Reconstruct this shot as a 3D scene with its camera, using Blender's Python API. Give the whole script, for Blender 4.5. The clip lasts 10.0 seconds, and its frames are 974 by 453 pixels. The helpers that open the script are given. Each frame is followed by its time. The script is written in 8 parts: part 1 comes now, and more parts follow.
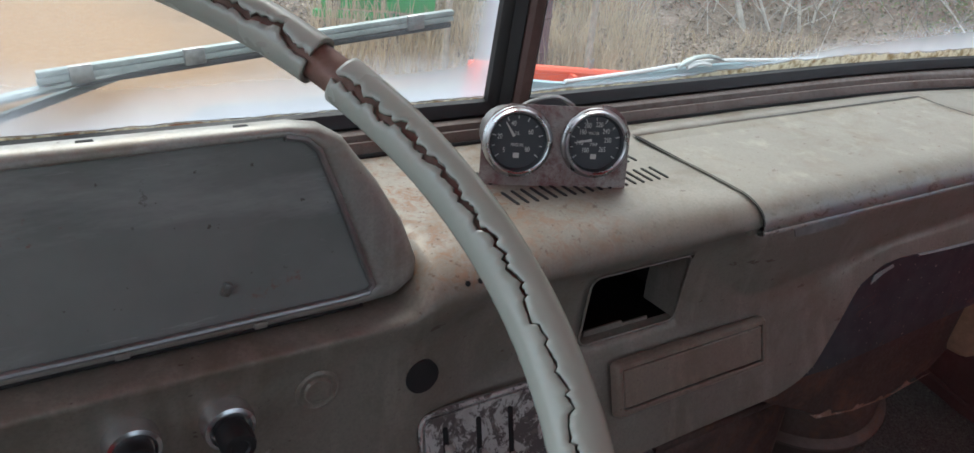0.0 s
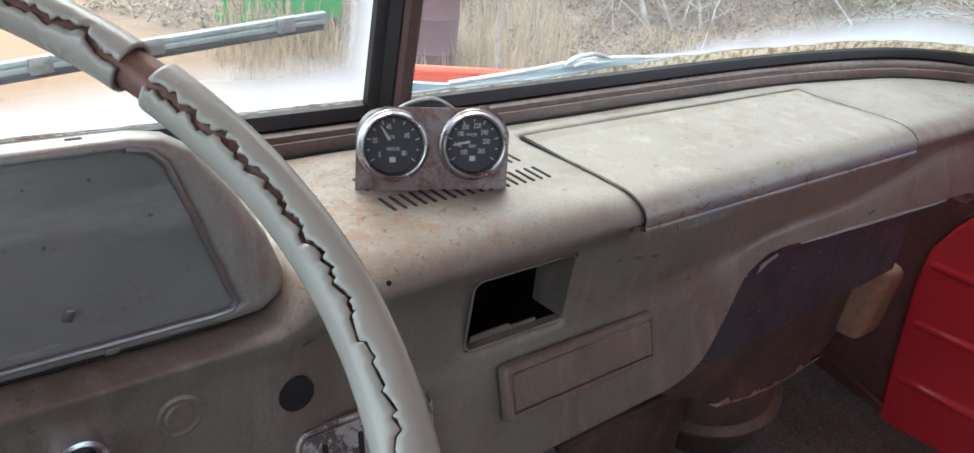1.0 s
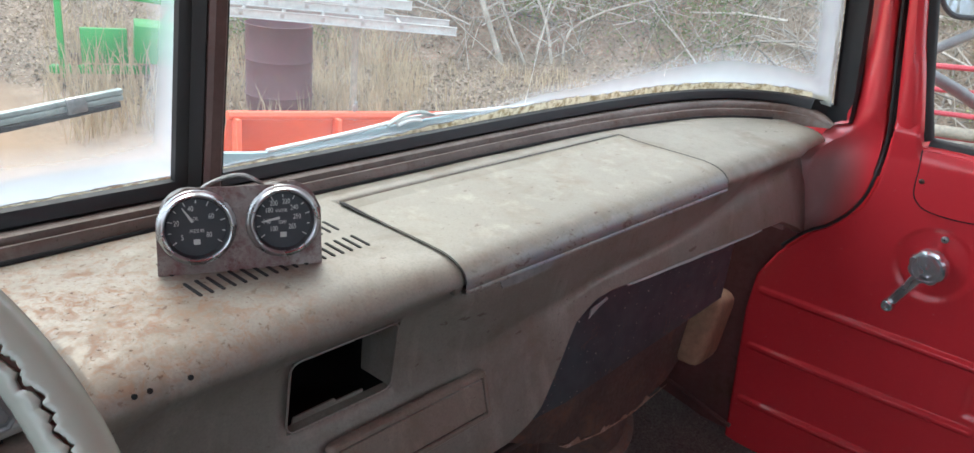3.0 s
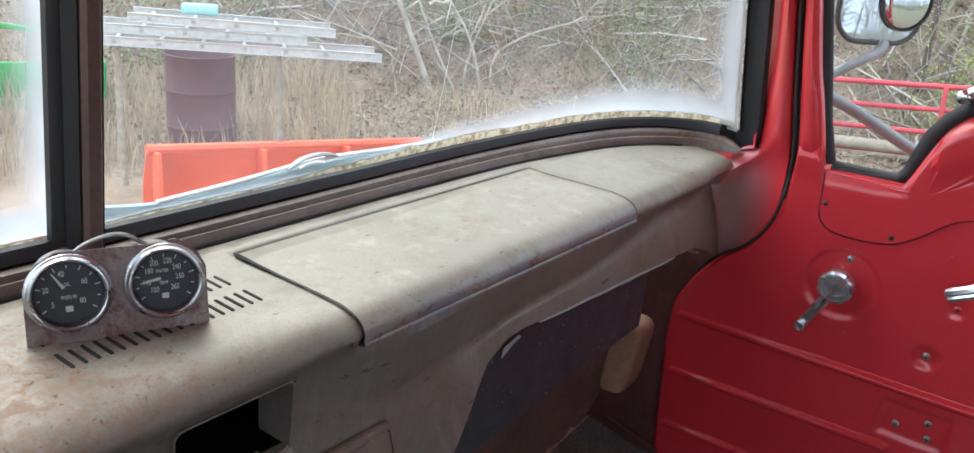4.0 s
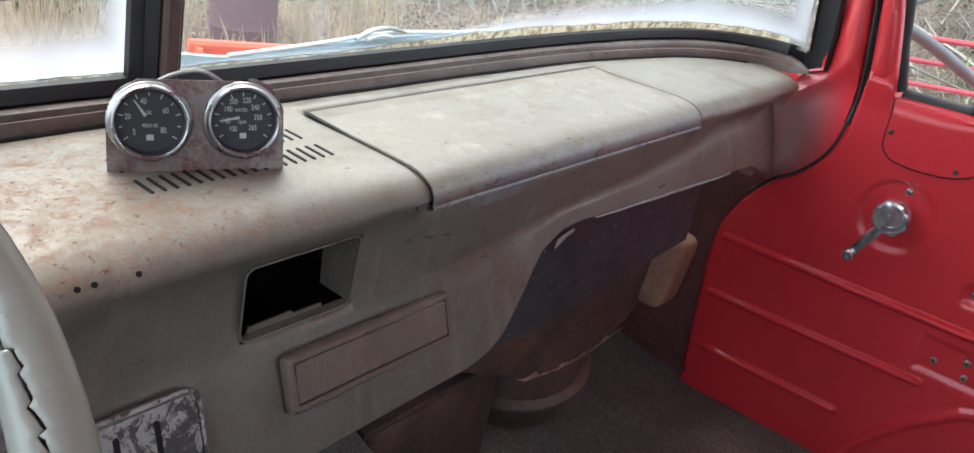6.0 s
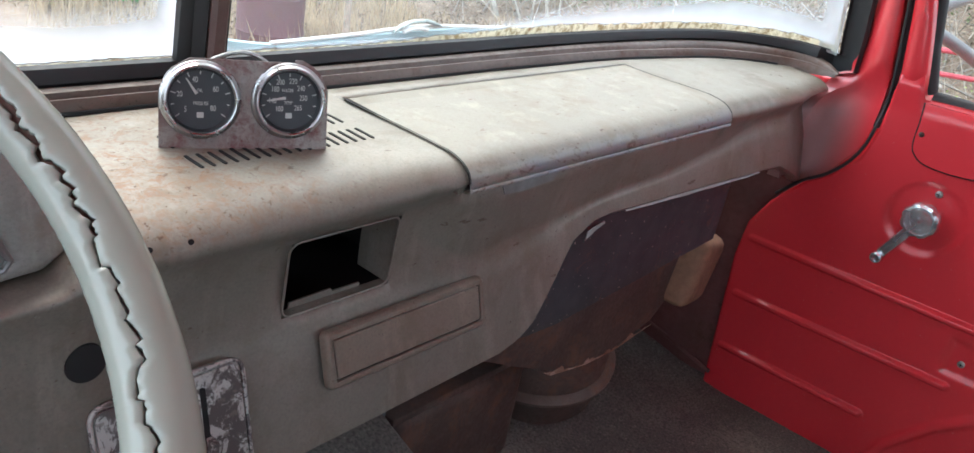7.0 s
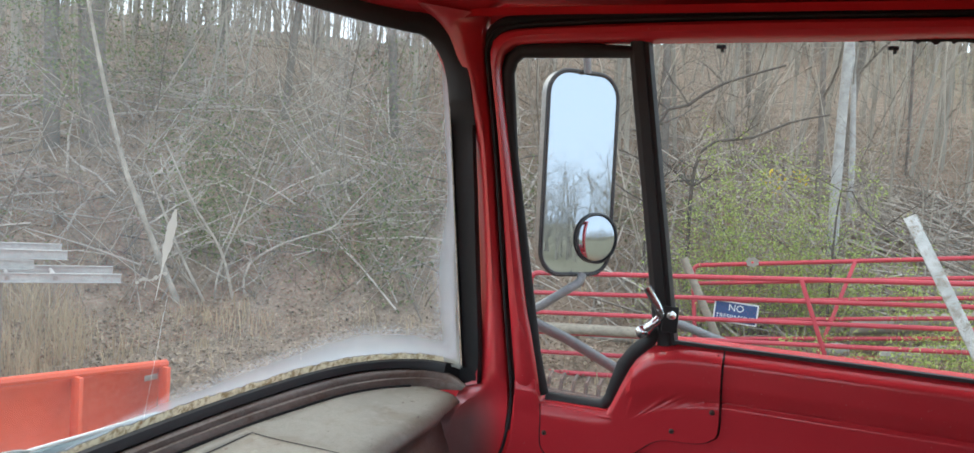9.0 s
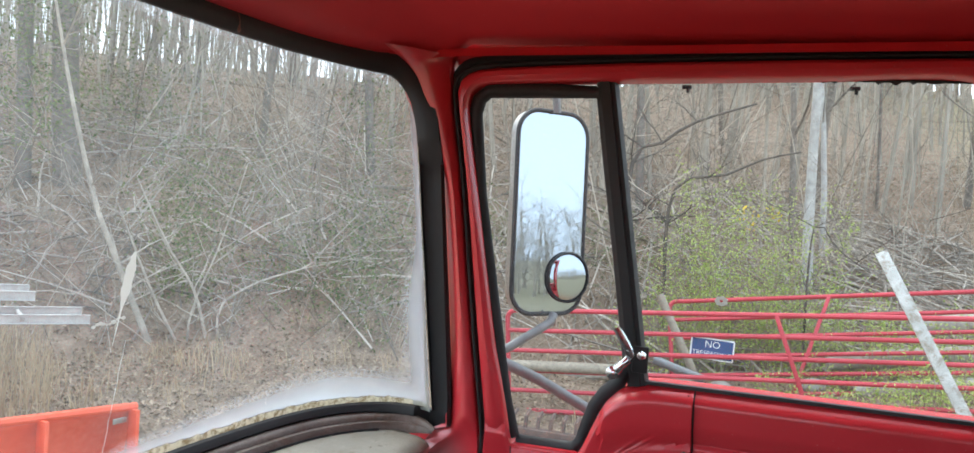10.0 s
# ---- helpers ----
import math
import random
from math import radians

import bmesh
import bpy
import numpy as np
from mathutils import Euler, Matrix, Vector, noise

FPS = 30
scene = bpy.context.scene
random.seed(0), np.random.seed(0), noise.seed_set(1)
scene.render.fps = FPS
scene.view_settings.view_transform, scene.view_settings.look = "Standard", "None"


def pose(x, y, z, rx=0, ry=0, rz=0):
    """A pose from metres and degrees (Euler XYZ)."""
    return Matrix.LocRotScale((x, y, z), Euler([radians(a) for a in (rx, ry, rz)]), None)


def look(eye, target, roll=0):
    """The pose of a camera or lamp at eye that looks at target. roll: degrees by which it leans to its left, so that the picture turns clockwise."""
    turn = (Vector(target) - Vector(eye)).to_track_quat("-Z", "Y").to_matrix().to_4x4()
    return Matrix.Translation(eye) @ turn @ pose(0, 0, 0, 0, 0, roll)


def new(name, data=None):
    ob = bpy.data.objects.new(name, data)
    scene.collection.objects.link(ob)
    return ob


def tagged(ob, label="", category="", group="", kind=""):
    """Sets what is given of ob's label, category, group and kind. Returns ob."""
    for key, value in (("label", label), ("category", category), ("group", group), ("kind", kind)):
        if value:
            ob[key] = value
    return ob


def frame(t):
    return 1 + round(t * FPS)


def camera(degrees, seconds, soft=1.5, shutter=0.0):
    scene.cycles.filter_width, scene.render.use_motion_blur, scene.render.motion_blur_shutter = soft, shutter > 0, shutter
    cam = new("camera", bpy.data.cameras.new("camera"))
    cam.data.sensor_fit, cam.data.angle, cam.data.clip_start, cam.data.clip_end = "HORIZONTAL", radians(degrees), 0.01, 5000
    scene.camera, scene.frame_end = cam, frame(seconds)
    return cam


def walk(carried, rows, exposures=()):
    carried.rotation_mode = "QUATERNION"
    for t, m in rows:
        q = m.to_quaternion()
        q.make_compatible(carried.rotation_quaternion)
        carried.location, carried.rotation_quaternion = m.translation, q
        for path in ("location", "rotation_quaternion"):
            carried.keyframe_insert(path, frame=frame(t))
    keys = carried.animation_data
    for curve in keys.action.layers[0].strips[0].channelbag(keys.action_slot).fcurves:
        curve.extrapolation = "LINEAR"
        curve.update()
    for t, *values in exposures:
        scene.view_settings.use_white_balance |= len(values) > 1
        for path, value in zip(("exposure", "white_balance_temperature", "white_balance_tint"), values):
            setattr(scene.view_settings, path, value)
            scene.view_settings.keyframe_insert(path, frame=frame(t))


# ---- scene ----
cam = camera(60.8, 10.0)
PATH = [
    (0, (-0.453, -0.391, 1.771), (0.587, 1.093, 0.925), 5.8),
    (0.5, (-0.422, -0.392, 1.77), (0.715, 1.027, 0.937), 5.9),
    (1, (-0.419, -0.397, 1.77), (0.779, 0.977, 0.945), 6.0),
    (1.5, (-0.413, -0.398, 1.773), (0.829, 0.936, 0.95), 6.1),
    (2, (-0.413, -0.403, 1.774), (0.866, 0.912, 0.978), 5.9),
    (2.5, (-0.407, -0.405, 1.778), (0.945, 0.864, 1.028), 5.7),
    (2.7, (-0.391, -0.414, 1.793), (1.001, 0.817, 1.054), 5.8),
    (3.8, (-0.366, -0.42, 1.804), (1.152, 0.699, 1.138), 5.0),
    (4, (-0.343, -0.427, 1.815), (1.201, 0.662, 1.159), 5.0),
    (4.5, (-0.313, -0.43, 1.807), (1.256, 0.619, 1.145), 5.2),
    (5, (-0.337, -0.414, 1.787), (1.21, 0.636, 1.076), 6.6),
    (5.5, (-0.358, -0.411, 1.769), (1.153, 0.651, 1.002), 8.2),
    (6, (-0.372, -0.408, 1.763), (1.097, 0.674, 0.946), 9.6),
    (6.2, (-0.376, -0.41, 1.758), (1.077, 0.686, 0.927), 9.9),
    (7.3, (-0.398, -0.413, 1.746), (1.048, 0.716, 0.949), 9.9),
    (7.5, (-0.394, -0.409, 1.756), (1.07, 0.699, 0.963), 10.1),
    (8, (-0.374, -0.42, 1.778), (1.213, 0.621, 1.147), 8.0),
    (8.2, (-0.365, -0.436, 1.8), (1.292, 0.559, 1.287), 6.9),
    (8.5, (-0.36, -0.452, 1.856), (1.392, 0.439, 1.486), 6.0),
    (8.6, (-0.361, -0.449, 1.86), (1.421, 0.399, 1.534), 5.7),
    (9, (-0.338, -0.483, 1.907), (1.536, 0.198, 1.754), 4.2),
    (9.5, (-0.33, -0.492, 1.916), (1.572, 0.119, 1.833), 3.7),
    (10, (-0.325, -0.493, 1.912), (1.57, 0.145, 1.852), 4.0),
]
walk(cam, [(t, look(eye, target, roll)) for t, eye, target, roll in PATH], [(t, e, 6150, 5) for t, e in [(0.0, 1.12), (0.5, 1.58), (1.0, 1.72), (2.5, 1.6), (4.0, 1.55), (5.0, 1.52), (6.0, 1.73), (7.5, 1.95), (8.0, 1.85), (8.5, 1.28), (9.0, 0.93), (9.5, 1.14), (10.0, 1.26)]])


# ---- light ----
SUN_DIR = Vector((0.18, 0.57, 0.80)).normalized()      # towards the sun
world = bpy.data.worlds.new("sky")
scene.world = world
world.use_nodes = True
wn = world.node_tree.nodes
sky = wn.new("ShaderNodeTexSky")
sky.sky_type = 'NISHITA'
sky.sun_disc = False
sky.sun_elevation = math.asin(SUN_DIR.z)
sky.sun_rotation = math.atan2(SUN_DIR.x, SUN_DIR.y)
sky.air_density = 1.0
sky.dust_density = 4.0
sky.ozone_density = 1.0
# thin high cloud over the blue
soft_cloud = wn.new("ShaderNodeMix")
soft_cloud.data_type = 'RGBA'
soft_cloud.inputs[0].default_value = 0.68
soft_cloud.inputs[7].default_value = (8.8, 9.6, 10.8, 1)
world.node_tree.links.new(sky.outputs[0], soft_cloud.inputs[6])
world.node_tree.links.new(soft_cloud.outputs[2], wn["Background"].inputs[0])
wn["Background"].inputs[1].default_value = 0.15

sun = new("sun", bpy.data.lights.new("sun", 'SUN'))
sun.data.energy = 0.75
sun.data.angle = radians(38)
sun.data.color = (1.0, 0.95, 0.86)
sun.matrix_world = SUN_DIR.to_track_quat("Z", "Y").to_matrix().to_4x4()


# ---- materials ----
def material(name, rough=0.6, metal=0.0, spec=0.5):
    m = bpy.data.materials.new(name)
    m.use_nodes = True
    b = m.node_tree.nodes["Principled BSDF"]
    b.inputs["Roughness"].default_value = rough
    b.inputs["Metallic"].default_value = metal
    b.inputs["Specular IOR Level"].default_value = spec
    return m, m.node_tree, b


def ramp(nt, fac, stops):
    r = nt.nodes.new("ShaderNodeValToRGB")
    e = r.color_ramp.elements
    while len(e) < len(stops):
        e.new(0.5)
    for el, (p, c) in zip(e, stops):
        el.position = p
        el.color = (*c, 1) if len(c) == 3 else c
    nt.links.new(fac, r.inputs[0])
    return r.outputs[0]


def noise_at(nt, scale, detail=4.0, rough=0.55, stretch=None, coord="Object", distort=0.0):
    tc = nt.nodes.new("ShaderNodeTexCoord")
    n = nt.nodes.new("ShaderNodeTexNoise")
    n.inputs["Scale"].default_value = scale
    n.inputs["Detail"].default_value = detail
    n.inputs["Roughness"].default_value = rough
    n.inputs["Distortion"].default_value = distort
    out = tc.outputs[coord]
    if stretch:
        mp = nt.nodes.new("ShaderNodeMapping")
        mp.inputs["Scale"].default_value = stretch
        nt.links.new(out, mp.inputs[0])
        out = mp.outputs[0]
    nt.links.new(out, n.inputs["Vector"])
    return n.outputs[0]


def mixc(nt, fac, a, b, mode='MIX'):
    m = nt.nodes.new("ShaderNodeMix")
    m.data_type = 'RGBA'
    m.blend_type = mode
    for sock, v in ((m.inputs[0], fac), (m.inputs[6], a), (m.inputs[7], b)):
        if isinstance(v, (int, float)):
            sock.default_value = v
        elif isinstance(v, tuple):
            sock.default_value = (*v, 1)
        else:
            nt.links.new(v, sock)
    return m.outputs[2]


def bump(nt, b, height, strength=0.2, dist=0.002):
    n = nt.nodes.new("ShaderNodeBump")
    n.inputs["Strength"].default_value = strength
    n.inputs["Distance"].default_value = dist
    nt.links.new(height, n.inputs["Height"])
    nt.links.new(n.outputs[0], b.inputs["Normal"])


def worn(name, base, dark, rust, rust_at=0.64, rough=0.5, metal=0.0, scale=6.0, chip=0.72, grime=0.5):
    """Old paint: two tones of cloudy wear, rust blooms, small chips and dirt specks."""
    m, nt, b = material(name, rough, metal)
    big = noise_at(nt, scale, 5, 0.6)
    fine = noise_at(nt, scale * 14, 5, 0.65)
    speck = noise_at(nt, scale * 55, 3, 0.6)
    c = mixc(nt, ramp(nt, big, [(0.40, (0, 0, 0)), (0.60, (1, 1, 1))]), dark, base)
    c = mixc(nt, ramp(nt, fine, [(0.42, (0, 0, 0)), (0.7, (grime,) * 3)]), c, tuple(v * 0.72 for v in base))
    rusty = nt.nodes.new("ShaderNodeMath")
    rusty.operation = 'MULTIPLY'
    nt.links.new(ramp(nt, noise_at(nt, scale * 1.7, 6, 0.7, distort=0.4), [(rust_at - 0.07, (0, 0, 0)), (rust_at + 0.08, (1, 1, 1))]), rusty.inputs[0])
    nt.links.new(ramp(nt, fine, [(0.3, (0.25,) * 3), (0.62, (1, 1, 1))]), rusty.inputs[1])
    c = mixc(nt, rusty.outputs[0], c, rust)
    c = mixc(nt, ramp(nt, speck, [(chip - 0.01, (0, 0, 0)), (chip + 0.03, (0.8,) * 3)]), c, tuple(v * 0.35 for v in rust))
    nt.links.new(c, b.inputs["Base Color"])
    r = ramp(nt, fine, [(0.3, (max(rough - 0.12, 0.05),) * 3), (0.75, (min(rough + 0.22, 1),) * 3)])
    nt.links.new(r, b.inputs["Roughness"])
    bump(nt, b, fine, 0.14, 0.0015)
    return m


def plain(name, col, rough=0.6, metal=0.0, vary=0.25, scale=30.0, bumpy=0.1, spec=0.5):
    m, nt, b = material(name, rough, metal, spec)
    n = noise_at(nt, scale, 5, 0.6)
    n2 = noise_at(nt, scale * 0.17, 3, 0.5)
    lo, hi = tuple(v * (1 - vary) for v in col), tuple(min(v * (1 + vary), 1) for v in col)
    c = mixc(nt, ramp(nt, n, [(0.3, (0, 0, 0)), (0.7, (1, 1, 1))]), lo, hi)
    c = mixc(nt, ramp(nt, n2, [(0.35, (0, 0, 0)), (0.7, (0.5,) * 3)]), c, lo)
    nt.links.new(c, b.inputs["Base Color"])
    nt.links.new(ramp(nt, n, [(0.3, (max(rough - 0.08, 0.03),) * 3), (0.7, (min(rough + 0.1, 1),) * 3)]), b.inputs["Roughness"])
    if bumpy:
        bump(nt, b, n, bumpy, 0.002)
    return m


def leaf_material(name, a, b_, trans=0.25):
    m, nt, b = material(name, 0.6)
    g = nt.nodes.new("ShaderNodeNewGeometry")
    nt.links.new(ramp(nt, g.outputs["Random Per Island"], [(0.0, a), (1.0, b_)]), b.inputs["Base Color"])
    tr = nt.nodes.new("ShaderNodeBsdfTranslucent")
    nt.links.new(ramp(nt, g.outputs["Random Per Island"], [(0.0, a), (1.0, b_)]), tr.inputs[0])
    mx = nt.nodes.new("ShaderNodeMixShader")
    mx.inputs[0].default_value = trans
    nt.links.new(b.outputs[0], mx.inputs[1])
    nt.links.new(tr.outputs[0], mx.inputs[2])
    nt.links.new(mx.outputs[0], nt.nodes["Material Output"].inputs[0])
    return m


def mul(nt, a, b):
    m = nt.nodes.new("ShaderNodeMath")
    m.operation = 'MULTIPLY'
    nt.links.new(a, m.inputs[0])
    nt.links.new(b, m.inputs[1])
    return m.outputs[0]


def span(nt, axis, lo, hi):
    """0 to 1 along one axis of the object, between two places."""
    tc = nt.nodes.new("ShaderNodeTexCoord")
    sep = nt.nodes.new("ShaderNodeSeparateXYZ")
    nt.links.new(tc.outputs["Object"], sep.inputs[0])
    r = nt.nodes.new("ShaderNodeMapRange")
    r.inputs[1].default_value, r.inputs[2].default_value = lo, hi
    nt.links.new(sep.outputs[axis], r.inputs[0])
    return r.outputs[0]


def dash_paint(name, base, metal, rough, rust=None, chips=0.665, flecks=0.70, chip_col=(0.12, 0.085, 0.065), lighter=None, sky_roll=None):
    """Thin old enamel over steel: satin sheen, grain, stains, chips, pale scuffs and one rusted area."""
    m, nt, b = material(name, rough, metal)
    cloud = noise_at(nt, 6.0, 5, 0.6)
    grain = noise_at(nt, 420.0, 3, 0.65)
    mid = noise_at(nt, 38.0, 6, 0.68)
    streak = noise_at(nt, 34.0, 4, 0.6, (1.0, 1.0, 0.12))
    tone = base
    # lighter towards the top: light from above is put into the colour
    if lighter:
        z0, z1, col = lighter
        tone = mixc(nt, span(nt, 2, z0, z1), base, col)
    c = mixc(nt, ramp(nt, cloud, [(0.36, (0.42,) * 3), (0.60, (0, 0, 0))]), tone, tuple(v * 0.78 for v in base))
    c = mixc(nt, ramp(nt, mid, [(0.34, (0.45,) * 3), (0.50, (0, 0, 0))]), c, (base[0] * 0.74, base[1] * 0.69, base[2] * 0.62))
    c = mixc(nt, ramp(nt, noise_at(nt, 13.0, 7, 0.70, distort=0.5), [(0.50, (0, 0, 0)), (0.66, (0.68,) * 3)]), c, (base[0] * 0.72, base[1] * 0.62, base[2] * 0.51))
    c = mixc(nt, ramp(nt, streak, [(0.54, (0, 0, 0)), (0.72, (0.65,) * 3)]), c, tuple(v * 1.35 for v in base))
    c = mixc(nt, ramp(nt, grain, [(0.38, (0.28,) * 3), (0.52, (0, 0, 0))]), c, tuple(v * 0.62 for v in base))
    c = mixc(nt, ramp(nt, grain, [(0.62, (0, 0, 0)), (0.74, (0.25,) * 3)]), c, tuple(v * 1.5 for v in base))
    # bluish sky reflection put into the rolled edge's colour; brown specks are wear
    if sky_roll:
        z0, z1 = sky_roll
        edge = span(nt, 2, z1, z0)
        steel = mul(nt, edge, ramp(nt, noise_at(nt, 26.0, 7, 0.74, (0.45, 1, 1), distort=0.4), [(0.42, (0.15,) * 3), (0.58, (0.95,) * 3)]))
        c = mixc(nt, steel, c, (0.235, 0.255, 0.275))
        brown = mul(nt, edge, ramp(nt, noise_at(nt, 95.0, 6, 0.75, (0.6, 1, 1), distort=0.5), [(0.55, (0, 0, 0)), (0.62, (0.8,) * 3)]))
        c = mixc(nt, brown, c, (0.13, 0.085, 0.07))
    dull = None
    if rust:
        (x0, x1), z0, col = rust
        area = mul(nt, span(nt, 0, x0, x1), span(nt, 2, z0 - 0.016, z0))
        bloom = ramp(nt, noise_at(nt, 15.0, 5, 0.65, distort=0.5), [(0.36, (0.25,) * 3), (0.60, (0.9,) * 3)])
        spots = ramp(nt, noise_at(nt, 85.0, 6, 0.75, distort=0.8), [(0.46, (0.15,) * 3), (0.60, (1, 1, 1))])
        dull = mul(nt, mul(nt, area, bloom), spots)
        c = mixc(nt, dull, c, col)
        pits = mul(nt, area, ramp(nt, noise_at(nt, 150.0, 4, 0.7), [(0.60, (0, 0, 0)), (0.66, (0.85,) * 3)]))
        c = mixc(nt, pits, c, tuple(v * 0.45 for v in col))
    c = mixc(nt, ramp(nt, noise_at(nt, 90.0, 4, 0.6, (0.5, 1, 1)), [(chips, (0, 0, 0)), (chips + 0.03, (0.9,) * 3)]), c, chip_col)
    c = mixc(nt, ramp(nt, noise_at(nt, 210.0, 4, 0.7, (0.6, 1, 1)), [(chips, (0, 0, 0)), (chips + 0.02, (0.8,) * 3)]), c, tuple(v * 0.8 for v in chip_col))
    c = mixc(nt, ramp(nt, noise_at(nt, 70.0, 6, 0.70), [(flecks, (0, 0, 0)), (flecks + 0.04, (0.6,) * 3)]), c, (0.50, 0.49, 0.43))
    nt.links.new(c, b.inputs["Base Color"])
    gloss = ramp(nt, mid, [(0.3, (rough - 0.05,) * 3), (0.7, (rough + 0.12,) * 3)])
    if rust:
        # rust is dull and no longer metallic
        gloss = mixc(nt, dull, gloss, (0.85, 0.85, 0.85))
        nt.links.new(ramp(nt, dull, [(0.0, (metal,) * 3), (0.8, (0.0, 0.0, 0.0))]), b.inputs["Metallic"])
    nt.links.new(gloss, b.inputs["Roughness"])
    bump(nt, b, mid, 0.07, 0.0012)
    return m


M_DASH = dash_paint("worn_dash_paint", (0.234, 0.215, 0.180), 0.34, 0.43, ((0.05, -0.12), 1.505, (0.235, 0.118, 0.06)), 0.68, 0.69, lighter=(1.492, 1.517, (0.284, 0.262, 0.215)))
M_LID = dash_paint("worn_lid_paint", (0.318, 0.293, 0.238), 0.34, 0.40, None, 0.665, 0.71, (0.15, 0.10, 0.075), sky_roll=(1.500, 1.5155))
M_POD = dash_paint("satin_grey_steel", (0.34, 0.335, 0.305), 0.4, 0.42, None, 0.68, 0.72)


def plate_paint():
    """Dark grey plate: wiped pale smears, red flecks of older paint, pits."""
    m, nt, b = material("dark_blanking_plate", 0.42, 0.25)
    c = mixc(nt, ramp(nt, noise_at(nt, 7.0, 5, 0.6), [(0.35, (0, 0, 0)), (0.65, (1, 1, 1))]), (0.20, 0.21, 0.20), (0.27, 0.28, 0.265))
    c = mixc(nt, ramp(nt, noise_at(nt, 14.0, 6, 0.7, (0.35, 1.0, 1.6)), [(0.53, (0, 0, 0)), (0.68, (0.6,) * 3)]), c, (0.40, 0.41, 0.39))
    c = mixc(nt, ramp(nt, noise_at(nt, 16.0, 6, 0.72), [(0.635, (0, 0, 0)), (0.68, (0.7,) * 3)]), c, (0.27, 0.085, 0.07))
    c = mixc(nt, ramp(nt, noise_at(nt, 30.0, 6, 0.75, (0.22, 1.0, 2.2)), [(0.625, (0, 0, 0)), (0.67, (0.6,) * 3)]), c, (0.44, 0.45, 0.43))
    c = mixc(nt, ramp(nt, noise_at(nt, 75.0, 5, 0.7), [(0.66, (0, 0, 0)), (0.70, (0.6,) * 3)]), c, (0.13, 0.12, 0.105))
    c = mixc(nt, ramp(nt, noise_at(nt, 120.0, 3, 0.6), [(0.71, (0, 0, 0)), (0.73, (0.8,) * 3)]), c, (0.10, 0.08, 0.07))
    nt.links.new(c, b.inputs["Base Color"])
    nt.links.new(ramp(nt, noise_at(nt, 20.0, 5, 0.6), [(0.3, (0.34,) * 3), (0.7, (0.52,) * 3)]), b.inputs["Roughness"])
    return m


M_PANEL = plate_paint()
M_LEDGE = worn("brown_ledge_paint", (0.165, 0.128, 0.108), (0.12, 0.092, 0.078), (0.10, 0.055, 0.035), 0.58, 0.42, 0.3, 9.0, 0.65)
M_GROOVE = plain("shaded_rusty_groove", (0.045, 0.030, 0.025), 0.85, 0, 0.4, 60, 0.2)
M_DRAWER = dash_paint("brownish_drawer_paint", (0.235, 0.195, 0.155), 0.3, 0.46, None, 0.67, 0.72)
M_BRACKET = worn("rusted_bracket", (0.33, 0.29, 0.265), (0.21, 0.155, 0.14), (0.16, 0.06, 0.055), 0.52, 0.42, 0.45, 22.0, 0.62)


def red_paint(name, rough, coat):
    """Old enamel: faint tone drift, few dark specks, dust, slight orange peel; glossy, or gone matt."""
    m, nt, b = material(name, rough, 0.0, 0.6 if coat else 0.4)
    b.inputs["Coat Weight"].default_value = coat
    b.inputs["Coat Roughness"].default_value = 0.24
    b.inputs["Coat IOR"].default_value = 1.6
    c = mixc(nt, ramp(nt, noise_at(nt, 3.0, 3, 0.5), [(0.35, (0, 0, 0)), (0.65, (1, 1, 1))]), (0.60, 0.031, 0.042), (0.66, 0.036, 0.048))
    c = mixc(nt, ramp(nt, noise_at(nt, 150.0, 3, 0.6), [(0.735, (0, 0, 0)), (0.76, (0.8,) * 3)]), c, (0.10, 0.02, 0.018))
    c = mixc(nt, ramp(nt, noise_at(nt, 230.0, 3, 0.6), [(0.70, (0, 0, 0)), (0.74, (0.5,) * 3)]), c, (0.56, 0.22, 0.22))
    nt.links.new(c, b.inputs["Base Color"])
    nt.links.new(ramp(nt, noise_at(nt, 12.0, 4, 0.6), [(0.3, (rough - 0.02,) * 3), (0.7, (rough + 0.02,) * 3)]), b.inputs["Roughness"])
    bump(nt, b, noise_at(nt, 22.0, 2, 0.5), 0.035, 0.001)
    return m


M_RED = red_paint("red_cab_paint", 0.25, 0.2)
M_ROOFRED = red_paint("matt_red_roof_paint", 0.55, 0.0)


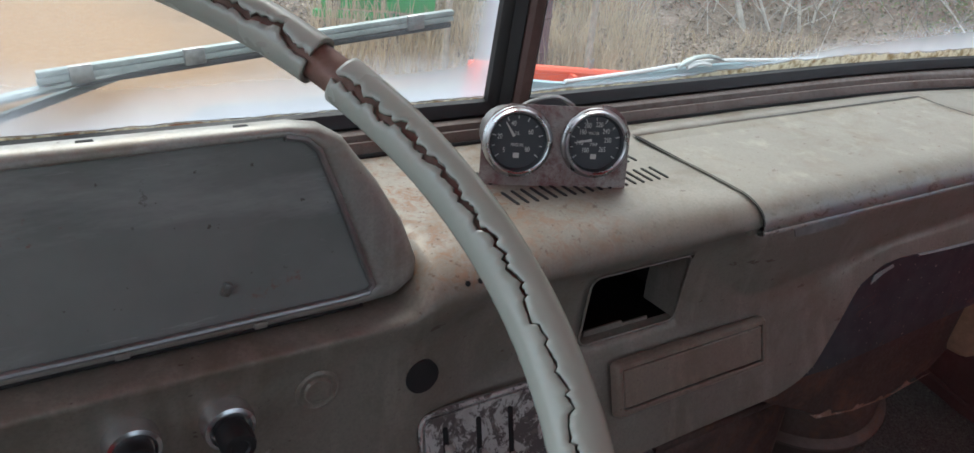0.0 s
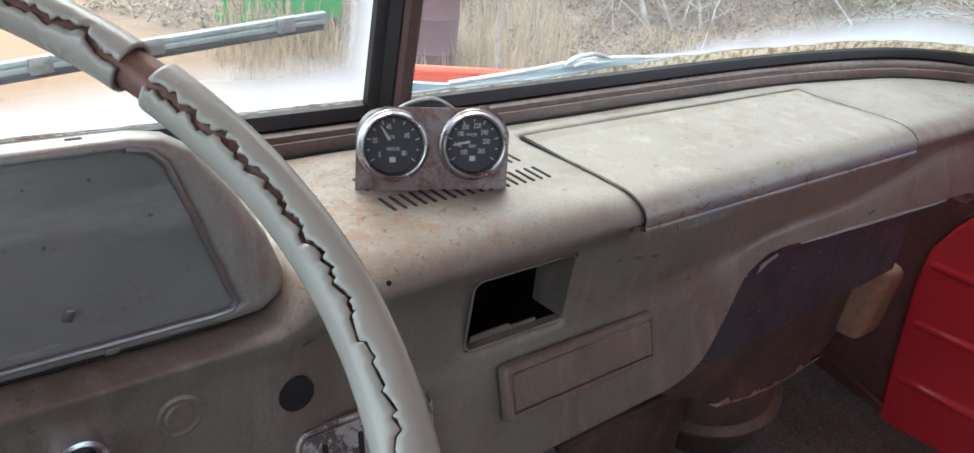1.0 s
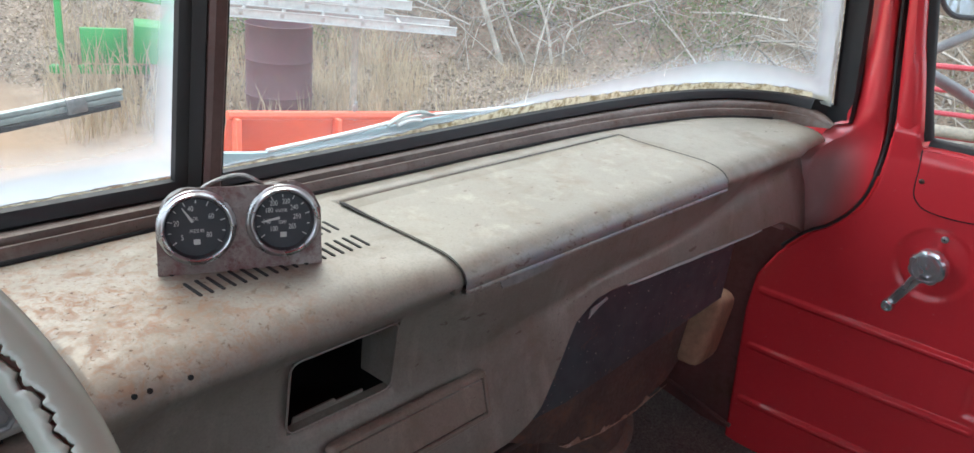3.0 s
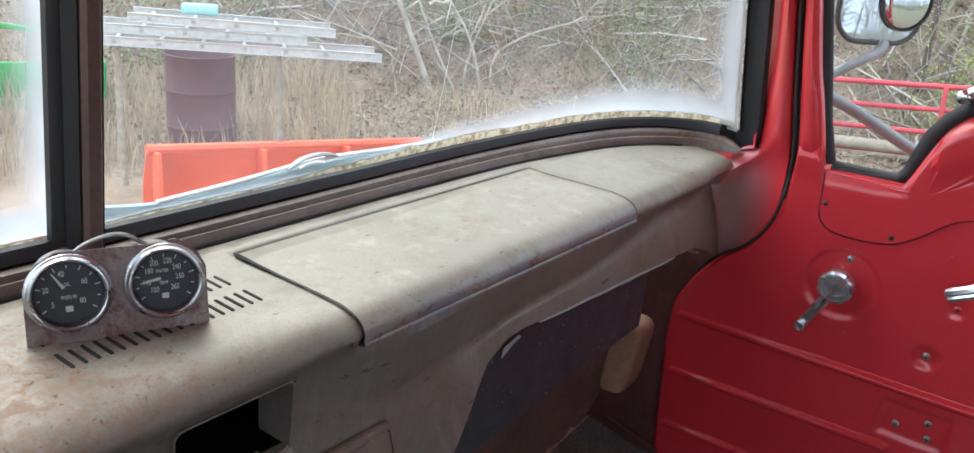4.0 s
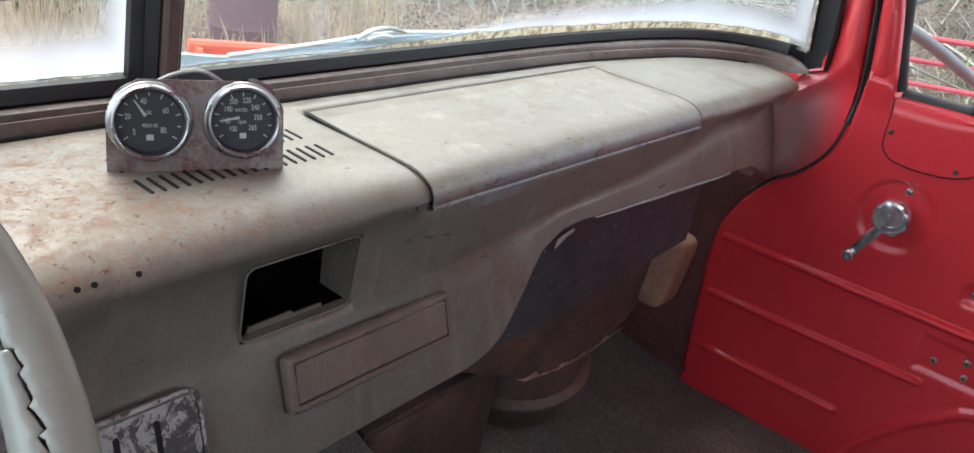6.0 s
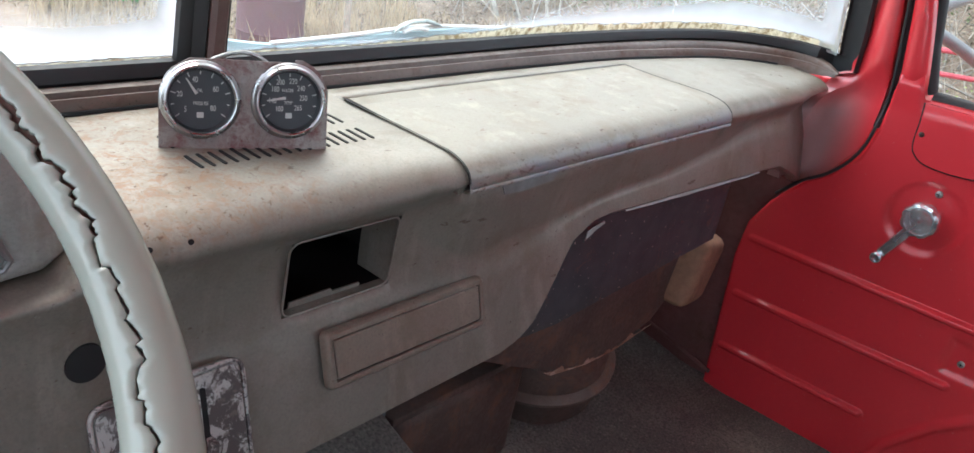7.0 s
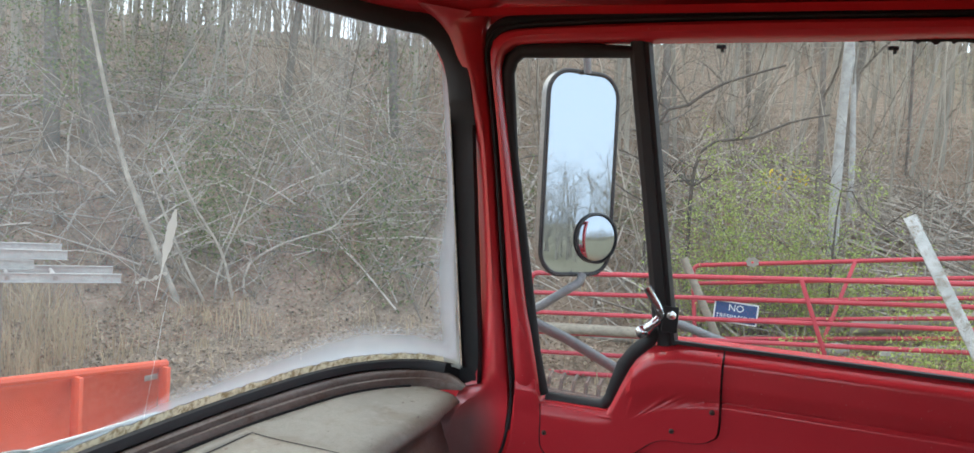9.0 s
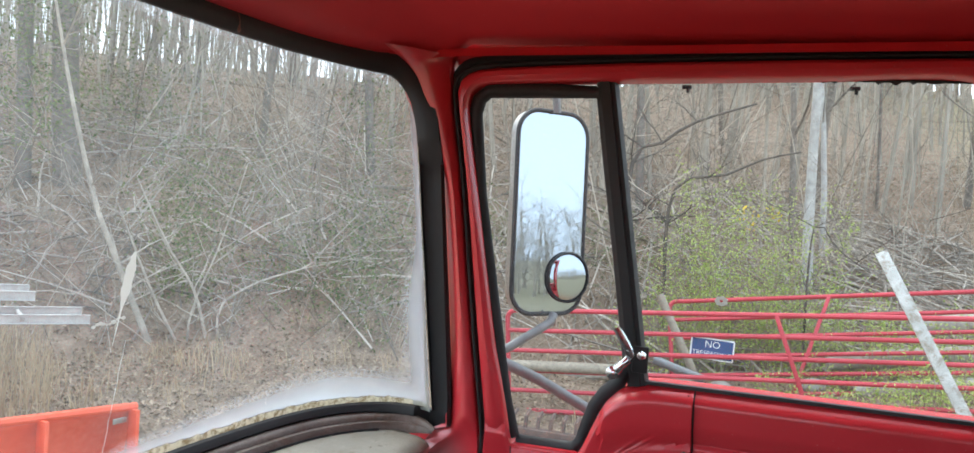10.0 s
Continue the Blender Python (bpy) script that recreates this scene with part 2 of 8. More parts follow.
def corner_material():
    """Red paint over which grey dash paint was sprayed at the foot of the pillar."""
    m, nt, b = material("overspray_red", 0.28, 0.0, 0.9)
    b.inputs["Coat Weight"].default_value = 0.5
    b.inputs["Coat Roughness"].default_value = 0.28
    tc = nt.nodes.new("ShaderNodeTexCoord")
    sep = nt.nodes.new("ShaderNodeSeparateXYZ")
    nt.links.new(tc.outputs["Object"], sep.inputs[0])
    low = nt.nodes.new("ShaderNodeMapRange")
    low.inputs[1].default_value, low.inputs[2].default_value = 1.535, 1.47
    nt.links.new(sep.outputs[2], low.inputs[0])
    near = nt.nodes.new("ShaderNodeMapRange")
    near.inputs[1].default_value, near.inputs[2].default_value = -0.065, -0.005
    nt.links.new(sep.outputs[1], near.inputs[0])
    mul = nt.nodes.new("ShaderNodeMath")
    mul.operation = 'MULTIPLY'
    nt.links.new(low.outputs[0], mul.inputs[0])
    nt.links.new(near.outputs[0], mul.inputs[1])
    n = noise_at(nt, 40.0, 5, 0.6)
    red = mixc(nt, n, (0.60, 0.031, 0.042), (0.66, 0.036, 0.048))
    grey = mixc(nt, n, (0.25, 0.21, 0.20), (0.32, 0.275, 0.265))
    mist = ramp(nt, mul.outputs[0], [(0.0, (0, 0, 0)), (0.5, (0.38,) * 3), (1.0, (0.78,) * 3)])
    nt.links.new(mixc(nt, mist, red, grey), b.inputs["Base Color"])
    bump(nt, b, noise_at(nt, 22.0, 2, 0.5), 0.035, 0.001)
    return m


M_CORNER = corner_material()
M_REDDARK = worn("dull_red_primer", (0.17, 0.062, 0.055), (0.11, 0.045, 0.04), (0.08, 0.035, 0.02), 0.6, 0.65, 0.0, 6.0, 0.7)
M_UNSEENWALL = plain("dark_unseen_wall", (0.055, 0.052, 0.050), 0.85, 0, 0.2, 40, 0.1)
M_RUBBER = plain("black_rubber", (0.018, 0.018, 0.019), 0.55, 0, 0.35, 60, 0.15)
M_DIVIDER = worn("brown_divider_paint", (0.125, 0.075, 0.068), (0.095, 0.058, 0.052), (0.09, 0.04, 0.03), 0.6, 0.5, 0.1, 9.0, 0.72)
# flat black for gaps and openings, whose shade is put into the colour
M_BLACK = plain("shade_black", (0.012, 0.012, 0.012), 0.9, 0, 0.3, 20, 0)
M_CHROME = plain("dull_chrome", (0.74, 0.75, 0.76), 0.18, 0.92, 0.06, 60, 0.02)
M_BRUSHED = plain("brushed_steel", (0.70, 0.71, 0.73), 0.22, 0.92, 0.03, 9, 0)
M_RUSTSCREW = plain("rusty_screw", (0.16, 0.075, 0.06), 0.5, 0.4, 0.3, 200, 0)
M_DULLBEAD = plain("dull_bead_steel", (0.30, 0.30, 0.295), 0.42, 0.8, 0.2, 60, 0.03)
M_BEZEL = plain("worn_bezel_steel", (0.46, 0.46, 0.455), 0.27, 0.9, 0.15, 60, 0.03)
M_STEEL = plain("screw_steel", (0.38, 0.37, 0.35), 0.35, 0.9, 0.3, 200, 0.1)
M_RIM = plain("cracked_rim_plastic", (0.325, 0.345, 0.30), 0.24, 0, 0.08, 9.0, 0.02)
M_CORE = worn("rusty_rim_core", (0.20, 0.12, 0.095), (0.14, 0.08, 0.06), (0.16, 0.07, 0.04), 0.55, 0.6, 0.2, 20.0, 0.7)
M_DIAL = plain("dial_black", (0.040, 0.043, 0.047), 0.45, 0, 0.2, 80, 0)
M_WHITE = plain("dial_white", (0.56, 0.56, 0.52), 0.6, 0, 0.05, 80, 0)
def heater_paint():
    """Blue-black enamel with rust blooms and pinprick pale specks of dust and overspray."""
    m, nt, b = material("blue_black_heater_paint", 0.42, 0.0)
    c = mixc(nt, ramp(nt, noise_at(nt, 9.0, 5, 0.6), [(0.38, (0, 0, 0)), (0.62, (1, 1, 1))]), (0.026, 0.038, 0.044), (0.042, 0.056, 0.064))
    c = mixc(nt, ramp(nt, noise_at(nt, 22.0, 7, 0.75, distort=0.5), [(0.58, (0, 0, 0)), (0.66, (0.8,) * 3)]), c, (0.17, 0.085, 0.05))
    c = mixc(nt, ramp(nt, noise_at(nt, 170.0, 2, 0.5), [(0.69, (0, 0, 0)), (0.72, (0.9,) * 3)]), c, (0.42, 0.40, 0.36))
    nt.links.new(c, b.inputs["Base Color"])
    nt.links.new(ramp(nt, noise_at(nt, 30.0, 5, 0.6), [(0.3, (0.34,) * 3), (0.7, (0.55,) * 3)]), b.inputs["Roughness"])
    bump(nt, b, noise_at(nt, 60.0, 4, 0.6), 0.12, 0.001)
    return m


M_BLUEBOX = heater_paint()
M_BROWN = worn("brown_rusty_metal", (0.135, 0.088, 0.072), (0.080, 0.056, 0.048), (0.20, 0.10, 0.06), 0.58, 0.6, 0.1, 10.0, 0.68)
def floor_mat():
    """Grey-brown felt mat: coarse nap, grit and worn pale tracks."""
    m, nt, b = material("dirty_floor_mat", 0.9)
    nap = noise_at(nt, 240.0, 3, 0.7)
    c = mixc(nt, ramp(nt, noise_at(nt, 7.0, 6, 0.65), [(0.36, (0, 0, 0)), (0.64, (1, 1, 1))]), (0.115, 0.105, 0.092), (0.20, 0.185, 0.16))
    c = mixc(nt, ramp(nt, nap, [(0.36, (0.75,) * 3), (0.55, (0, 0, 0))]), c, (0.055, 0.05, 0.045))
    c = mixc(nt, ramp(nt, nap, [(0.62, (0, 0, 0)), (0.70, (0.7,) * 3)]), c, (0.34, 0.31, 0.26))
    nt.links.new(c, b.inputs["Base Color"])
    bump(nt, b, nap, 0.5, 0.003)
    return m


M_FLOOR = floor_mat()
M_FOAM = plain("tan_foam", (0.33, 0.19, 0.12), 0.9, 0, 0.25, 70, 0.4)
M_TAPE = plain("grey_cloth_tape", (0.23, 0.225, 0.215), 0.6, 0, 0.3, 60, 0.2)
M_PAPER = plain("torn_grey_paper", (0.36, 0.35, 0.33), 0.8, 0, 0.2, 40, 0.2)
def scraped_plate():
    """Bare grey plate from which dark paint has flaked in sharp-edged islands."""
    m, nt, b = material("scraped_control_plate", 0.42, 0.35)
    flake = ramp(nt, noise_at(nt, 62.0, 8, 0.78, (1.0, 1.0, 0.7), distort=0.6), [(0.475, (0, 0, 0)), (0.505, (1, 1, 1))])
    c = mixc(nt, flake, (0.50, 0.49, 0.46), (0.115, 0.10, 0.095))
    c = mixc(nt, ramp(nt, noise_at(nt, 12.0, 5, 0.6), [(0.52, (0, 0, 0)), (0.66, (0.6,) * 3)]), c, (0.14, 0.10, 0.085))
    c = mixc(nt, ramp(nt, noise_at(nt, 150.0, 3, 0.6), [(0.6, (0, 0, 0)), (0.66, (0.7,) * 3)]), c, (0.20, 0.17, 0.15))
    nt.links.new(c, b.inputs["Base Color"])
    bump(nt, b, flake, 0.25, 0.0006)
    return m


M_BOXSTEEL = scraped_plate()
M_HAZETEAL = plain("haze_teal", (0.36, 0.50, 0.55), 0.45, 0, 0.12, 40, 0.05)
M_COWL = worn("faded_orange_cowl_paint", (0.62, 0.15, 0.075), (0.50, 0.12, 0.06), (0.25, 0.10, 0.05), 0.62, 0.5, 0, 14.0, 0.68)
M_WIPER = worn("weathered_wiper_steel", (0.34, 0.39, 0.37), (0.22, 0.26, 0.245), (0.12, 0.13, 0.11), 0.62, 0.42, 0.35, 18.0, 0.66)
M_ARM = plain("weathered_grey_tube", (0.20, 0.205, 0.205), 0.5, 0.3, 0.25, 40, 0.15)
M_ORANGE = worn("orange_blade_paint", (0.75, 0.10, 0.035), (0.66, 0.085, 0.03), (0.30, 0.07, 0.04), 0.74, 0.45, 0, 1.5, 0.76, 0.25)
M_TEAL = plain("pale_teal_plastic", (0.28, 0.52, 0.52), 0.5, 0, 0.12, 20, 0.05)
M_GREEN = worn("green_machine_paint", (0.03, 0.27, 0.05), (0.025, 0.21, 0.045), (0.10, 0.12, 0.05), 0.75, 0.5, 0, 2.0, 0.76, 0.3)
M_FLANGE = worn("dusty_brown_flange", (0.19, 0.14, 0.115), (0.13, 0.092, 0.076), (0.22, 0.11, 0.06), 0.6, 0.5, 0.1, 16.0, 0.66)
M_SCRAPE = worn("scraped_rust", (0.52, 0.36, 0.29), (0.34, 0.20, 0.14), (0.25, 0.11, 0.06), 0.52, 0.7, 0, 40.0, 0.62)
M_BARREL = worn("rusty_maroon_barrel", (0.125, 0.048, 0.055), (0.10, 0.04, 0.045), (0.11, 0.05, 0.035), 0.6, 0.65, 0, 5.0, 0.7)
M_ALU = plain("weathered_aluminium", (0.50, 0.495, 0.475), 0.55, 0.3, 0.2, 30, 0.1)
M_GATE = worn("red_gate_paint", (0.48, 0.045, 0.06), (0.40, 0.035, 0.05), (0.28, 0.06, 0.05), 0.7, 0.45, 0, 2.5, 0.75, 0.3)
M_WOOD = plain("weathered_grey_wood", (0.30, 0.26, 0.20), 0.85, 0, 0.3, 22, 0.4)
M_PLANKWHITE = worn("flaking_white_plank", (0.60, 0.605, 0.585), (0.44, 0.445, 0.42), (0.25, 0.21, 0.15), 0.55, 0.7, 0, 7.0, 0.62)
M_SIGNBLUE = plain("sign_blue", (0.03, 0.07, 0.19), 0.4, 0, 0.15, 9, 0)
M_SIGNWHITE = plain("sign_white", (0.75, 0.77, 0.76), 0.45, 0, 0.05, 9, 0)
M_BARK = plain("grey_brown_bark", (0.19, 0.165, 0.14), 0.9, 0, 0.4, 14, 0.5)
# far bark paler than near bark: distance haze is put into its colour
M_FARBARK = plain("haze_pale_bark", (0.385, 0.345, 0.285), 0.9, 0, 0.4, 1.0, 0)
M_BARKPALE = plain("pale_bark", (0.42, 0.41, 0.39), 0.85, 0, 0.3, 9, 0.3)
M_LIMB = plain("dead_limb_grey", (0.40, 0.36, 0.30), 0.9, 0, 0.4, 6, 0.1)
M_TWIG = plain("bare_twig", (0.31, 0.245, 0.185), 0.9, 0, 0.35, 3, 0)
M_BRIAR = leaf_material("briar_stems", (0.10, 0.08, 0.06), (0.46, 0.40, 0.32), 0.0)
M_DEADWOOD = leaf_material("dead_wood", (0.09, 0.072, 0.055), (0.50, 0.44, 0.37), 0.0)
M_DARKLIMB = plain("dark_dead_limb", (0.105, 0.09, 0.075), 0.9, 0, 0.35, 8, 0.3)
M_STRAW = plain("dry_straw", (0.42, 0.32, 0.20), 0.8, 0, 0.35, 3, 0)
M_SPLAT = leaf_material("chalky_white", (0.50, 0.49, 0.45), (0.58, 0.57, 0.53), 0.6)
M_LOG = plain("grey_log", (0.34, 0.31, 0.26), 0.85, 0, 0.3, 12, 0.4)
M_STONE = plain("pale_stone", (0.42, 0.40, 0.37), 0.85, 0, 0.2, 10, 0.3)


M_LITTER = leaf_material("fallen_leaves", (0.09, 0.064, 0.04), (0.44, 0.345, 0.24), 0.15)
M_LEAF = leaf_material("spring_leaves", (0.22, 0.31, 0.06), (0.58, 0.66, 0.21), 0.5)
M_YELLOW = leaf_material("yellow_petals", (0.55, 0.38, 0.02), (0.75, 0.55, 0.05), 0.3)
M_EVERGREEN = leaf_material("dull_evergreen_leaves", (0.07, 0.10, 0.035), (0.22, 0.26, 0.10), 0.3)


def ground_material():
    m, nt, b = material("clay_and_litter", 0.95, 0, 0.2)
    big = noise_at(nt, 0.22, 6, 0.6)
    mid = noise_at(nt, 2.2, 7, 0.65)
    fine = noise_at(nt, 22.0, 6, 0.7)
    soil = mixc(nt, ramp(nt, mid, [(0.35, (0, 0, 0)), (0.65, (1, 1, 1))]), (0.21, 0.16, 0.115), (0.36, 0.28, 0.21))
    soil = mixc(nt, ramp(nt, fine, [(0.4, (0, 0, 0)), (0.7, (0.85,) * 3)]), soil, (0.13, 0.085, 0.06))
    clay = mixc(nt, ramp(nt, fine, [(0.3, (0, 0, 0)), (0.7, (1, 1, 1))]), (0.29, 0.175, 0.095), (0.37, 0.245, 0.145))
    # the open yard ahead of the truck is bare tan clay, the bank is litter
    tc = nt.nodes.new("ShaderNodeTexCoord")
    sep = nt.nodes.new("ShaderNodeSeparateXYZ")
    nt.links.new(tc.outputs["Object"], sep.inputs[0])
    line = nt.nodes.new("ShaderNodeMath")
    line.operation = 'MULTIPLY_ADD'
    line.inputs[1].default_value = -0.16
    nt.links.new(sep.outputs[0], line.inputs[0])
    add = nt.nodes.new("ShaderNodeMath")
    add.operation = 'MULTIPLY_ADD'
    add.inputs[1].default_value = 0.9
    nt.links.new(big, add.inputs[0])
    add.inputs[2].default_value = 0.22
    nt.links.new(add.outputs[0], line.inputs[2])
    c = mixc(nt, ramp(nt, line.outputs[0], [(0.15, (0, 0, 0)), (0.5, (1, 1, 1))]), soil, clay)
    field = nt.nodes.new("ShaderNodeMapRange")
    field.inputs[1].default_value, field.inputs[2].default_value = -4.0, -9.0
    nt.links.new(sep.outputs[1], field.inputs[0])
    hay = mixc(nt, ramp(nt, mid, [(0.35, (0, 0, 0)), (0.65, (1, 1, 1))]), (0.27, 0.235, 0.14), (0.36, 0.31, 0.20))
    c = mixc(nt, field.outputs[0], c, hay)
    nt.links.new(c, b.inputs["Base Color"])
    bump(nt, b, fine, 0.6, 0.05)
    return m


M_GROUND = ground_material()


def glass_material(name, haze):
    """Old laminated glass; the milky delamination lies in the attribute 'haze' of the pane."""
    m, nt, b = material(name, 0.03)
    nt.nodes.remove(b)
    out = nt.nodes["Material Output"]
    clear = nt.nodes.new("ShaderNodeBsdfTransparent")
    clear.inputs[0].default_value = (0.95, 0.965, 0.955, 1)
    gloss = nt.nodes.new("ShaderNodeBsdfGlossy")
    gloss.inputs["Roughness"].default_value = 0.02
    fr = nt.nodes.new("ShaderNodeFresnel")
    fr.inputs[0].default_value = 1.45
    mx = nt.nodes.new("ShaderNodeMixShader")
    nt.links.new(fr.outputs[0], mx.inputs[0])
    nt.links.new(clear.outputs[0], mx.inputs[1])
    nt.links.new(gloss.outputs[0], mx.inputs[2])
    last = mx.outputs[0]
    # a thin film of dust with streaks
    dust = nt.nodes.new("ShaderNodeBsdfTranslucent")
    dust.inputs[0].default_value = (0.56, 0.62, 0.68, 1)
    dd = nt.nodes.new("ShaderNodeBsdfDiffuse")
    dd.inputs[0].default_value = (0.80, 0.82, 0.84, 1)
    both = nt.nodes.new("ShaderNodeMixShader")
    both.inputs[0].default_value = 0.15
    nt.links.new(dust.outputs[0], both.inputs[1])
    nt.links.new(dd.outputs[0], both.inputs[2])
    film = ramp(nt, noise_at(nt, 7.0, 6, 0.6), [(0.3, (haze * 0.5,) * 3), (0.8, (haze * 1.6,) * 3)])
    at = nt.nodes.new("ShaderNodeAttribute")
    at.attribute_name = "haze"
    wob = nt.nodes.new("ShaderNodeMath")
    wob.operation = 'MULTIPLY_ADD'
    wob.inputs[1].default_value = 0.5
    wob.inputs[2].default_value = -0.25
    nt.links.new(noise_at(nt, 5.0, 4, 0.55), wob.inputs[0])
    sm = nt.nodes.new("ShaderNodeMath")
    sm.operation = 'ADD'
    nt.links.new(at.outputs["Fac"], sm.inputs[0])
    nt.links.new(wob.outputs[0], sm.inputs[1])
    milk = ramp(nt, sm.outputs[0], [(0.18, (0, 0, 0)), (0.5, (0.30,) * 3), (0.95, (0.78,) * 3)])
    mx2 = nt.nodes.new("ShaderNodeMath")
    mx2.operation = 'MAXIMUM'
    nt.links.new(film, mx2.inputs[0])
    nt.links.new(milk, mx2.inputs[1])
    fin = nt.nodes.new("ShaderNodeMixShader")
    nt.links.new(mx2.outputs[0], fin.inputs[0])
    nt.links.new(last, fin.inputs[1])
    nt.links.new(both.outputs[0], fin.inputs[2])
    nt.links.new(fin.outputs[0], out.inputs[0])
    return m


M_SCREEN = glass_material("hazed_windscreen_glass", 0.08)
M_SIDEGLASS = glass_material("side_glass", 0.025)
M_MIRROR, _nt, _b = material("mirror_silver", 0.02, 1.0)
_b.inputs["Base Color"].default_value = (0.37, 0.41, 0.46, 1)
_n = noise_at(_nt, 30.0, 5, 0.7)
_nt.links.new(ramp(_nt, _n, [(0.5, (0.015,) * 3), (0.75, (0.12,) * 3)]), _b.inputs["Roughness"])


# ---- mesh helpers ----
def finish(bm, smooth=True, angle=40):
    bmesh.ops.recalc_face_normals(bm, faces=bm.faces)
    if smooth:
        for f in bm.faces:
            f.smooth = True
        lim = radians(angle)
        for e in bm.edges:
            if len(e.link_faces) == 2 and e.calc_face_angle(0) > lim:
                e.smooth = False


def part(name, bm, mat, parent=None, label="", smooth=True, angle=40, recalc=True):
    if recalc:
        finish(bm, smooth, angle)
    me = bpy.data.meshes.new(name)
    bm.to_mesh(me)
    bm.free()
    me.materials.append(mat)
    ob = new(name, me)
    if parent is not None:
        ob.parent = parent
        chain, o = [], parent
        while o is not None:
            chain.append(o)
            o = o.parent
        place = Matrix.Identity(4)
        for o in reversed(chain):
            place = place @ o.matrix_parent_inverse @ o.matrix_basis
        ob.matrix_parent_inverse = place.inverted()
    return tagged(ob, label)


def thing(name, at, label, category, group="", kind=""):
    """An Empty at the thing's base, under which its parts hang; parts are built in world metres."""
    ob = new(name)
    ob.location = at
    ob.empty_display_size = 0.05
    return tagged(ob, label, category, group, kind)


def box(bm, c, s, bev=0.0, rot=None, seg=2):
    m = Matrix.Translation(c) @ (rot.to_4x4() if rot is not None else Matrix.Identity(4)) @ Matrix.Diagonal((*s, 1))
    r = bmesh.ops.create_cube(bm, size=1.0, matrix=m)
    if bev > 0:
        es = list({e for v in r["verts"] for e in v.link_edges})
        bmesh.ops.bevel(bm, geom=es, offset=bev, segments=seg, affect='EDGES', profile=0.5)


def frames_along(pts):
    pts = [Vector(p) for p in pts]
    out, up = [], None
    for i, p in enumerate(pts):
        a, b = pts[max(i - 1, 0)], pts[min(i + 1, len(pts) - 1)]
        t = (b - a).normalized()
        if up is None:
            up = Vector((0, 0, 1)) if abs(t.z) < 0.9 else Vector((1, 0, 0))
        side = t.cross(up).normalized()
        up = side.cross(t).normalized()
        out.append((p, side, up, t))
    return out


def tube(bm, pts, r, n=8, cap=True, flat=1.0):
    rs = r if isinstance(r, (list, tuple)) else [r] * len(pts)
    rings = []
    for (p, s, u, t), rad in zip(frames_along(pts), rs):
        rings.append([bm.verts.new(p + s * math.cos(a) * rad + u * math.sin(a) * rad * flat) for a in (2 * math.pi * k / n for k in range(n))])
    for a, b in zip(rings, rings[1:]):
        for k in range(n):
            bm.faces.new((a[k], a[(k + 1) % n], b[(k + 1) % n], b[k]))
    if cap:
        bm.faces.new(list(reversed(rings[0])))
        bm.faces.new(rings[-1])


def ribbon(bm, pts, prof, closed=False, up=None):
    """Sweeps an open or closed profile of (side, up) offsets along a line."""
    fr = frames_along(pts)
    rings = []
    for p, s, u, t in fr:
        if up is not None:
            u = Vector(up)
            s = t.cross(u).normalized()
            u = s.cross(t).normalized()
        rings.append([bm.verts.new(p + s * a + u * b) for a, b in prof])
    n = len(prof)
    for a, b in zip(rings, rings[1:]):
        for k in range(n if closed else n - 1):
            bm.faces.new((a[k], a[(k + 1) % n], b[(k + 1) % n], b[k]))
    if closed:
        bm.faces.new(list(reversed(rings[0])))
        bm.faces.new(rings[-1])


def lathe(bm, prof, m, n=24, cap=True):
    """Turns (radius, height) about the local z of the pose m."""
    rings = [[bm.verts.new(m @ Vector((r * math.cos(a), r * math.sin(a), h))) for a in (2 * math.pi * k / n for k in range(n))] for r, h in prof]
    for a, b in zip(rings, rings[1:]):
        for k in range(n):
            bm.faces.new((a[k], a[(k + 1) % n], b[(k + 1) % n], b[k]))
    if cap:
        bm.faces.new(list(reversed(rings[0])))
        bm.faces.new(rings[-1])


def slab(bm, outline, m, depth):
    """A plate of the given outline in the local xy of m, going down by depth along local -z."""
    top = [bm.verts.new(m @ Vector((x, y, 0))) for x, y in outline]
    bot = [bm.verts.new(m @ Vector((x, y, -depth))) for x, y in outline]
    bm.faces.new(top)
    bm.faces.new(list(reversed(bot)))
    n = len(top)
    for k in range(n):
        bm.faces.new((top[k], bot[k], bot[(k + 1) % n], top[(k + 1) % n]))


def rounded(x0, y0, x1, y1, r, n=5):
    out = []
    for cx, cy, a0 in ((x1 - r, y1 - r, 0), (x0 + r, y1 - r, 90), (x0 + r, y0 + r, 180), (x1 - r, y0 + r, 270)):
        for k in range(n + 1):
            a = radians(a0 + 90 * k / n)
            out.append((cx + r * math.cos(a), cy + r * math.sin(a)))
    return out


def grid(bm, pts, skip=None):
    """Rows of points into quads."""
    vs = [[bm.verts.new(p) for p in row] for row in pts]
    for i in range(len(vs) - 1):
        for j in range(len(vs[0]) - 1):
            if skip is None or not skip(i, j):
                bm.faces.new((vs[i][j], vs[i][j + 1], vs[i + 1][j + 1], vs[i + 1][j]))
    return vs


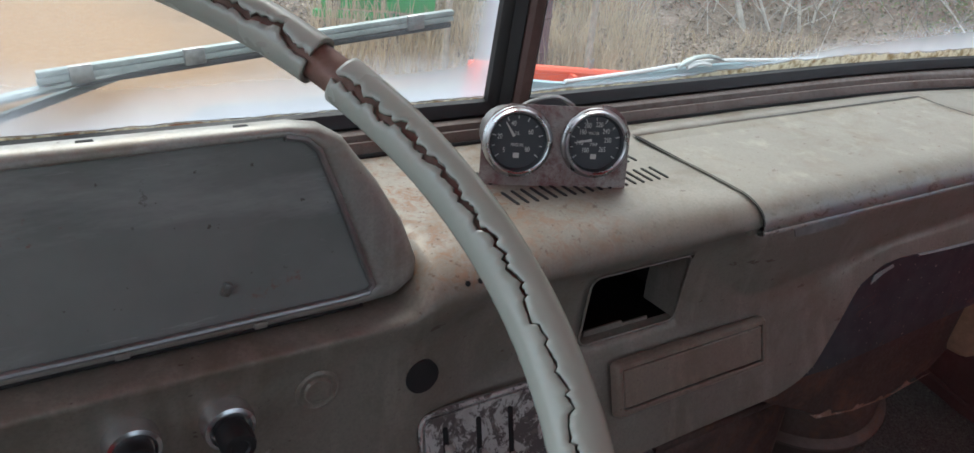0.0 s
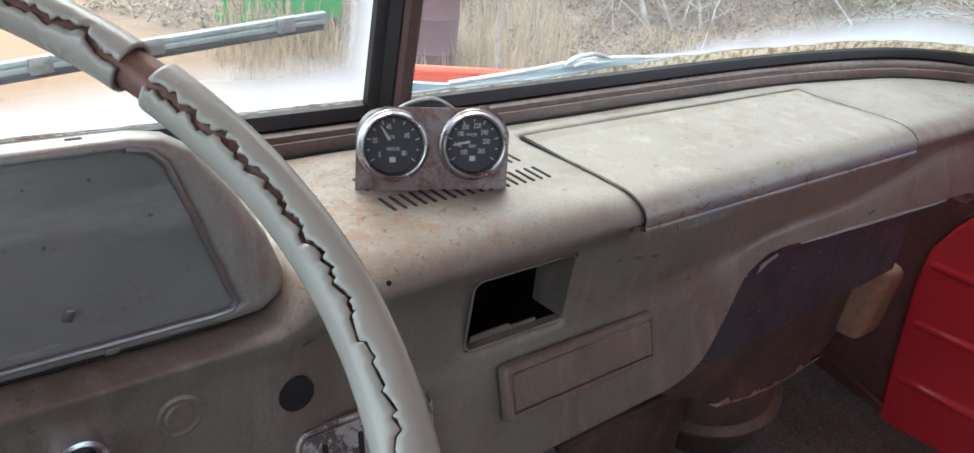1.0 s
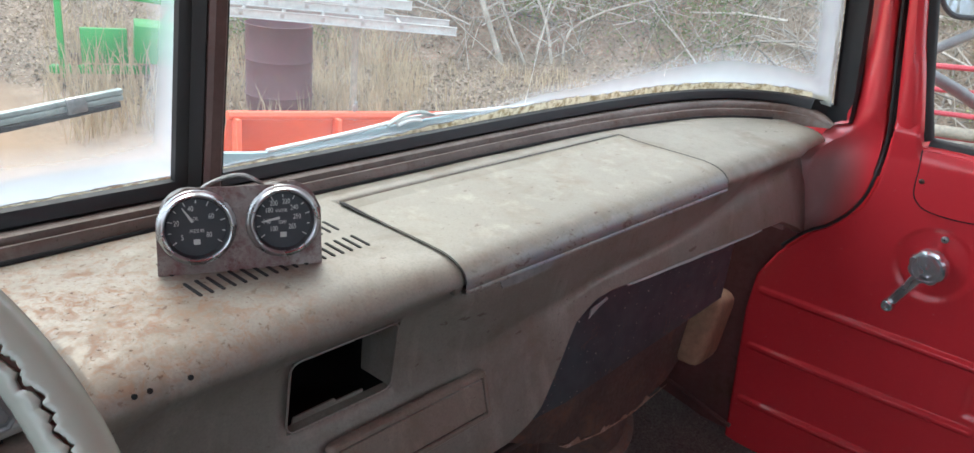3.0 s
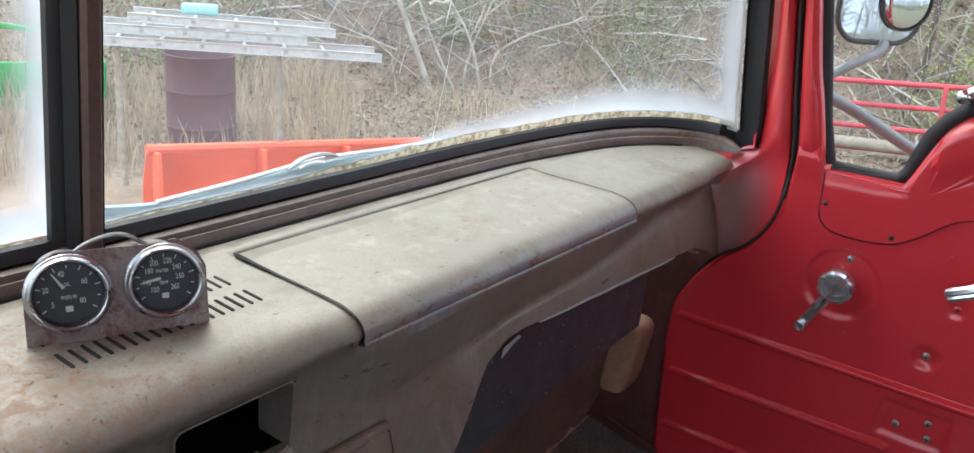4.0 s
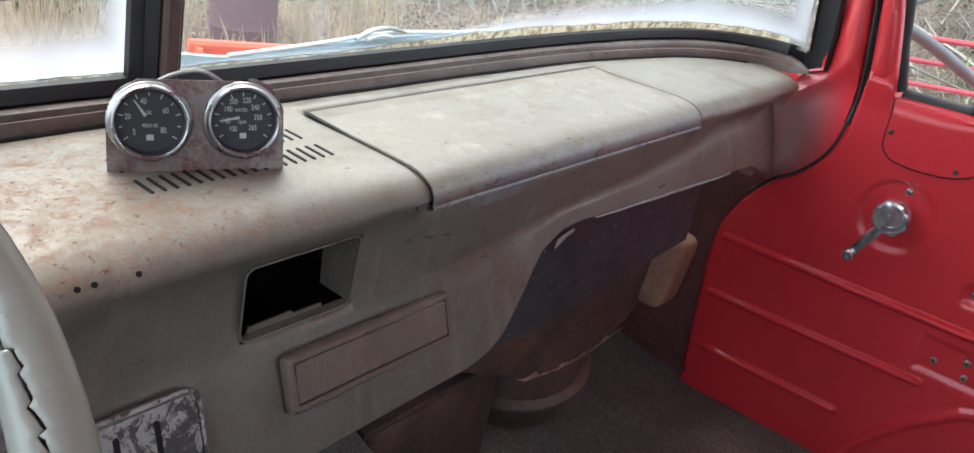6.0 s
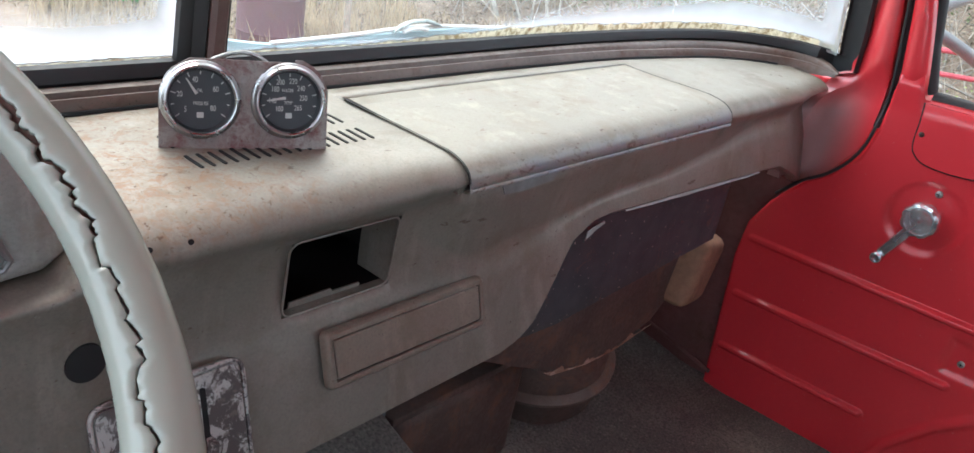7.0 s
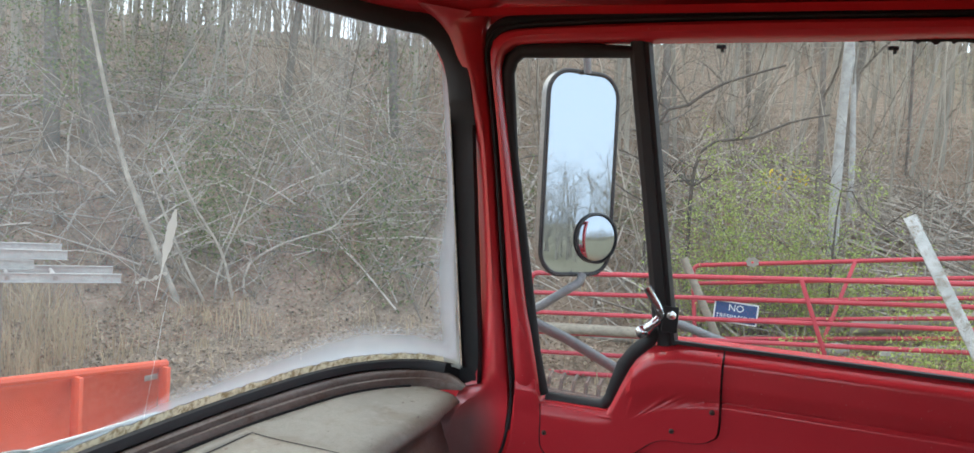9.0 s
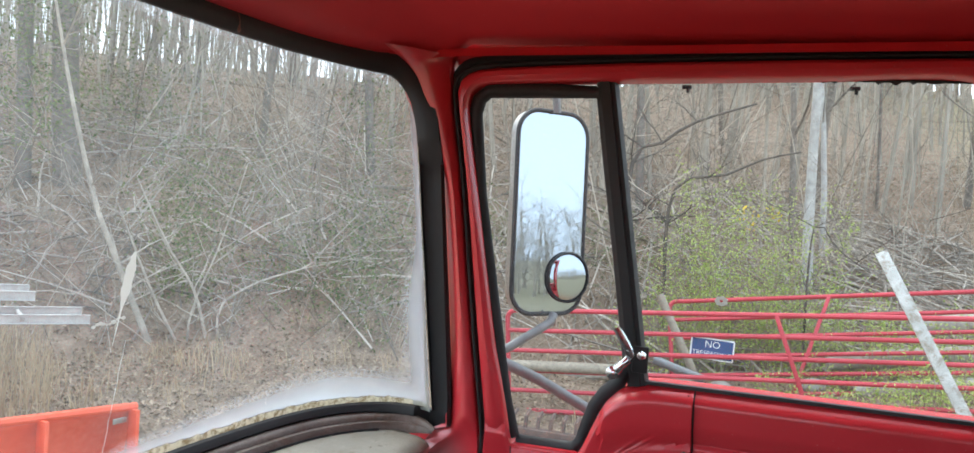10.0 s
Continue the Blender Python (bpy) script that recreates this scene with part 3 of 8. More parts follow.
def spline(pts, n):
    """n points along a smooth curve through pts, evenly by length."""
    P = [Vector(p) for p in pts]
    dense = []
    for i in range(len(P) - 1):
        a, b, c, d = P[max(i - 1, 0)], P[i], P[i + 1], P[min(i + 2, len(P) - 1)]
        for k in range(12):
            t = k / 12
            dense.append(0.5 * ((2 * b) + (c - a) * t + (2 * a - 5 * b + 4 * c - d) * t * t + (3 * b - a - 3 * c + d) * t ** 3))
    dense.append(P[-1])
    acc = [0.0]
    for a, b in zip(dense, dense[1:]):
        acc.append(acc[-1] + (b - a).length)
    out, j = [], 0
    for k in range(n):
        s = acc[-1] * k / (n - 1)
        while j < len(acc) - 2 and acc[j + 1] < s:
            j += 1
        f = (s - acc[j]) / max(acc[j + 1] - acc[j], 1e-9)
        out.append(dense[j].lerp(dense[j + 1], min(max(f, 0), 1)))
    return out


def lerp(a, b, t):
    return a + (b - a) * t


def smooth(a, b, x):
    t = min(max((x - a) / (b - a), 0), 1)
    return t * t * (3 - 2 * t)


def pw(x, xs, ys):
    return float(np.interp(x, xs, ys))


def raw(name, verts, faces, mat, label, category, kind=""):
    me = bpy.data.meshes.new(name)
    me.from_pydata(verts, [], faces)
    me.materials.append(mat)
    return tagged(new(name, me), label, category, kind=kind)


def write_on(text, size, m, mat, name, parent):
    cu = bpy.data.curves.new(name, 'FONT')
    cu.body = text
    cu.size = size
    cu.align_x = cu.align_y = 'CENTER'
    cu.extrude = 0.00015
    tmp = bpy.data.objects.new("tmp", cu)
    scene.collection.objects.link(tmp)
    me = bpy.data.meshes.new_from_object(tmp.evaluated_get(bpy.context.evaluated_depsgraph_get()))
    bpy.data.objects.remove(tmp)
    bm = bmesh.new()
    bm.from_mesh(me)
    bpy.data.meshes.remove(me)
    bm.transform(m)
    return part(name, bm, mat, parent, smooth=False)


# ---- setting: the cab ----
FLOOR_Z = 0.90
GLASS_LOW = [(0.0, 0.236, 1.543), (0.3, 0.239, 1.543), (0.55, 0.237, 1.544), (0.74, 0.217, 1.547), (0.85, 0.188, 1.55), (0.92, 0.148, 1.552), (0.962, 0.09, 1.554), (0.972, 0.035, 1.553), (0.965, 0.0, 1.551)]
GLASS_TOP = [(0.0, 0.172, 2.112), (0.27, 0.174, 2.112), (0.5, 0.173, 2.111), (0.67, 0.16, 2.11), (0.765, 0.138, 2.109), (0.83, 0.108, 2.107), (0.868, 0.075, 2.105), (0.882, 0.05, 2.103), (0.884, 0.034, 2.10)]


def screen_point(u, v, low, top):
    i = u * (len(low) - 1)
    k = min(int(i), len(low) - 2)
    return low[k].lerp(low[k + 1], i - k).lerp(top[k].lerp(top[k + 1], i - k), v)


LOW, TOP = spline(GLASS_LOW, 61), spline(GLASS_TOP, 61)


def screen_edge(u0, n=60):
    """The pane's outline: up from the divider's foot along the bottom, round the outer corner, back along the top."""
    out = []
    for k in range(n + 1):
        out.append((u0 + (0.992 - u0) * k / n, 0.0))
    for k in range(1, 14):
        out.append((0.992, k / 16))
    for k in range(9):
        a = math.pi / 2 * k / 8
        out.append((0.992 - 0.055 + 0.055 * math.cos(a), 0.83 + 0.17 * math.sin(a)))
    for k in range(1, n + 1):
        out.append((0.937 - (0.937 - u0) * k / n, 1.0))
    return out


def windscreen(name, flip, label, low_haze, div_haze):
    sgn = -1 if flip else 1
    u0 = 0.022 if flip else 0.008
    th = thing(name, (0.45 * sgn, 0.22, 1.55), label, "windscreen", kind="structure")
    bm = bmesh.new()
    lay = bm.verts.layers.float.new("haze")
    nu, nv = 90, 50
    rows = []
    for j in range(nv + 1):
        v = j / nv
        row = []
        for i in range(nu + 1):
            u = u0 + (0.992 - u0) * i / nu
            if v > 0.83:
                u = min(u, 0.937 + 0.055 * math.sqrt(max(1 - ((v - 0.83) / 0.17) ** 2, 0)))
            p = screen_point(u, v, LOW, TOP)
            x = bm.verts.new((p.x * sgn, p.y + 0.012, p.z))
            h = v * 0.57
            width = low_haze(p.x)
            x[lay] = max(1.05 - 0.62 * h / width, 1.05 - 0.62 * (0.992 - u) * 1.15 / lerp(0.046, 0.013, smooth(0.25, 0.6, v)) if not flip else -1, 1.05 - 0.62 * max(p.x - 0.01, 0) / div_haze if div_haze else -1,
                         0.6 - 0.62 * (0.57 - h) / 0.03, 0)
            row.append(x)
        rows.append(row)
    for a, b in zip(rows, rows[1:]):
        for k in range(nu):
            if (a[k].co - a[k + 1].co).length > 1e-6 or (b[k].co - b[k + 1].co).length > 1e-6:
                try:
                    bm.faces.new((a[k], a[k + 1], b[k + 1], b[k]))
                except ValueError:
                    pass
    for f in bm.faces:
        f.smooth = True
    bm.normal_update()
    if sum(f.normal.y for f in bm.faces) > 0:
        bmesh.ops.reverse_faces(bm, faces=bm.faces)
    g = part("pane", bm, M_SCREEN, th, "milky delaminated windscreen glass", recalc=False)
    g.visible_shadow = False
    bm = bmesh.new()
    path = []
    rim = screen_edge(u0)
    if flip:
        rim = rim + [rim[0]]
    for u, v in rim:
        p = screen_point(u, v, LOW, TOP)
        path.append((p.x * sgn, p.y + 0.004, p.z))
    # flat rubber channel: broad on the outer side, slim below
    c = screen_point(0.5, 0.5, LOW, TOP)
    fr = frames_along(path)
    rings = []
    for i, (p, s, uu, t) in enumerate(fr):
        u, v = rim[i]
        q = screen_point(min(u, 0.99), v, LOW, TOP)
        e = 0.003
        du = screen_point(min(u + e, 1), v, LOW, TOP) - screen_point(max(u - e, 0), v, LOW, TOP)
        dv = screen_point(u, min(v + e, 1), LOW, TOP) - screen_point(u, max(v - e, 0), LOW, TOP)
        n = du.cross(dv).normalized()
        if n.y > 0:
            n = -n
        n = Vector((n.x * sgn, n.y, n.z))
        out = t.cross(n).normalized()
        mid = Vector((c.x * sgn, c.y, c.z))
        if out.dot(p - mid) < 0:
            out = -out
        wide = lerp(0.010, 0.034, smooth(0.88, 0.97, u)) if v < 0.9 else 0.03
        prof = [(-0.006, 0.0), (-0.005, 0.006), (0.0, 0.010), (wide * 0.5, 0.012), (wide, 0.008), (wide + 0.003, 0.0), (wide, -0.006)]
        rings.append([bm.verts.new(p + out * a + n * b) for a, b in prof])
    for a, b in zip(rings, rings[1:]):
        for k in range(6):
            bm.faces.new((a[k], a[k + 1], b[k + 1], b[k]))
    part("rubber_seal", bm, M_RUBBER, th, "aged black rubber seal")
    # crumbling yellow edge of the laminate
    bm = bmesh.new()
    N = 420
    rnd = random.Random(5 if flip else 6)
    a, b = [], []
    for k in range(N + 1):
        u = u0 + 0.002 + (0.984 - u0) * k / N
        h = 0.0135 + 0.004 * noise.noise((u * 9, 3.3, 0)) + 0.003 * noise.noise((u * 60, 1.3, 0)) + rnd.uniform(-0.0008, 0.0008)
        h *= smooth(0.1, 0.5, u) * 0.6 + 0.4 if not flip else 0.38
        p, q = screen_point(u, 0.0, LOW, TOP), screen_point(u, h / 0.57, LOW, TOP)
        a.append(bm.verts.new((p.x * sgn, p.y + 0.0095, p.z)))
        b.append(bm.verts.new((q.x * sgn, q.y + 0.0095, q.z)))
    for k in range(N):
        bm.faces.new((a[k], a[k + 1], b[k + 1], b[k]))
    edge = [v.co.copy() for v in b]
    part("laminate_crust", bm, M_CRUST, th, "crumbling yellow rusty laminate edge")
    bm = bmesh.new()
    rows = []
    for k, p in enumerate(edge):
        w = 0.0012 + 0.0012 * abs(noise.noise((k * 0.21, 6.1, 0)))
        up = Vector((0, -0.08, 0.99))
        rows.append([p + Vector((0, -0.0006, 0)) + up * 0.0004, p + Vector((0, -0.0006, 0)) + up * w])
    grid(bm, rows)
    part("laminate_line", bm, M_CRUSTLINE, th, "grey wavy edge of the parted laminate")
    if not flip:
        bm = bmesh.new()
        rows = []
        for k in range(90):
            v = 0.42 * k / 89
            w = (0.0055 + 0.002 * noise.noise((v * 60, 2.2, 0))) * (1 - 0.6 * k / 89)
            row = []
            for du in (0.0, w / 1.05):
                p = screen_point(0.988 - du, v, LOW, TOP)
                row.append((p.x, p.y + 0.0095, p.z))
            rows.append(row)
        grid(bm, rows)
        part("side_crust", bm, M_CRUST, th, "thin yellow laminate edge")
    return th


def crust_material():
    m, nt, b = material("crumbling_laminate", 0.7)
    n, f = noise_at(nt, 110.0, 5, 0.65), noise_at(nt, 28.0, 4, 0.6)
    c = mixc(nt, ramp(nt, n, [(0.38, (0, 0, 0)), (0.56, (1, 1, 1))]), (0.30, 0.22, 0.11), (0.74, 0.68, 0.50))
    c = mixc(nt, ramp(nt, f, [(0.60, (0, 0, 0)), (0.68, (1, 1, 1))]), c, (0.24, 0.10, 0.045))
    nt.links.new(c, b.inputs["Base Color"])
    tr = nt.nodes.new("ShaderNodeBsdfTranslucent")
    nt.links.new(c, tr.inputs[0])
    mx = nt.nodes.new("ShaderNodeMixShader")
    mx.inputs[0].default_value = 0.4
    nt.links.new(b.outputs[0], mx.inputs[1])
    nt.links.new(tr.outputs[0], mx.inputs[2])
    nt.links.new(mx.outputs[0], nt.nodes["Material Output"].inputs[0])
    return m


M_CRUST = crust_material()
M_CRUSTLINE = plain("parted_laminate_grey", (0.30, 0.27, 0.21), 0.6, 0, 0.4, 160, 0)
windscreen("window_1", False, "right half of split windscreen, milky delaminated edge", lambda x: pw(x, [0, 0.30, 0.45, 0.7, 1], [0.007, 0.009, 0.022, 0.046, 0.06]), 0.0)
windscreen("window_2", True, "left half of split windscreen, heavily fogged lower edge", lambda x: pw(x, [0, 0.3, 1], [0.04, 0.045, 0.075]), 0.035)

# the post between the two panes
th = thing("windscreen_divider", (0, 0.237, 1.54), "brown metal windscreen post with black rubber edges", "post", kind="structure")
A, B = Vector((0, 0.233, 1.535)), Vector((0, 0.168, 2.12))
bm = bmesh.new()
ribbon(bm, [A, B], [(-0.0095, -0.006), (-0.0095, 0.012), (-0.006, 0.016), (0.004, 0.016), (0.0075, 0.012), (0.0075, -0.006)], True, up=(0, -1, 0))
part("post", bm, M_DIVIDER, th)
for wide, s in ((0.0200, -1), (0.0105, 1)):
    bm = bmesh.new()
    x0 = 0.0100 if s < 0 else 0.0080
    ribbon(bm, [A, B], [(s * x0, -0.008), (s * x0, 0.010), (s * (x0 + 0.0015), 0.011), (s * wide, 0.004), (s * wide, -0.008)], True, up=(0, -1, 0))
    part("rubber_strip", bm, M_RUBBER, th)

# ledge between the dash and the screen
LEDGE_IN = [(-0.95, 0.05), (-0.93, 0.1), (-0.829, 0.155), (-0.689, 0.181), (-0.557, 0.195), (-0.2, 0.2), (0.0, 0.201), (0.2, 0.2), (0.38, 0.2), (0.557, 0.195), (0.689, 0.181), (0.829, 0.152), (0.918, 0.096), (0.944, 0.045), (0.938, 0.008)]


def ledge_curve(n, off=0.0, z=1.523):
    return [Vector((p.x, p.y + off, z)) for p in spline([(x, y, 0) for x, y in LEDGE_IN], n)]


bm = bmesh.new()
inner = ledge_curve(90)
full_low = [Vector((-p.x, p.y, p.z)) for p in reversed(LOW[1:])] + LOW
outer = spline(full_low[::4], 90)
rows = []
for a, b in zip(inner, outer):
    b = Vector((b.x, b.y - 0.002, b.z - 0.014))
    d = b - a
    rows.append([a + Vector((0, 0, -0.006)), a + Vector((0, 0, 0.004)), a + d * 0.12 + Vector((0, 0, 0.0085)), a + d * 0.24 + Vector((0, 0, 0.007)), a + d * 0.28 + Vector((0, 0, 0.001)),
                 a + d * 0.54 + Vector((0, 0, 0.0)), a + d * 0.60 + Vector((0, 0, 0.006)), a + d * 0.75 + Vector((0, 0, 0.007)), b + Vector((0, 0, 0.004)), b + Vector((0, 0.02, 0.0))])
for n_, (k_, dz_) in enumerate(((0.25, 0.002), (0.70, 0.006))):
    r_ = rows[-2 + n_]
    cen = sum(r_, Vector()) / len(r_)
    rows[-2 + n_] = [p.lerp(cen, k_) - Vector((0, 0, dz_)) for p in r_]
grid(bm, rows)
part_ledge = tagged(part("ledge_trim", bm, M_LEDGE, angle=50), "brown painted metal ledge with rusty groove under windscreen", "trim", kind="structure")

bm = bmesh.new()
tube(bm, [p + Vector((0, -0.0015, 0.0)) for p in ledge_curve(90, 0.0, 1.5222)[8:86]], 0.0022, 6)
part("ledge_seam", bm, M_BLACK, part_ledge)
# strip in the groove: rust, with the slot's shade put into its colour
bm = bmesh.new()
rws = []
for k in range(50):
    x = lerp(0.03, 0.43, k / 49)
    w = 0.006 * math.sin(math.pi * (k + 0.5) / 50) ** 0.4 * (0.8 + 0.4 * noise.noise((x * 20, 0, 0)))
    rws.append([(x, 0.2098 + 0.001 * noise.noise((x * 8, 5, 0)), 1.5262), (x, 0.2098 + w * 1.6, 1.5275)])
grid(bm, rws)
part("rust_shade_groove", bm, M_GROOVE, part_ledge, "rusty groove in the ledge, shade put into its colour", smooth=False)

# ---- right side: pillar, door frame, walls ----
GAP = [(-0.085, 1.50), (-0.0845, 1.54), (-0.073, 1.63), (-0.064, 1.70), (-0.0375, 1.921), (-0.018, 2.05), (-0.014, 2.085), (-0.017, 2.100), (-0.036, 2.114), (-0.085, 2.121), (-0.28, 2.131), (-0.545, 2.139), (-0.80, 2.144), (-0.86, 2.14), (-0.885, 2.12), (-0.89, 2.05), (-0.89, 1.66)]
RUB = [(-0.128, 1.50), (-0.128, 1.54), (-0.109, 1.63), (-0.093, 1.70), (-0.055, 1.921), (-0.035, 2.04), (-0.034, 2.07), (-0.042, 2.088), (-0.062, 2.094), (-0.10, 2.097), (-0.28, 2.103), (-0.545, 2.111), (-0.70, 2.116), (-0.76, 2.104), (-0.80, 2.07), (-0.81, 2.0), (-0.815, 1.66)]


def side_x(z):
    """The side of the cab leans in above the sill."""
    return 0.955 - 0.075 * max(z - 1.5, 0)


def curve_yz(pts, n):
    return [Vector((side_x(p.z), p.y, p.z)) for p in spline([(0, y, z) for y, z in pts], n)]


def sided(v, sgn):
    return Vector((v.x * sgn, v.y, v.z))


for sgn, nm in ((1, "door_1"), (-1, "door_2")):
    g, r = curve_yz(GAP, 110), curve_yz(RUB, 110)
    door = thing(nm, (0.95 * sgn, -0.45, FLOOR_Z), "red painted truck door with ribbed inner panel" if sgn > 0 else "red painted truck door, driver's side", "door", kind="structure")
    bm = bmesh.new()
    rows = []
    for a, b in zip(g, r):
        d = b - a
        row = []
        for f, off in ((0.0, 0.03), (0.0, 0.0), (0.08, -0.008), (0.25, -0.013), (0.55, -0.014), (0.8, -0.008), (0.94, 0.0), (1.0, 0.02)):
            p = a + d * f
            row.append(sided(p + Vector((off + 0.008 * (1 - smooth(1.525, 1.555, p.z)) * (1 if p.y > -0.5 else 0), 0, 0)), sgn))
        rows.append(row)
    grid(bm, rows)
    part("window_frame", bm, M_RED, door)
    bm = bmesh.new()
    tube(bm, [sided(p + Vector((0.002, 0.005 if p.z < 2.1 else 0.0, 0.004 if p.z > 2.1 else 0)), sgn) for p in g[8:]], 0.0042, 6)
    part("weatherstrip", bm, M_RUBBER, door, "black rubber weatherstrip")
    # black tube along the door gap, put in for the gap's shade
    bm = bmesh.new()
    low_gap = [(0.941, y + 0.006, z) for y, z in ((0.030, 1.315), (-0.005, 1.352), (-0.034, 1.372), (-0.060, 1.400), (-0.076, 1.43), (-0.083, 1.46))]
    up_gap = [(side_x(z) - 0.004, y + 0.006, z + (0.004 if z > 2.1 else 0)) for y, z in GAP[:14]]
    tube(bm, [sided(p, sgn) for p in spline(low_gap + up_gap, 140)], 0.0028, 8)
    part("gap_shade", bm, M_RUBBER, door, "black tube put in for the shade of the door gap")
    bm = bmesh.new()
    tube(bm, [sided(Vector(p) + (Vector((0.020, 0.002, 0)) if p.z < 2.1 else Vector((0.014, 0.004, 0.009))), sgn) for p in spline(low_gap + up_gap, 140) if p.z > 1.46], 0.0090, 8)
    part("gap_backing", bm, M_RUBBER, door, "black tube filling behind the door gap")
    if sgn > 0:
        DOOR = door
    else:
        # unseen panel, added to block light low on the driver's side
        bm = bmesh.new()
        box(bm, (-0.965, -0.42, 1.15), (0.04, 0.96, 0.70), 0.01)
        part("inner_panel", bm, M_RED, door, "plain red panel, unseen, added to block low light")

    # rear part of the side, behind the door
    bm = bmesh.new()
    for y0, y1, z0, z1 in ((-0.89, -1.12, FLOOR_Z - 0.05, 2.2), ):
        box(bm, (0.97 * sgn, (y0 + y1) / 2, (z0 + z1) / 2), (0.06, y0 - y1, z1 - z0), 0.004)
    tagged(part("wall_east" if sgn > 0 else "wall_west", bm, M_RED), "red painted rear cab pillar", "wall", kind="structure")

# front pillar of the door side, from the screen's rubber to the door gap
PILLAR_IN = [(0.928, 0.036, 1.345), (0.928, 0.033, 1.38), (0.929, 0.030, 1.42), (0.932, 0.024, 1.46), (0.940, 0.010, 1.492), (0.954, -0.008, 1.513), (0.965, -0.021, 1.54), (0.963, -0.017, 1.61), (0.954, -0.011, 1.73), (0.931, 0.005, 1.92), (0.907, 0.027, 2.02), (0.893, 0.045, 2.07), (0.885, 0.062, 2.105), (0.868, 0.088, 2.13), (0.83, 0.12, 2.145)]
GAP_LOW = [(-0.002, 1.345), (-0.046, 1.38), (-0.074, 1.42), (-0.083, 1.46), (-0.085, 1.492), (-0.085, 1.513), (-0.0845, 1.54), (-0.076, 1.61), (-0.060, 1.73), (-0.0375, 1.921), (-0.021, 2.03), (-0.0145, 2.075), (-0.014, 2.104), (-0.014, 2.122), (-0.018, 2.138)]
for sgn, nm in ((1, "pillar_east"), (-1, "pillar_west")):
    bm = bmesh.new()
    pin = spline(PILLAR_IN, 90)
    gg = []
    zc = [p[2] for p in PILLAR_IN]
    yc = [g[0] for g in GAP_LOW]
    zg = [g[1] for g in GAP_LOW]
    gg = [Vector((side_x(pw(p.z, zc, zg)) - 0.004, pw(p.z, zc, yc) + 0.012, pw(p.z, zc, zg))) for p in pin]
    rows = []
    for a, b in zip(pin, gg):
        d = b - a
        k = smooth(1.49, 1.57, a.z)
        row = []
        for f, ox, oy in ((0, 0.02, 0.03), (0, 0, 0.004), (0.1, -0.010, -0.004), (0.25, -0.018, -0.006), (0.45, -0.020, -0.006), (0.65, -0.018, -0.004), (0.85, -0.011, 0), (0.96, -0.004, 0), (1.0, 0.002, 0), (1.0, 0.04, 0.0)):
            q = a + d * f
            hollow = Vector((0.022, 0.012, 0)) * math.sin(math.pi * f) * (1 - k)
            row.append(sided(q + Vector((ox * k, oy * k, 0)) + hollow + (Vector((0.0, 0.02, 0)) if k < 0.5 and f == 0 and ox else Vector((0, 0, 0))), sgn))
        rows.append(row)
    grid(bm, rows)
    tagged(part(nm, bm, M_CORNER, angle=60), "red windscreen pillar, base dulled grey where dash meets it", "pillar", kind="structure")

# roof skin with its header
bm = bmesh.new()
top_xy = [(-p.x, p.y) for p in reversed(TOP)] + [(p.x, p.y) for p in TOP[1:]]
xs_, ys_ = [p[0] for p in top_xy], [p[1] for p in top_xy]
rows = []
for j in range(40):
    v = j / 39
    row = []
    for i in range(81):
        x = lerp(-0.915, 0.915, i / 80)
        yf = pw(x, xs_, ys_) - 0.008
        y = lerp(yf, -1.08, v)
        side = 1 - abs(x / 0.915) ** 7
        front = 1 - (1 - min(v / 0.22, 1)) ** 2.2
        back = 1 - max((v - 0.8) / 0.2, 0) ** 3
        z = 2.128 + 0.03 * smooth(0, 0.05, v) + 0.10 * side * front * back
        row.append((x, y, z))
    rows.append(row)
grid(bm, rows)
ceiling = tagged(part("ceiling", bm, M_ROOFRED), "red painted metal cab roof", "ceiling", kind="structure")
sol = ceiling.modifiers.new("thick", 'SOLIDIFY')
sol.thickness = 0.02
sol.offset = 1
# roof rail beads over the door
for sgn, nm in ((1, "trim_east"), (-1, "trim_west")):
    bm = bmesh.new()
    line = [(0.90 * sgn, 0.07, 2.135), (0.905 * sgn, 0.03, 2.137), (0.908 * sgn, -0.02, 2.143), (0.909 * sgn, -0.3, 2.149), (0.909 * sgn, -0.7, 2.157), (0.909 * sgn, -1.08, 2.160)]
    ribbon(bm, spline(line, 40), [(-0.02, -0.014), (-0.012, 0.004), (0.0, 0.008), (0.02, 0.004), (0.03, -0.01)], False, up=(0, 0, 1))
    tagged(part(nm, bm, M_ROOFRED), "red painted roof rail above the door", "trim", kind="structure")
# outer shell, added to close the roof edge against daylight
bm = bmesh.new()
for sgn in (1, -1):
    box(bm, (0.960 * sgn, -0.46, 2.192), (0.06, 1.28, 0.086), 0.01)
box(bm, (0, 0.19, 2.165), (1.5, 0.03, 0.06), 0.008)
tagged(part("roof_edge_shell", bm, M_RED), "red outer shell added to close the roof edge against daylight", "trim", kind="structure")

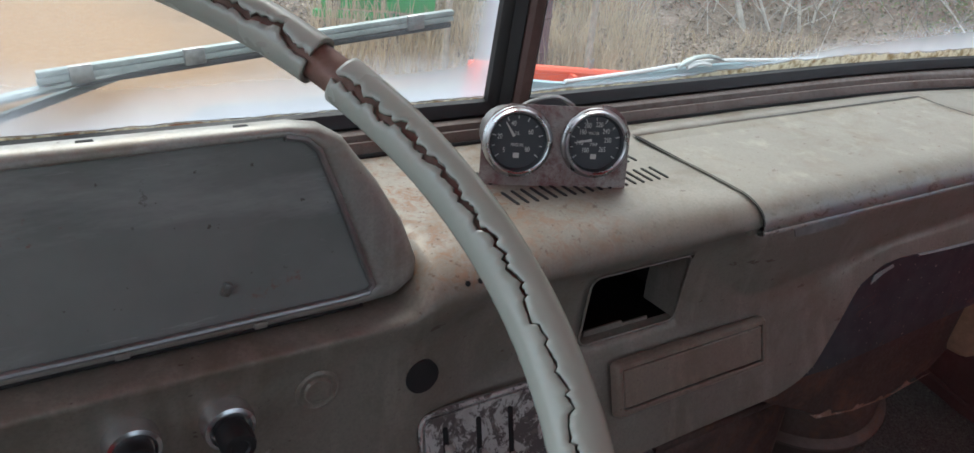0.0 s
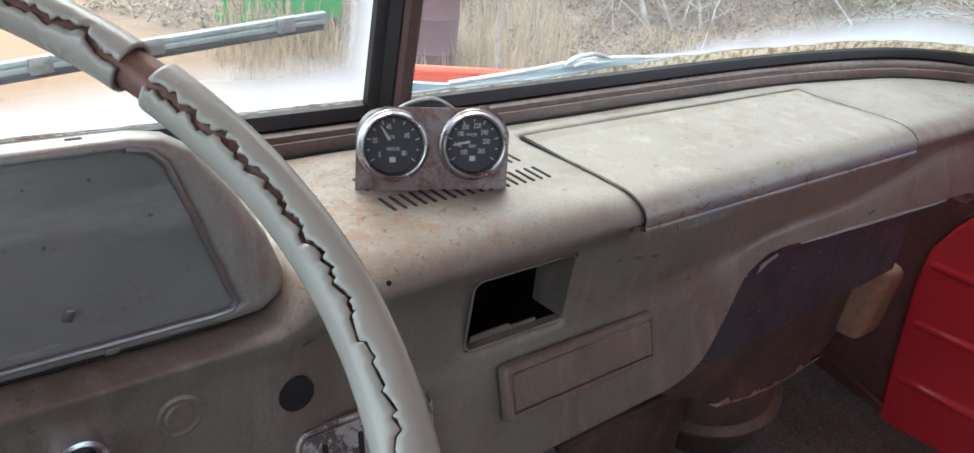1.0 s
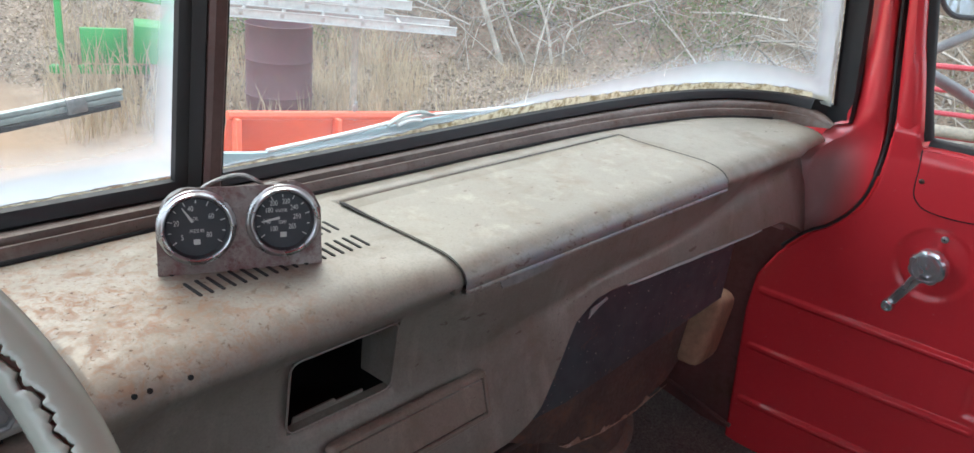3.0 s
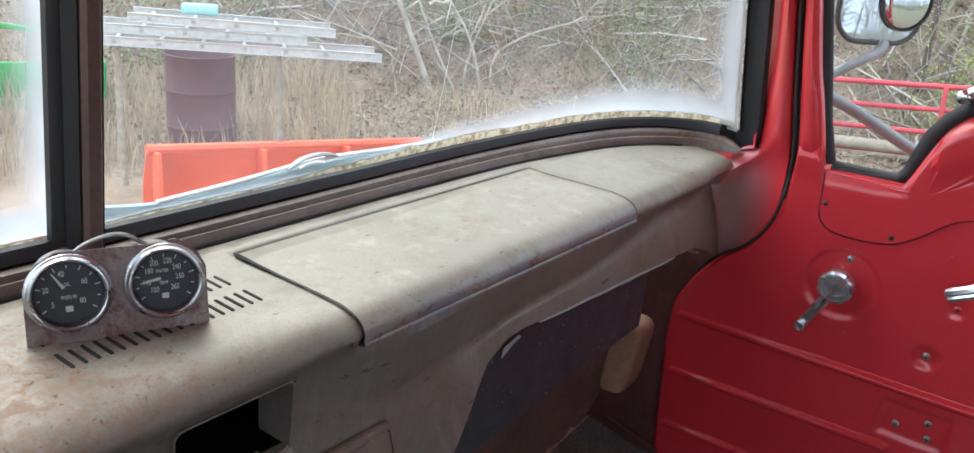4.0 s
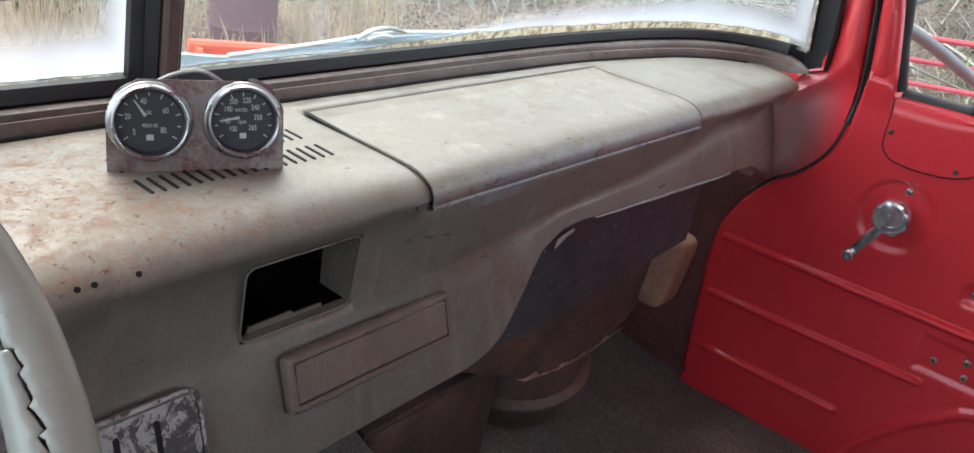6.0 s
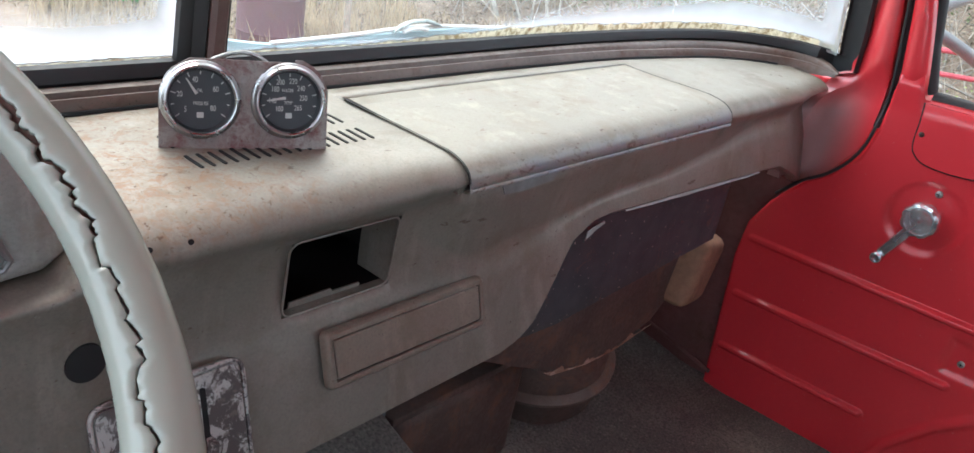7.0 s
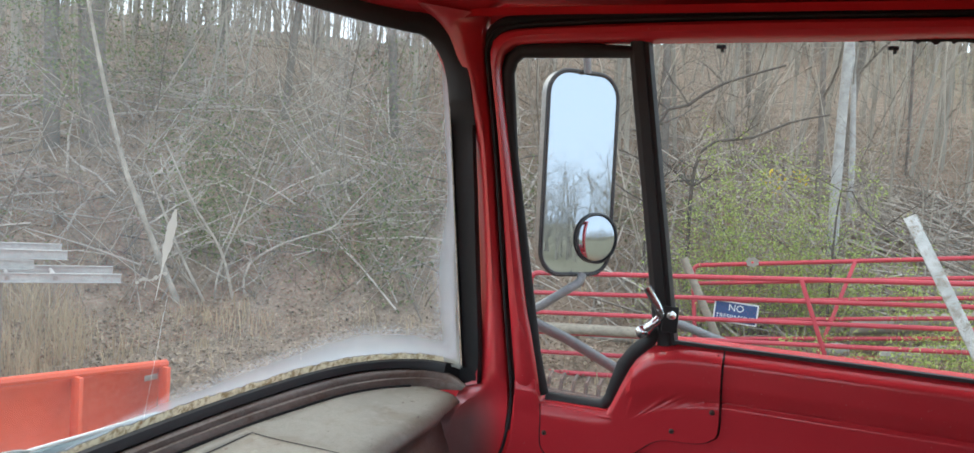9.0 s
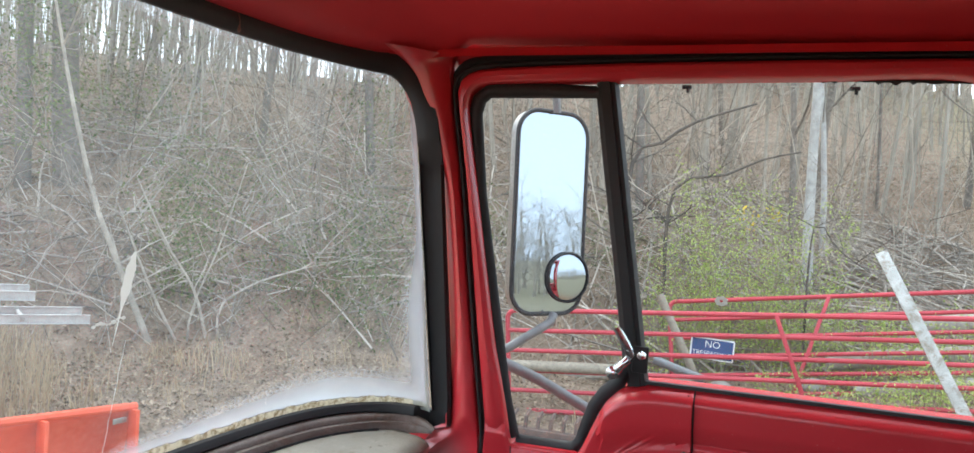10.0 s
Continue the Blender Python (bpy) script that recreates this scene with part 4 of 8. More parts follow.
# unseen back wall added dark, its opening sized for light; floor, firewall, kick panels
bm = bmesh.new()
for x0, x1, z0, z1 in ((-0.97, 0.97, 0.8, 1.64), (-0.97, 0.97, 1.92, 2.25), (-0.97, -0.42, 1.64, 1.92), (0.42, 0.97, 1.64, 1.92)):
    box(bm, ((x0 + x1) / 2, -1.1, (z0 + z1) / 2), (x1 - x0, 0.04, z1 - z0))
tagged(part("wall_south", bm, M_UNSEENWALL, smooth=False), "unseen cab rear wall, added dark, opening sized for light", "wall", kind="structure")
bm = bmesh.new()
rows = []
for j in range(60):
    y = lerp(0.62, -1.1, j / 59)
    row = []
    for i in range(80):
        x = lerp(-0.98, 0.98, i / 79)
        z = FLOOR_Z + 0.22 * (1 - smooth(0.17, 0.30, abs(x + 0.02))) * smooth(-0.6, 0.2, y)
        z += 0.05 * smooth(0.0, 0.3, y) + 0.25 * smooth(0.35, 0.62, y) + 0.004 * noise.noise((x * 9, y * 9, 0))
        row.append((x, y, z))
    rows.append(row)
grid(bm, rows)
floor = tagged(part("floor", bm, M_FLOOR), "worn dirty dark cab floor with tunnel hump", "floor", kind="structure")
floor.modifiers.new("thick", 'SOLIDIFY').thickness = -0.02
bm = bmesh.new()
box(bm, (0, 0.66, 1.06), (2.0, 0.03, 0.56))
box(bm, (0, 0.455, 1.415), (2.0, 0.46, 0.02), 0, Euler((-0.41, 0, 0)).to_matrix())
tagged(part("wall_north", bm, M_BROWN, smooth=False), "dark rusty firewall and cowl underside", "wall", kind="structure")
for sgn in (1, -1):
    bm = bmesh.new()
    rows = []
    for j in range(24):
        z = lerp(0.8, 1.352, j / 23)
        yf = pw(z, [0.8, 0.93, 1.18, 1.25, 1.30, 1.352, 1.372, 1.415, 1.46, 1.53], [0.055, 0.059, 0.073, 0.067, 0.041, -0.005, -0.034, -0.072, -0.083, -0.085]) + 0.004
        row = [(0.985 * sgn, yf, z), (0.96 * sgn, yf, z)]
        for k in range(1, 12):
            y = lerp(yf, 0.60, k / 11)
            row.append(((0.955 - 0.012 * smooth(0.02, 0.1, y) + 0.006 * math.sin(z * 9 + y * 7)) * sgn, y, z))
        rows.append(row)
    grid(bm, rows)
    tagged(part("kick_panel", bm, M_REDDARK), "dull red-brown kick panel beside the footwell", "wall panel", kind="structure")
# ribbed plate on the footwell floor
for sgn in (1,):
    bm = bmesh.new()
    slab(bm, rounded(0.56, 0.02, 0.93, 0.34, 0.01), pose(0, 0, FLOOR_Z + 0.008), 0.006)
    tagged(part("floor_plate", bm, M_FLOOR), "dusty steel plate on the cab floor", "floor plate", kind="structure")
    bm = bmesh.new()
    tube(bm, [(0.945, 0.34, 1.02), (0.94, 0.2, 0.985), (0.935, 0.05, 0.95)], 0.004, 6)
    tagged(part("baseboard", bm, M_REDDARK), "dark red seam bead along the kick panel", "seam", kind="structure")


# ---- the dashboard ----
def dash_low(x):
    """Height of the dash's lower edge."""
    return pw(x, [-1, -0.3, 0.0, 0.18, 0.205, 0.232, 0.266, 0.299, 0.336, 0.368, 0.55, 0.73, 0.8, 0.86, 0.93], [1.30, 1.30, 1.302, 1.306, 1.312, 1.325, 1.357, 1.392, 1.408, 1.411, 1.408, 1.406, 1.402, 1.38, 1.352])


def dash_back(x):
    return pw(x, [p[0] for p in LEDGE_IN[:-2]] + [0.944], [p[1] for p in LEDGE_IN[:-2]] + [0.045]) + 0.004


FACE_MID = ((0.0110, 1.4865), (0.0160, 1.480), (0.0200, 1.4735), (0.0242, 1.457), (0.0260, 1.440), (0.0266, 1.4235), (0.0264, 1.408), (0.0228, 1.399), (0.0150, 1.380), (0.0070, 1.357), (-0.0002, 1.335))
FACE_POD = ((0.0090, 1.4790), (0.0100, 1.4735), (0.0116, 1.4685), (0.0130, 1.4625), (0.0135, 1.450), (0.0125, 1.435), (0.0105, 1.415), (0.0080, 1.392), (0.0040, 1.370), (0.0010, 1.350), (-0.0030, 1.330))


def dash_section(x):
    """(y, z) of the dash skin from the ledge over the rolled front edge down to its lower edge."""
    pod_k = 1 - smooth(-0.226, -0.196, x)
    face_pod = 1 - smooth(-0.226, -0.15, x)
    lid_k = 1.0 if x >= 0.1009 else 0.88 * smooth(0.0, 0.101, x)
    w = lerp(lerp(0.072, 0.036, lid_k), 0.040, pod_k)
    drop = lerp(lerp(0.0265, 0.019, lid_k), 0.006, pod_k)
    front = lerp(lerp(0.0085, 0.0, lid_k), 0.0082, pod_k)
    yb, zf = dash_back(x), lerp(1.5175, 1.4880, pod_k)
    end = smooth(0.82, 0.945, x)
    out = []
    for k in range(9):
        t = k / 8
        y = lerp(yb, w, t)
        if yb > 0.19:
            y = (yb, 0.182, 0.1680)[k] if k < 3 else lerp(0.1680, w, (k - 2) / 6)
            t = (yb - y) / (yb - w)
        out.append((y, lerp(1.5215, zf, t) + 0.0012 * noise.noise((x * 6, t * 3, 2))))
    for k in range(1, 9):
        a = math.pi / 2 * k / 8
        out.append((w - (w - front) * math.sin(a), zf - drop * (1 - math.cos(a))))
    for k, (y, z) in enumerate(out):
        if y < 0.03:
            out[k] = (y + 0.0035 * sum(math.exp(-((x - c) / 0.011) ** 2 - ((z - 1.506) / 0.007) ** 2) for c in (0.61, 0.645, 0.675, 0.7)), z)
    low = dash_low(x)
    low_y = pw(x, [-1, -0.3, 0.1], [-0.010, -0.009, -0.008])
    crease = max(pw(x, [0.1, 0.28, 0.35, 0.5, 0.62, 0.7, 0.9], [1.406, 1.422, 1.432, 1.44, 1.455, 1.472, 1.472]), low + 0.012)
    back = lerp(0.022, 0.016, smooth(0.2, 0.5, x))
    z0 = zf - drop
    tuck = 0.0105 * (1 - smooth(LX1 - 0.01, LX1 + 0.02, x))
    lidp = [(max(0.001, tuck), z0 - 0.003), (max(back * 0.4, tuck), lerp(z0, crease, 0.35)), (back * 0.8, lerp(z0, crease, 0.7)), (back, crease + 0.003), (back + 0.001, crease - 0.004)]
    lidp += [(lerp(back, back - 0.03 * min((crease - low) / 0.1, 1), (k / 7) ** 0.8), lerp(crease - 0.004, low, k / 7)) for k in range(1, 8)]
    midp = [(lerp(y, p, face_pod), lerp(z, q, face_pod)) for (y, z), (p, q) in zip(FACE_MID, FACE_POD)] + [(low_y, low)]
    face_k = smooth(0.06, 0.15, x)
    out += [(lerp(a, c, face_k), lerp(b, d, face_k)) for (a, b), (c, d) in zip(midp, lidp)]
    y, z = out[-1]
    out += [(y + 0.004, z - 0.004), (y + 0.016, z - 0.004)]
    return [(y + 0.02 * end * (1 if z < 1.5 else 0.3), z) for y, z in out]


LX0, LX1 = 0.101, 0.587                               # glove box lid
HX0, HX1, HZ0, HZ1 = -0.060, 0.047, 1.408, 1.4735      # radio opening
dash = thing("dashboard", (0, 0.1, 1.3), "worn grey-beige steel dashboard with rust and scratches", "dashboard", kind="structure")
cols = sorted(set([round(v, 4) for v in list(np.linspace(-0.95, 0.94, 190)) + [-0.223, -0.2195, -0.216, -0.2125, -0.2055, -0.202, -0.1985]] + [HX0, HX1, LX0 - 0.0035, LX0, LX1]))
cols = [c for c in cols if c in (HX0, HX1, LX0 - 0.0035, LX0, LX1) or min(abs(c - q) for q in (HX0, HX1, LX0, LX1)) > 0.003]
bm = bmesh.new()
NTOP = 17
rows = []
for x in cols:
    sec = dash_section(x)
    rows.append([(x, y, z) for y, z in sec])


def dash_skip(i, j):
    x = (cols[i] + cols[i + 1]) / 2
    if LX0 < x < LX1:
        if 2 <= j < NTOP:
            return True
    if HX0 < x < HX1 and NTOP + 2 <= j < NTOP + 6:
        return True
    return False


grid(bm, rows, dash_skip)
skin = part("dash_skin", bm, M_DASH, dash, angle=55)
skin.modifiers.new("thick", 'SOLIDIFY').thickness = -0.0015

# inner walls of the radio opening
def face_y(x, z):
    k = min(range(len(cols)), key=lambda i: abs(cols[i] - x))
    r = [p for p in rows[k][NTOP - 1:-2]]
    return pw(z, [p[2] for p in r][::-1], [p[1] for p in r][::-1])


bm = bmesh.new()
for (xa, za), (xb, zb) in (((HX1, HZ0), (HX1, HZ1)), ((HX0, HZ1), (HX1, HZ1)), ((HX0, HZ0), (HX0, HZ1)), ((HX0, HZ0), (HX1, HZ0))):
    deep = (0.02, 0.040) if za != zb and xa > 0 else ((0.02, 0.03) if za == zb and za > 1.45 else (0.006, 0.01))
    n = 8
    rws = []
    for k in range(n + 1):
        x, z = lerp(xa, xb, k / n), lerp(za, zb, k / n)
        y = face_y(x, z) - 0.0008
        rws.append([(x, y, z), (x, y + deep[0], z), (x, y + deep[1], z)])
    grid(bm, rws)
part("opening_return", bm, M_DASH, dash)
bm = bmesh.new()
lip = [(x, face_y(x, z) - 0.0002, z) for x, z in rounded(HX0, HZ0, HX1, HZ1, 0.008, 4)]
tube(bm, lip + [lip[0]], 0.0009, 6)
part("opening_lip", bm, M_DASH, dash)
bm = bmesh.new()
slab(bm, [(HX0 + 0.012, 1.404), (0.024, 1.404), (0.024, 1.4105), (-0.004, 1.4105), (-0.006, 1.4135), (HX0 + 0.014, 1.4125)], pose(0, 0.036, 0, 90, 0, 0), 0.002)
part("bracket_tab", bm, M_DASH, dash)
# black boxes behind the dash; the openings' shade is put into their colour
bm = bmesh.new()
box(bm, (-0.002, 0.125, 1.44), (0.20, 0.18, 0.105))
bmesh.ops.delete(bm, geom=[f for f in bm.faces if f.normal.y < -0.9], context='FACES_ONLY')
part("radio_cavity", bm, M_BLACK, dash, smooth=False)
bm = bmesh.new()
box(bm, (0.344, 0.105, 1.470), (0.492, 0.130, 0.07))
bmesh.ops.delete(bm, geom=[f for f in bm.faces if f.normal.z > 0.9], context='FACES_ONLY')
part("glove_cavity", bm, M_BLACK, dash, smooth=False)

bm = bmesh.new()
box(bm, (LX0 + 0.001, 0.0090, 1.4925), (0.014, 0.008, 0.011), 0.002)
part("corner_lip", bm, M_DASH, dash)

# glove box lid
lid = thing("glove_box_lid", (0.344, 0.08, 1.5), "closed worn beige steel glove box lid, rusted lip", "glove box")
bm = bmesh.new()
rows_l = []
for i in range(70):
    x = lerp(LX0 + 0.0005, LX1 - 0.0010, pw(i, [0, 1, 2, 67, 68, 69], [0, 0.0010, 0.0045, 0.9955, 0.9990, 1]))
    sec = dash_section(x)[2:NTOP]
    sec[0] = (0.1662, sec[0][1])
    ex = min(x - LX0, LX1 - x)
    d = 0.0
    row = [(x, y - 0.0008, z - 0.0002 - d) for y, z in sec]
    y, z = row[-1][1:]
    row += [(x, y - 0.0004, z - 0.003), (x, y + 0.0004, z - 0.0052), (x, y - 0.0012, z - 0.0062), (x, y - 0.0012, z - 0.0072), (x, y + 0.0015, z - 0.0082), (x, y + 0.009, z - 0.0082)]
    rows_l.append(row)
n0 = min(len(r) for r in rows_l)
grid(bm, [r[-n0:] for r in rows_l])
lp = part("lid_panel", bm, M_LID, lid, angle=60)
lp.modifiers.new("thick", 'SOLIDIFY').thickness = -0.0015
bm = bmesh.new()
rws = []
for k in range(160):
    x = lerp(LX0 + 0.006, LX1 - 0.004, k / 159)
    y, z = dash_section(x)[NTOP - 1]
    w = 0.0004 + 0.0042 * max(noise.noise((x * 42, 3, 0)) + 0.25 * noise.noise((x * 190, 3, 0)), 0)
    rws.append([(x, y - 0.0016, z - 0.0012 + w), (x, y - 0.0016, z - 0.0020)])
grid(bm, rws)
part("rust_line", bm, M_CORE, lid, "brown rust along the front lip", smooth=False)
# black strip under the lid, put in for the shade below its lip
bm = bmesh.new()
rows_u = []
for i in range(40):
    x = lerp(LX0 + 0.0015, LX1 - 0.0015, i / 39)
    sec = dash_section(x)[2:NTOP]
    rows_u.append([(x, 0.1715, sec[0][1] - 0.0035)] + [(x, y + 0.003, z - 0.0035) for y, z in sec] + [(x, sec[-1][0] + 0.006, sec[-1][1] - 0.008), (x, 0.0075, sec[-1][1] - 0.0120), (x, 0.0125, sec[-1][1] - 0.0125)])
grid(bm, rows_u)
part("seam_shadow_strip", bm, M_RUBBER, lid, "black strip for the shade under the lid's lip")
def on_section(x, up, y_max=1.0):
    sec = dash_section(x)[2:NTOP]
    out = []
    for k, (y, z) in enumerate(sec):
        a, b = sec[max(k - 1, 0)], sec[min(k + 1, len(sec) - 1)]
        n = Vector((0, -(b[1] - a[1]), (b[0] - a[0])))
        n = -n.normalized() if n.z < 0 or (abs(n.z) < 1e-6) else n.normalized()
        if n.y > 0.2:
            n = -n
        out.append(Vector((x, y, z)) + n * up)
    return out


# black ribbons laid along the seams in place of the gaps' shade
for xs0 in (LX0, LX1):
    bm = bmesh.new()
    c = on_section(xs0, 0.0021)
    sg_ = 1 if xs0 == LX0 else -1
    grid(bm, [[p + Vector((-0.0005 * sg_, 0, 0)), p + Vector(((0.0011 if sg_ > 0 else 0.0020) * sg_, 0, 0))] for p in c])
    part("seam_gap", bm, M_BLACK, lid, "dark gap beside the lid")
bm = bmesh.new()
rws = []
for k in range(60):
    x = lerp(LX0 + 0.09, LX1, k / 59)
    w = 0.0009 * smooth(0, 0.5, k / 59) + 0.0003
    z = dash_section(x)[2][1] + 0.0021
    rws.append([(x, 0.1668 - w, z), (x, 0.1668 + w, z)])
grid(bm, rws)
part("seam_gap", bm, M_BLACK, lid, "dark gap behind the lid")
bm = bmesh.new()
sec_ = dash_section(LX0 - 0.002)
grid(bm, [[(LX0 + s_ * w_, y_, pw(y_, [q[0] for q in sec_[:9]][::-1], [q[1] for q in sec_[:9]][::-1]) + 0.0024) for s_ in (-1, 1)] for y_, w_ in ((0.164, 0.0020), (0.161, 0.0028), (0.145, 0.0024), (0.125, 0.0016), (0.105, 0.0008))])
part("seam_slot", bm, M_BLACK, lid, "dark gap at the lid's corner")

# defroster slots in the dash top
vent = thing("defroster_grille", (-0.02, 0.09, 1.52), "rows of narrow dark defroster slots in the dash top", "vent")
for row, (xa, xb, ya, yb, n) in enumerate(((-0.097, 0.061, 0.077, 0.102, 18), (-0.097, 0.060, 0.117, 0.140, 18))):
    for k in range(n):
        x = lerp(xa, xb, k / (n - 1))
        sec = dash_section(x)
        zz = lambda y: pw(y, [s[0] for s in sec[:NTOP]][::-1], [s[1] for s in sec[:NTOP]][::-1])
        bm = bmesh.new()
        w = 0.0014
        vs = [(x - w, yb, zz(yb)), (x + w, yb, zz(yb)), (x + w, ya, zz(ya)), (x - w, ya, zz(ya))]
        slab(bm, rounded(-w, -(yb - ya) / 2, w, (yb - ya) / 2, 0.0013, 3), Matrix.Translation((x, (ya + yb) / 2, (zz(ya) + zz(yb)) / 2 + 0.0007)) @ Matrix.Rotation(math.atan2(zz(yb) - zz(ya), yb - ya), 4, 'X'), 0.002)
        part("slot", bm, M_BLACK, vent, smooth=False)

# drilled holes
HOLES = ((-0.144, 1.4995), (-0.171, 1.5003), (-0.181, 1.5003))
bm = bmesh.new()
for x, z in HOLES:
    sec = dash_section(x)
    y = pw(z, [s[1] for s in sec[8:20]][::-1], [s[0] for s in sec[8:20]][::-1])
    lathe(bm, [(0.0019, -0.002), (0.0019, 0.0008)], Matrix.Translation((x, y, z)) @ Matrix.Rotation(radians(70), 4, 'X'), 10)
part("drilled_holes", bm, M_BLACK, dash)
bm = bmesh.new()
lathe(bm, [(0.0125, -0.004), (0.0125, 0.0022), (0.0118, 0.0026)], pose(-0.2115, face_y(-0.2115, 1.4345), 1.4345, 86), 24)
part("switch_hole", bm, M_BLACK, dash)
bm = bmesh.new()
lathe(bm, [(0.0148, -0.004), (0.0145, 0.0010), (0.0125, 0.0020), (0.0110, 0.0012), (0.0095, 0.0012), (0.0085, 0.0030), (0.005, 0.0034)], pose(-0.287, face_y(-0.287, 1.447), 1.447, 90), 24)
part("blanking_plug", bm, M_DASH, dash, "painted round blanking plug")
for x, z, blk in ((-0.398, 1.448, False), (-0.345, 1.445, True)):
    knob = thing("dash_knob", (x, 0.0, z), "chrome pull knob with black ribbed grip" if blk else "chrome-ringed black pull knob on the dashboard", "knob", "dash knobs")
    bm = bmesh.new()
    lathe(bm, [(0.0155, -0.02), (0.0158, 0.002), (0.0148, 0.0065), (0.0125, 0.0075), (0.0108, 0.006)], pose(x, 0.008, z, 90), 28)
    part("bezel", bm, M_CHROME, knob)
    bm = bmesh.new()
    n = 28
    prof = [(0.0098, 0.004), (0.0104, 0.008), (0.0104, 0.017), (0.0092, 0.020), (0.006, 0.0205), (0.005, 0.019)] if blk else [(0.0098, 0.002), (0.0102, 0.005), (0.0100, 0.009), (0.0090, 0.011), (0.006, 0.0115), (0.005, 0.0105)]
    lathe(bm, prof, pose(x, 0.004, z - 0.001, 90), n)
    for i, v in enumerate(bm.verts):
        if 1 <= i // n <= 2 and i % 2:
            c = Vector((x, v.co.y, z - 0.001))
            v.co = c + (v.co - c) * 0.93
    part("grip", bm, M_RUBBER, knob)

# heater control plate
hp = thing("heater_control_plate", (-0.158, 0.0, 1.34), "scraped steel heater control plate with vertical slots", "control panel")
face = pose(-0.158, 0.002, 1.358, 90 - 14, 0, 0)
bm = bmesh.new()
slab(bm, rounded(-0.0555, -0.0495, 0.0535, 0.0445, 0.011), face @ Matrix.Translation((0, 0, 0.002)), 0.004)
part("backing", bm, M_POD, hp)
bm = bmesh.new()
slab(bm, rounded(-0.052, -0.046, 0.050, 0.041, 0.008), face @ Matrix.Translation((0, 0, 0.0045)), 0.003)
part("face_plate", bm, M_BOXSTEEL, hp)
for k, x in enumerate((-0.036, -0.008, 0.02)):
    bm = bmesh.new()
    slab(bm, rounded(x - 0.002, -0.036, x + 0.002, 0.032, 0.0018, 3), face @ Matrix.Translation((0, 0, 0.0052)), 0.003)
    part("slot", bm, M_BLACK, hp, smooth=False)
    bm = bmesh.new()
    box(bm, face @ Vector((x + 0.001, 0.012 - 0.012 * k, 0.008)), (0.005, 0.01, 0.012), 0.001)
    part("lever", bm, M_BOXSTEEL, hp)
bm = bmesh.new()
tube(bm, [face @ Vector((*p, 0.003)) for p in rounded(-0.055, -0.049, 0.053, 0.044, 0.01)] + [face @ Vector((*rounded(-0.055, -0.049, 0.053, 0.044, 0.01)[0], 0.003))], 0.0016, 6)
part("raised_edge", bm, M_BOXSTEEL, hp)

# ash tray front
ash = thing("ashtray", (0.06, 0.0, 1.35), "closed painted steel ashtray drawer in the dash", "ashtray")
f = pose(0.0595, 0.0035, 1.3705, 90 - 17, 0, 0)
bm = bmesh.new()
rings = []
for ins, up in ((-0.0010, -0.004), (-0.0004, 0.0012), (0.0008, 0.0032), (0.0020, 0.0044), (0.0052, 0.0046), (0.0058, 0.0040), (0.0060, 0.0014)):
    rr = rounded(-0.0915 + ins, -0.0235 + ins, 0.0915 - ins, 0.0235 - ins, max(0.0045 - ins * 0.5, 0.001), 4)
    rings.append([f @ Vector((*p, up)) for p in rr + rr[:1]])
grid(bm, rings)
part("frame", bm, M_DRAWER, ash, "raised bevelled rim", angle=28)
bm = bmesh.new()
slab(bm, rounded(-0.086, -0.018, 0.086, 0.018, 0.002, 2), f @ Matrix.Translation((0, 0, 0.0010)), 0.004)
part("gap_shadow", bm, M_BLACK, ash, "dark gap round the drawer", smooth=False)
bm = bmesh.new()
rings = []
for ins, up in ((0.0, 0.0), (0.0004, 0.0030), (0.0014, 0.0038), (0.0040, 0.0036), (0.0120, 0.0034)):
    rr = rounded(-0.0846 + ins, -0.0166 + ins, 0.0846 - ins, 0.0166 - ins, 0.0016, 3)
    rings.append([f @ Vector((*p, up)) for p in rr + rr[:1]])
vs_ = grid(bm, rings)
bm.faces.new(vs_[-1][:-1])
part("drawer_front", bm, M_DRAWER, ash, "brownish painted drawer front", angle=28)

# tape patch and paper scraps along the lid
bm = bmesh.new()
slab(bm, [(0.155, 1.4905), (0.199, 1.4900), (0.240, 1.4895), (0.2425, 1.4810), (0.236, 1.4745), (0.213, 1.4735), (0.190, 1.4722), (0.164, 1.4735), (0.1595, 1.4820)], Matrix.Translation((0, 0.0088, 0)) @ Matrix.Rotation(radians(90), 4, "X"), 0.0006)
tagged(part("tape_patch", bm, M_TAPE), "grey torn tape patch stuck on the dash face", "tape")

# instrument pod
pod = thing("instrument_pod", (-0.5, 0.08, 1.49), "dull grey steel instrument pod with blanked-off dark plate", "instrument panel")
XL = -0.80


POD_OUT = [(XL, 1.617), (-0.6, 1.617), (-0.4, 1.617), (-0.296, 1.617), (-0.278, 1.614), (-0.262, 1.604), (-0.238, 1.572), (-0.219, 1.542), (-0.208, 1.515), (-0.209, 1.501), (-0.222, 1.492), (-0.25, 1.490), (-0.4, 1.489), (-0.6, 1.489), (XL, 1.489)]
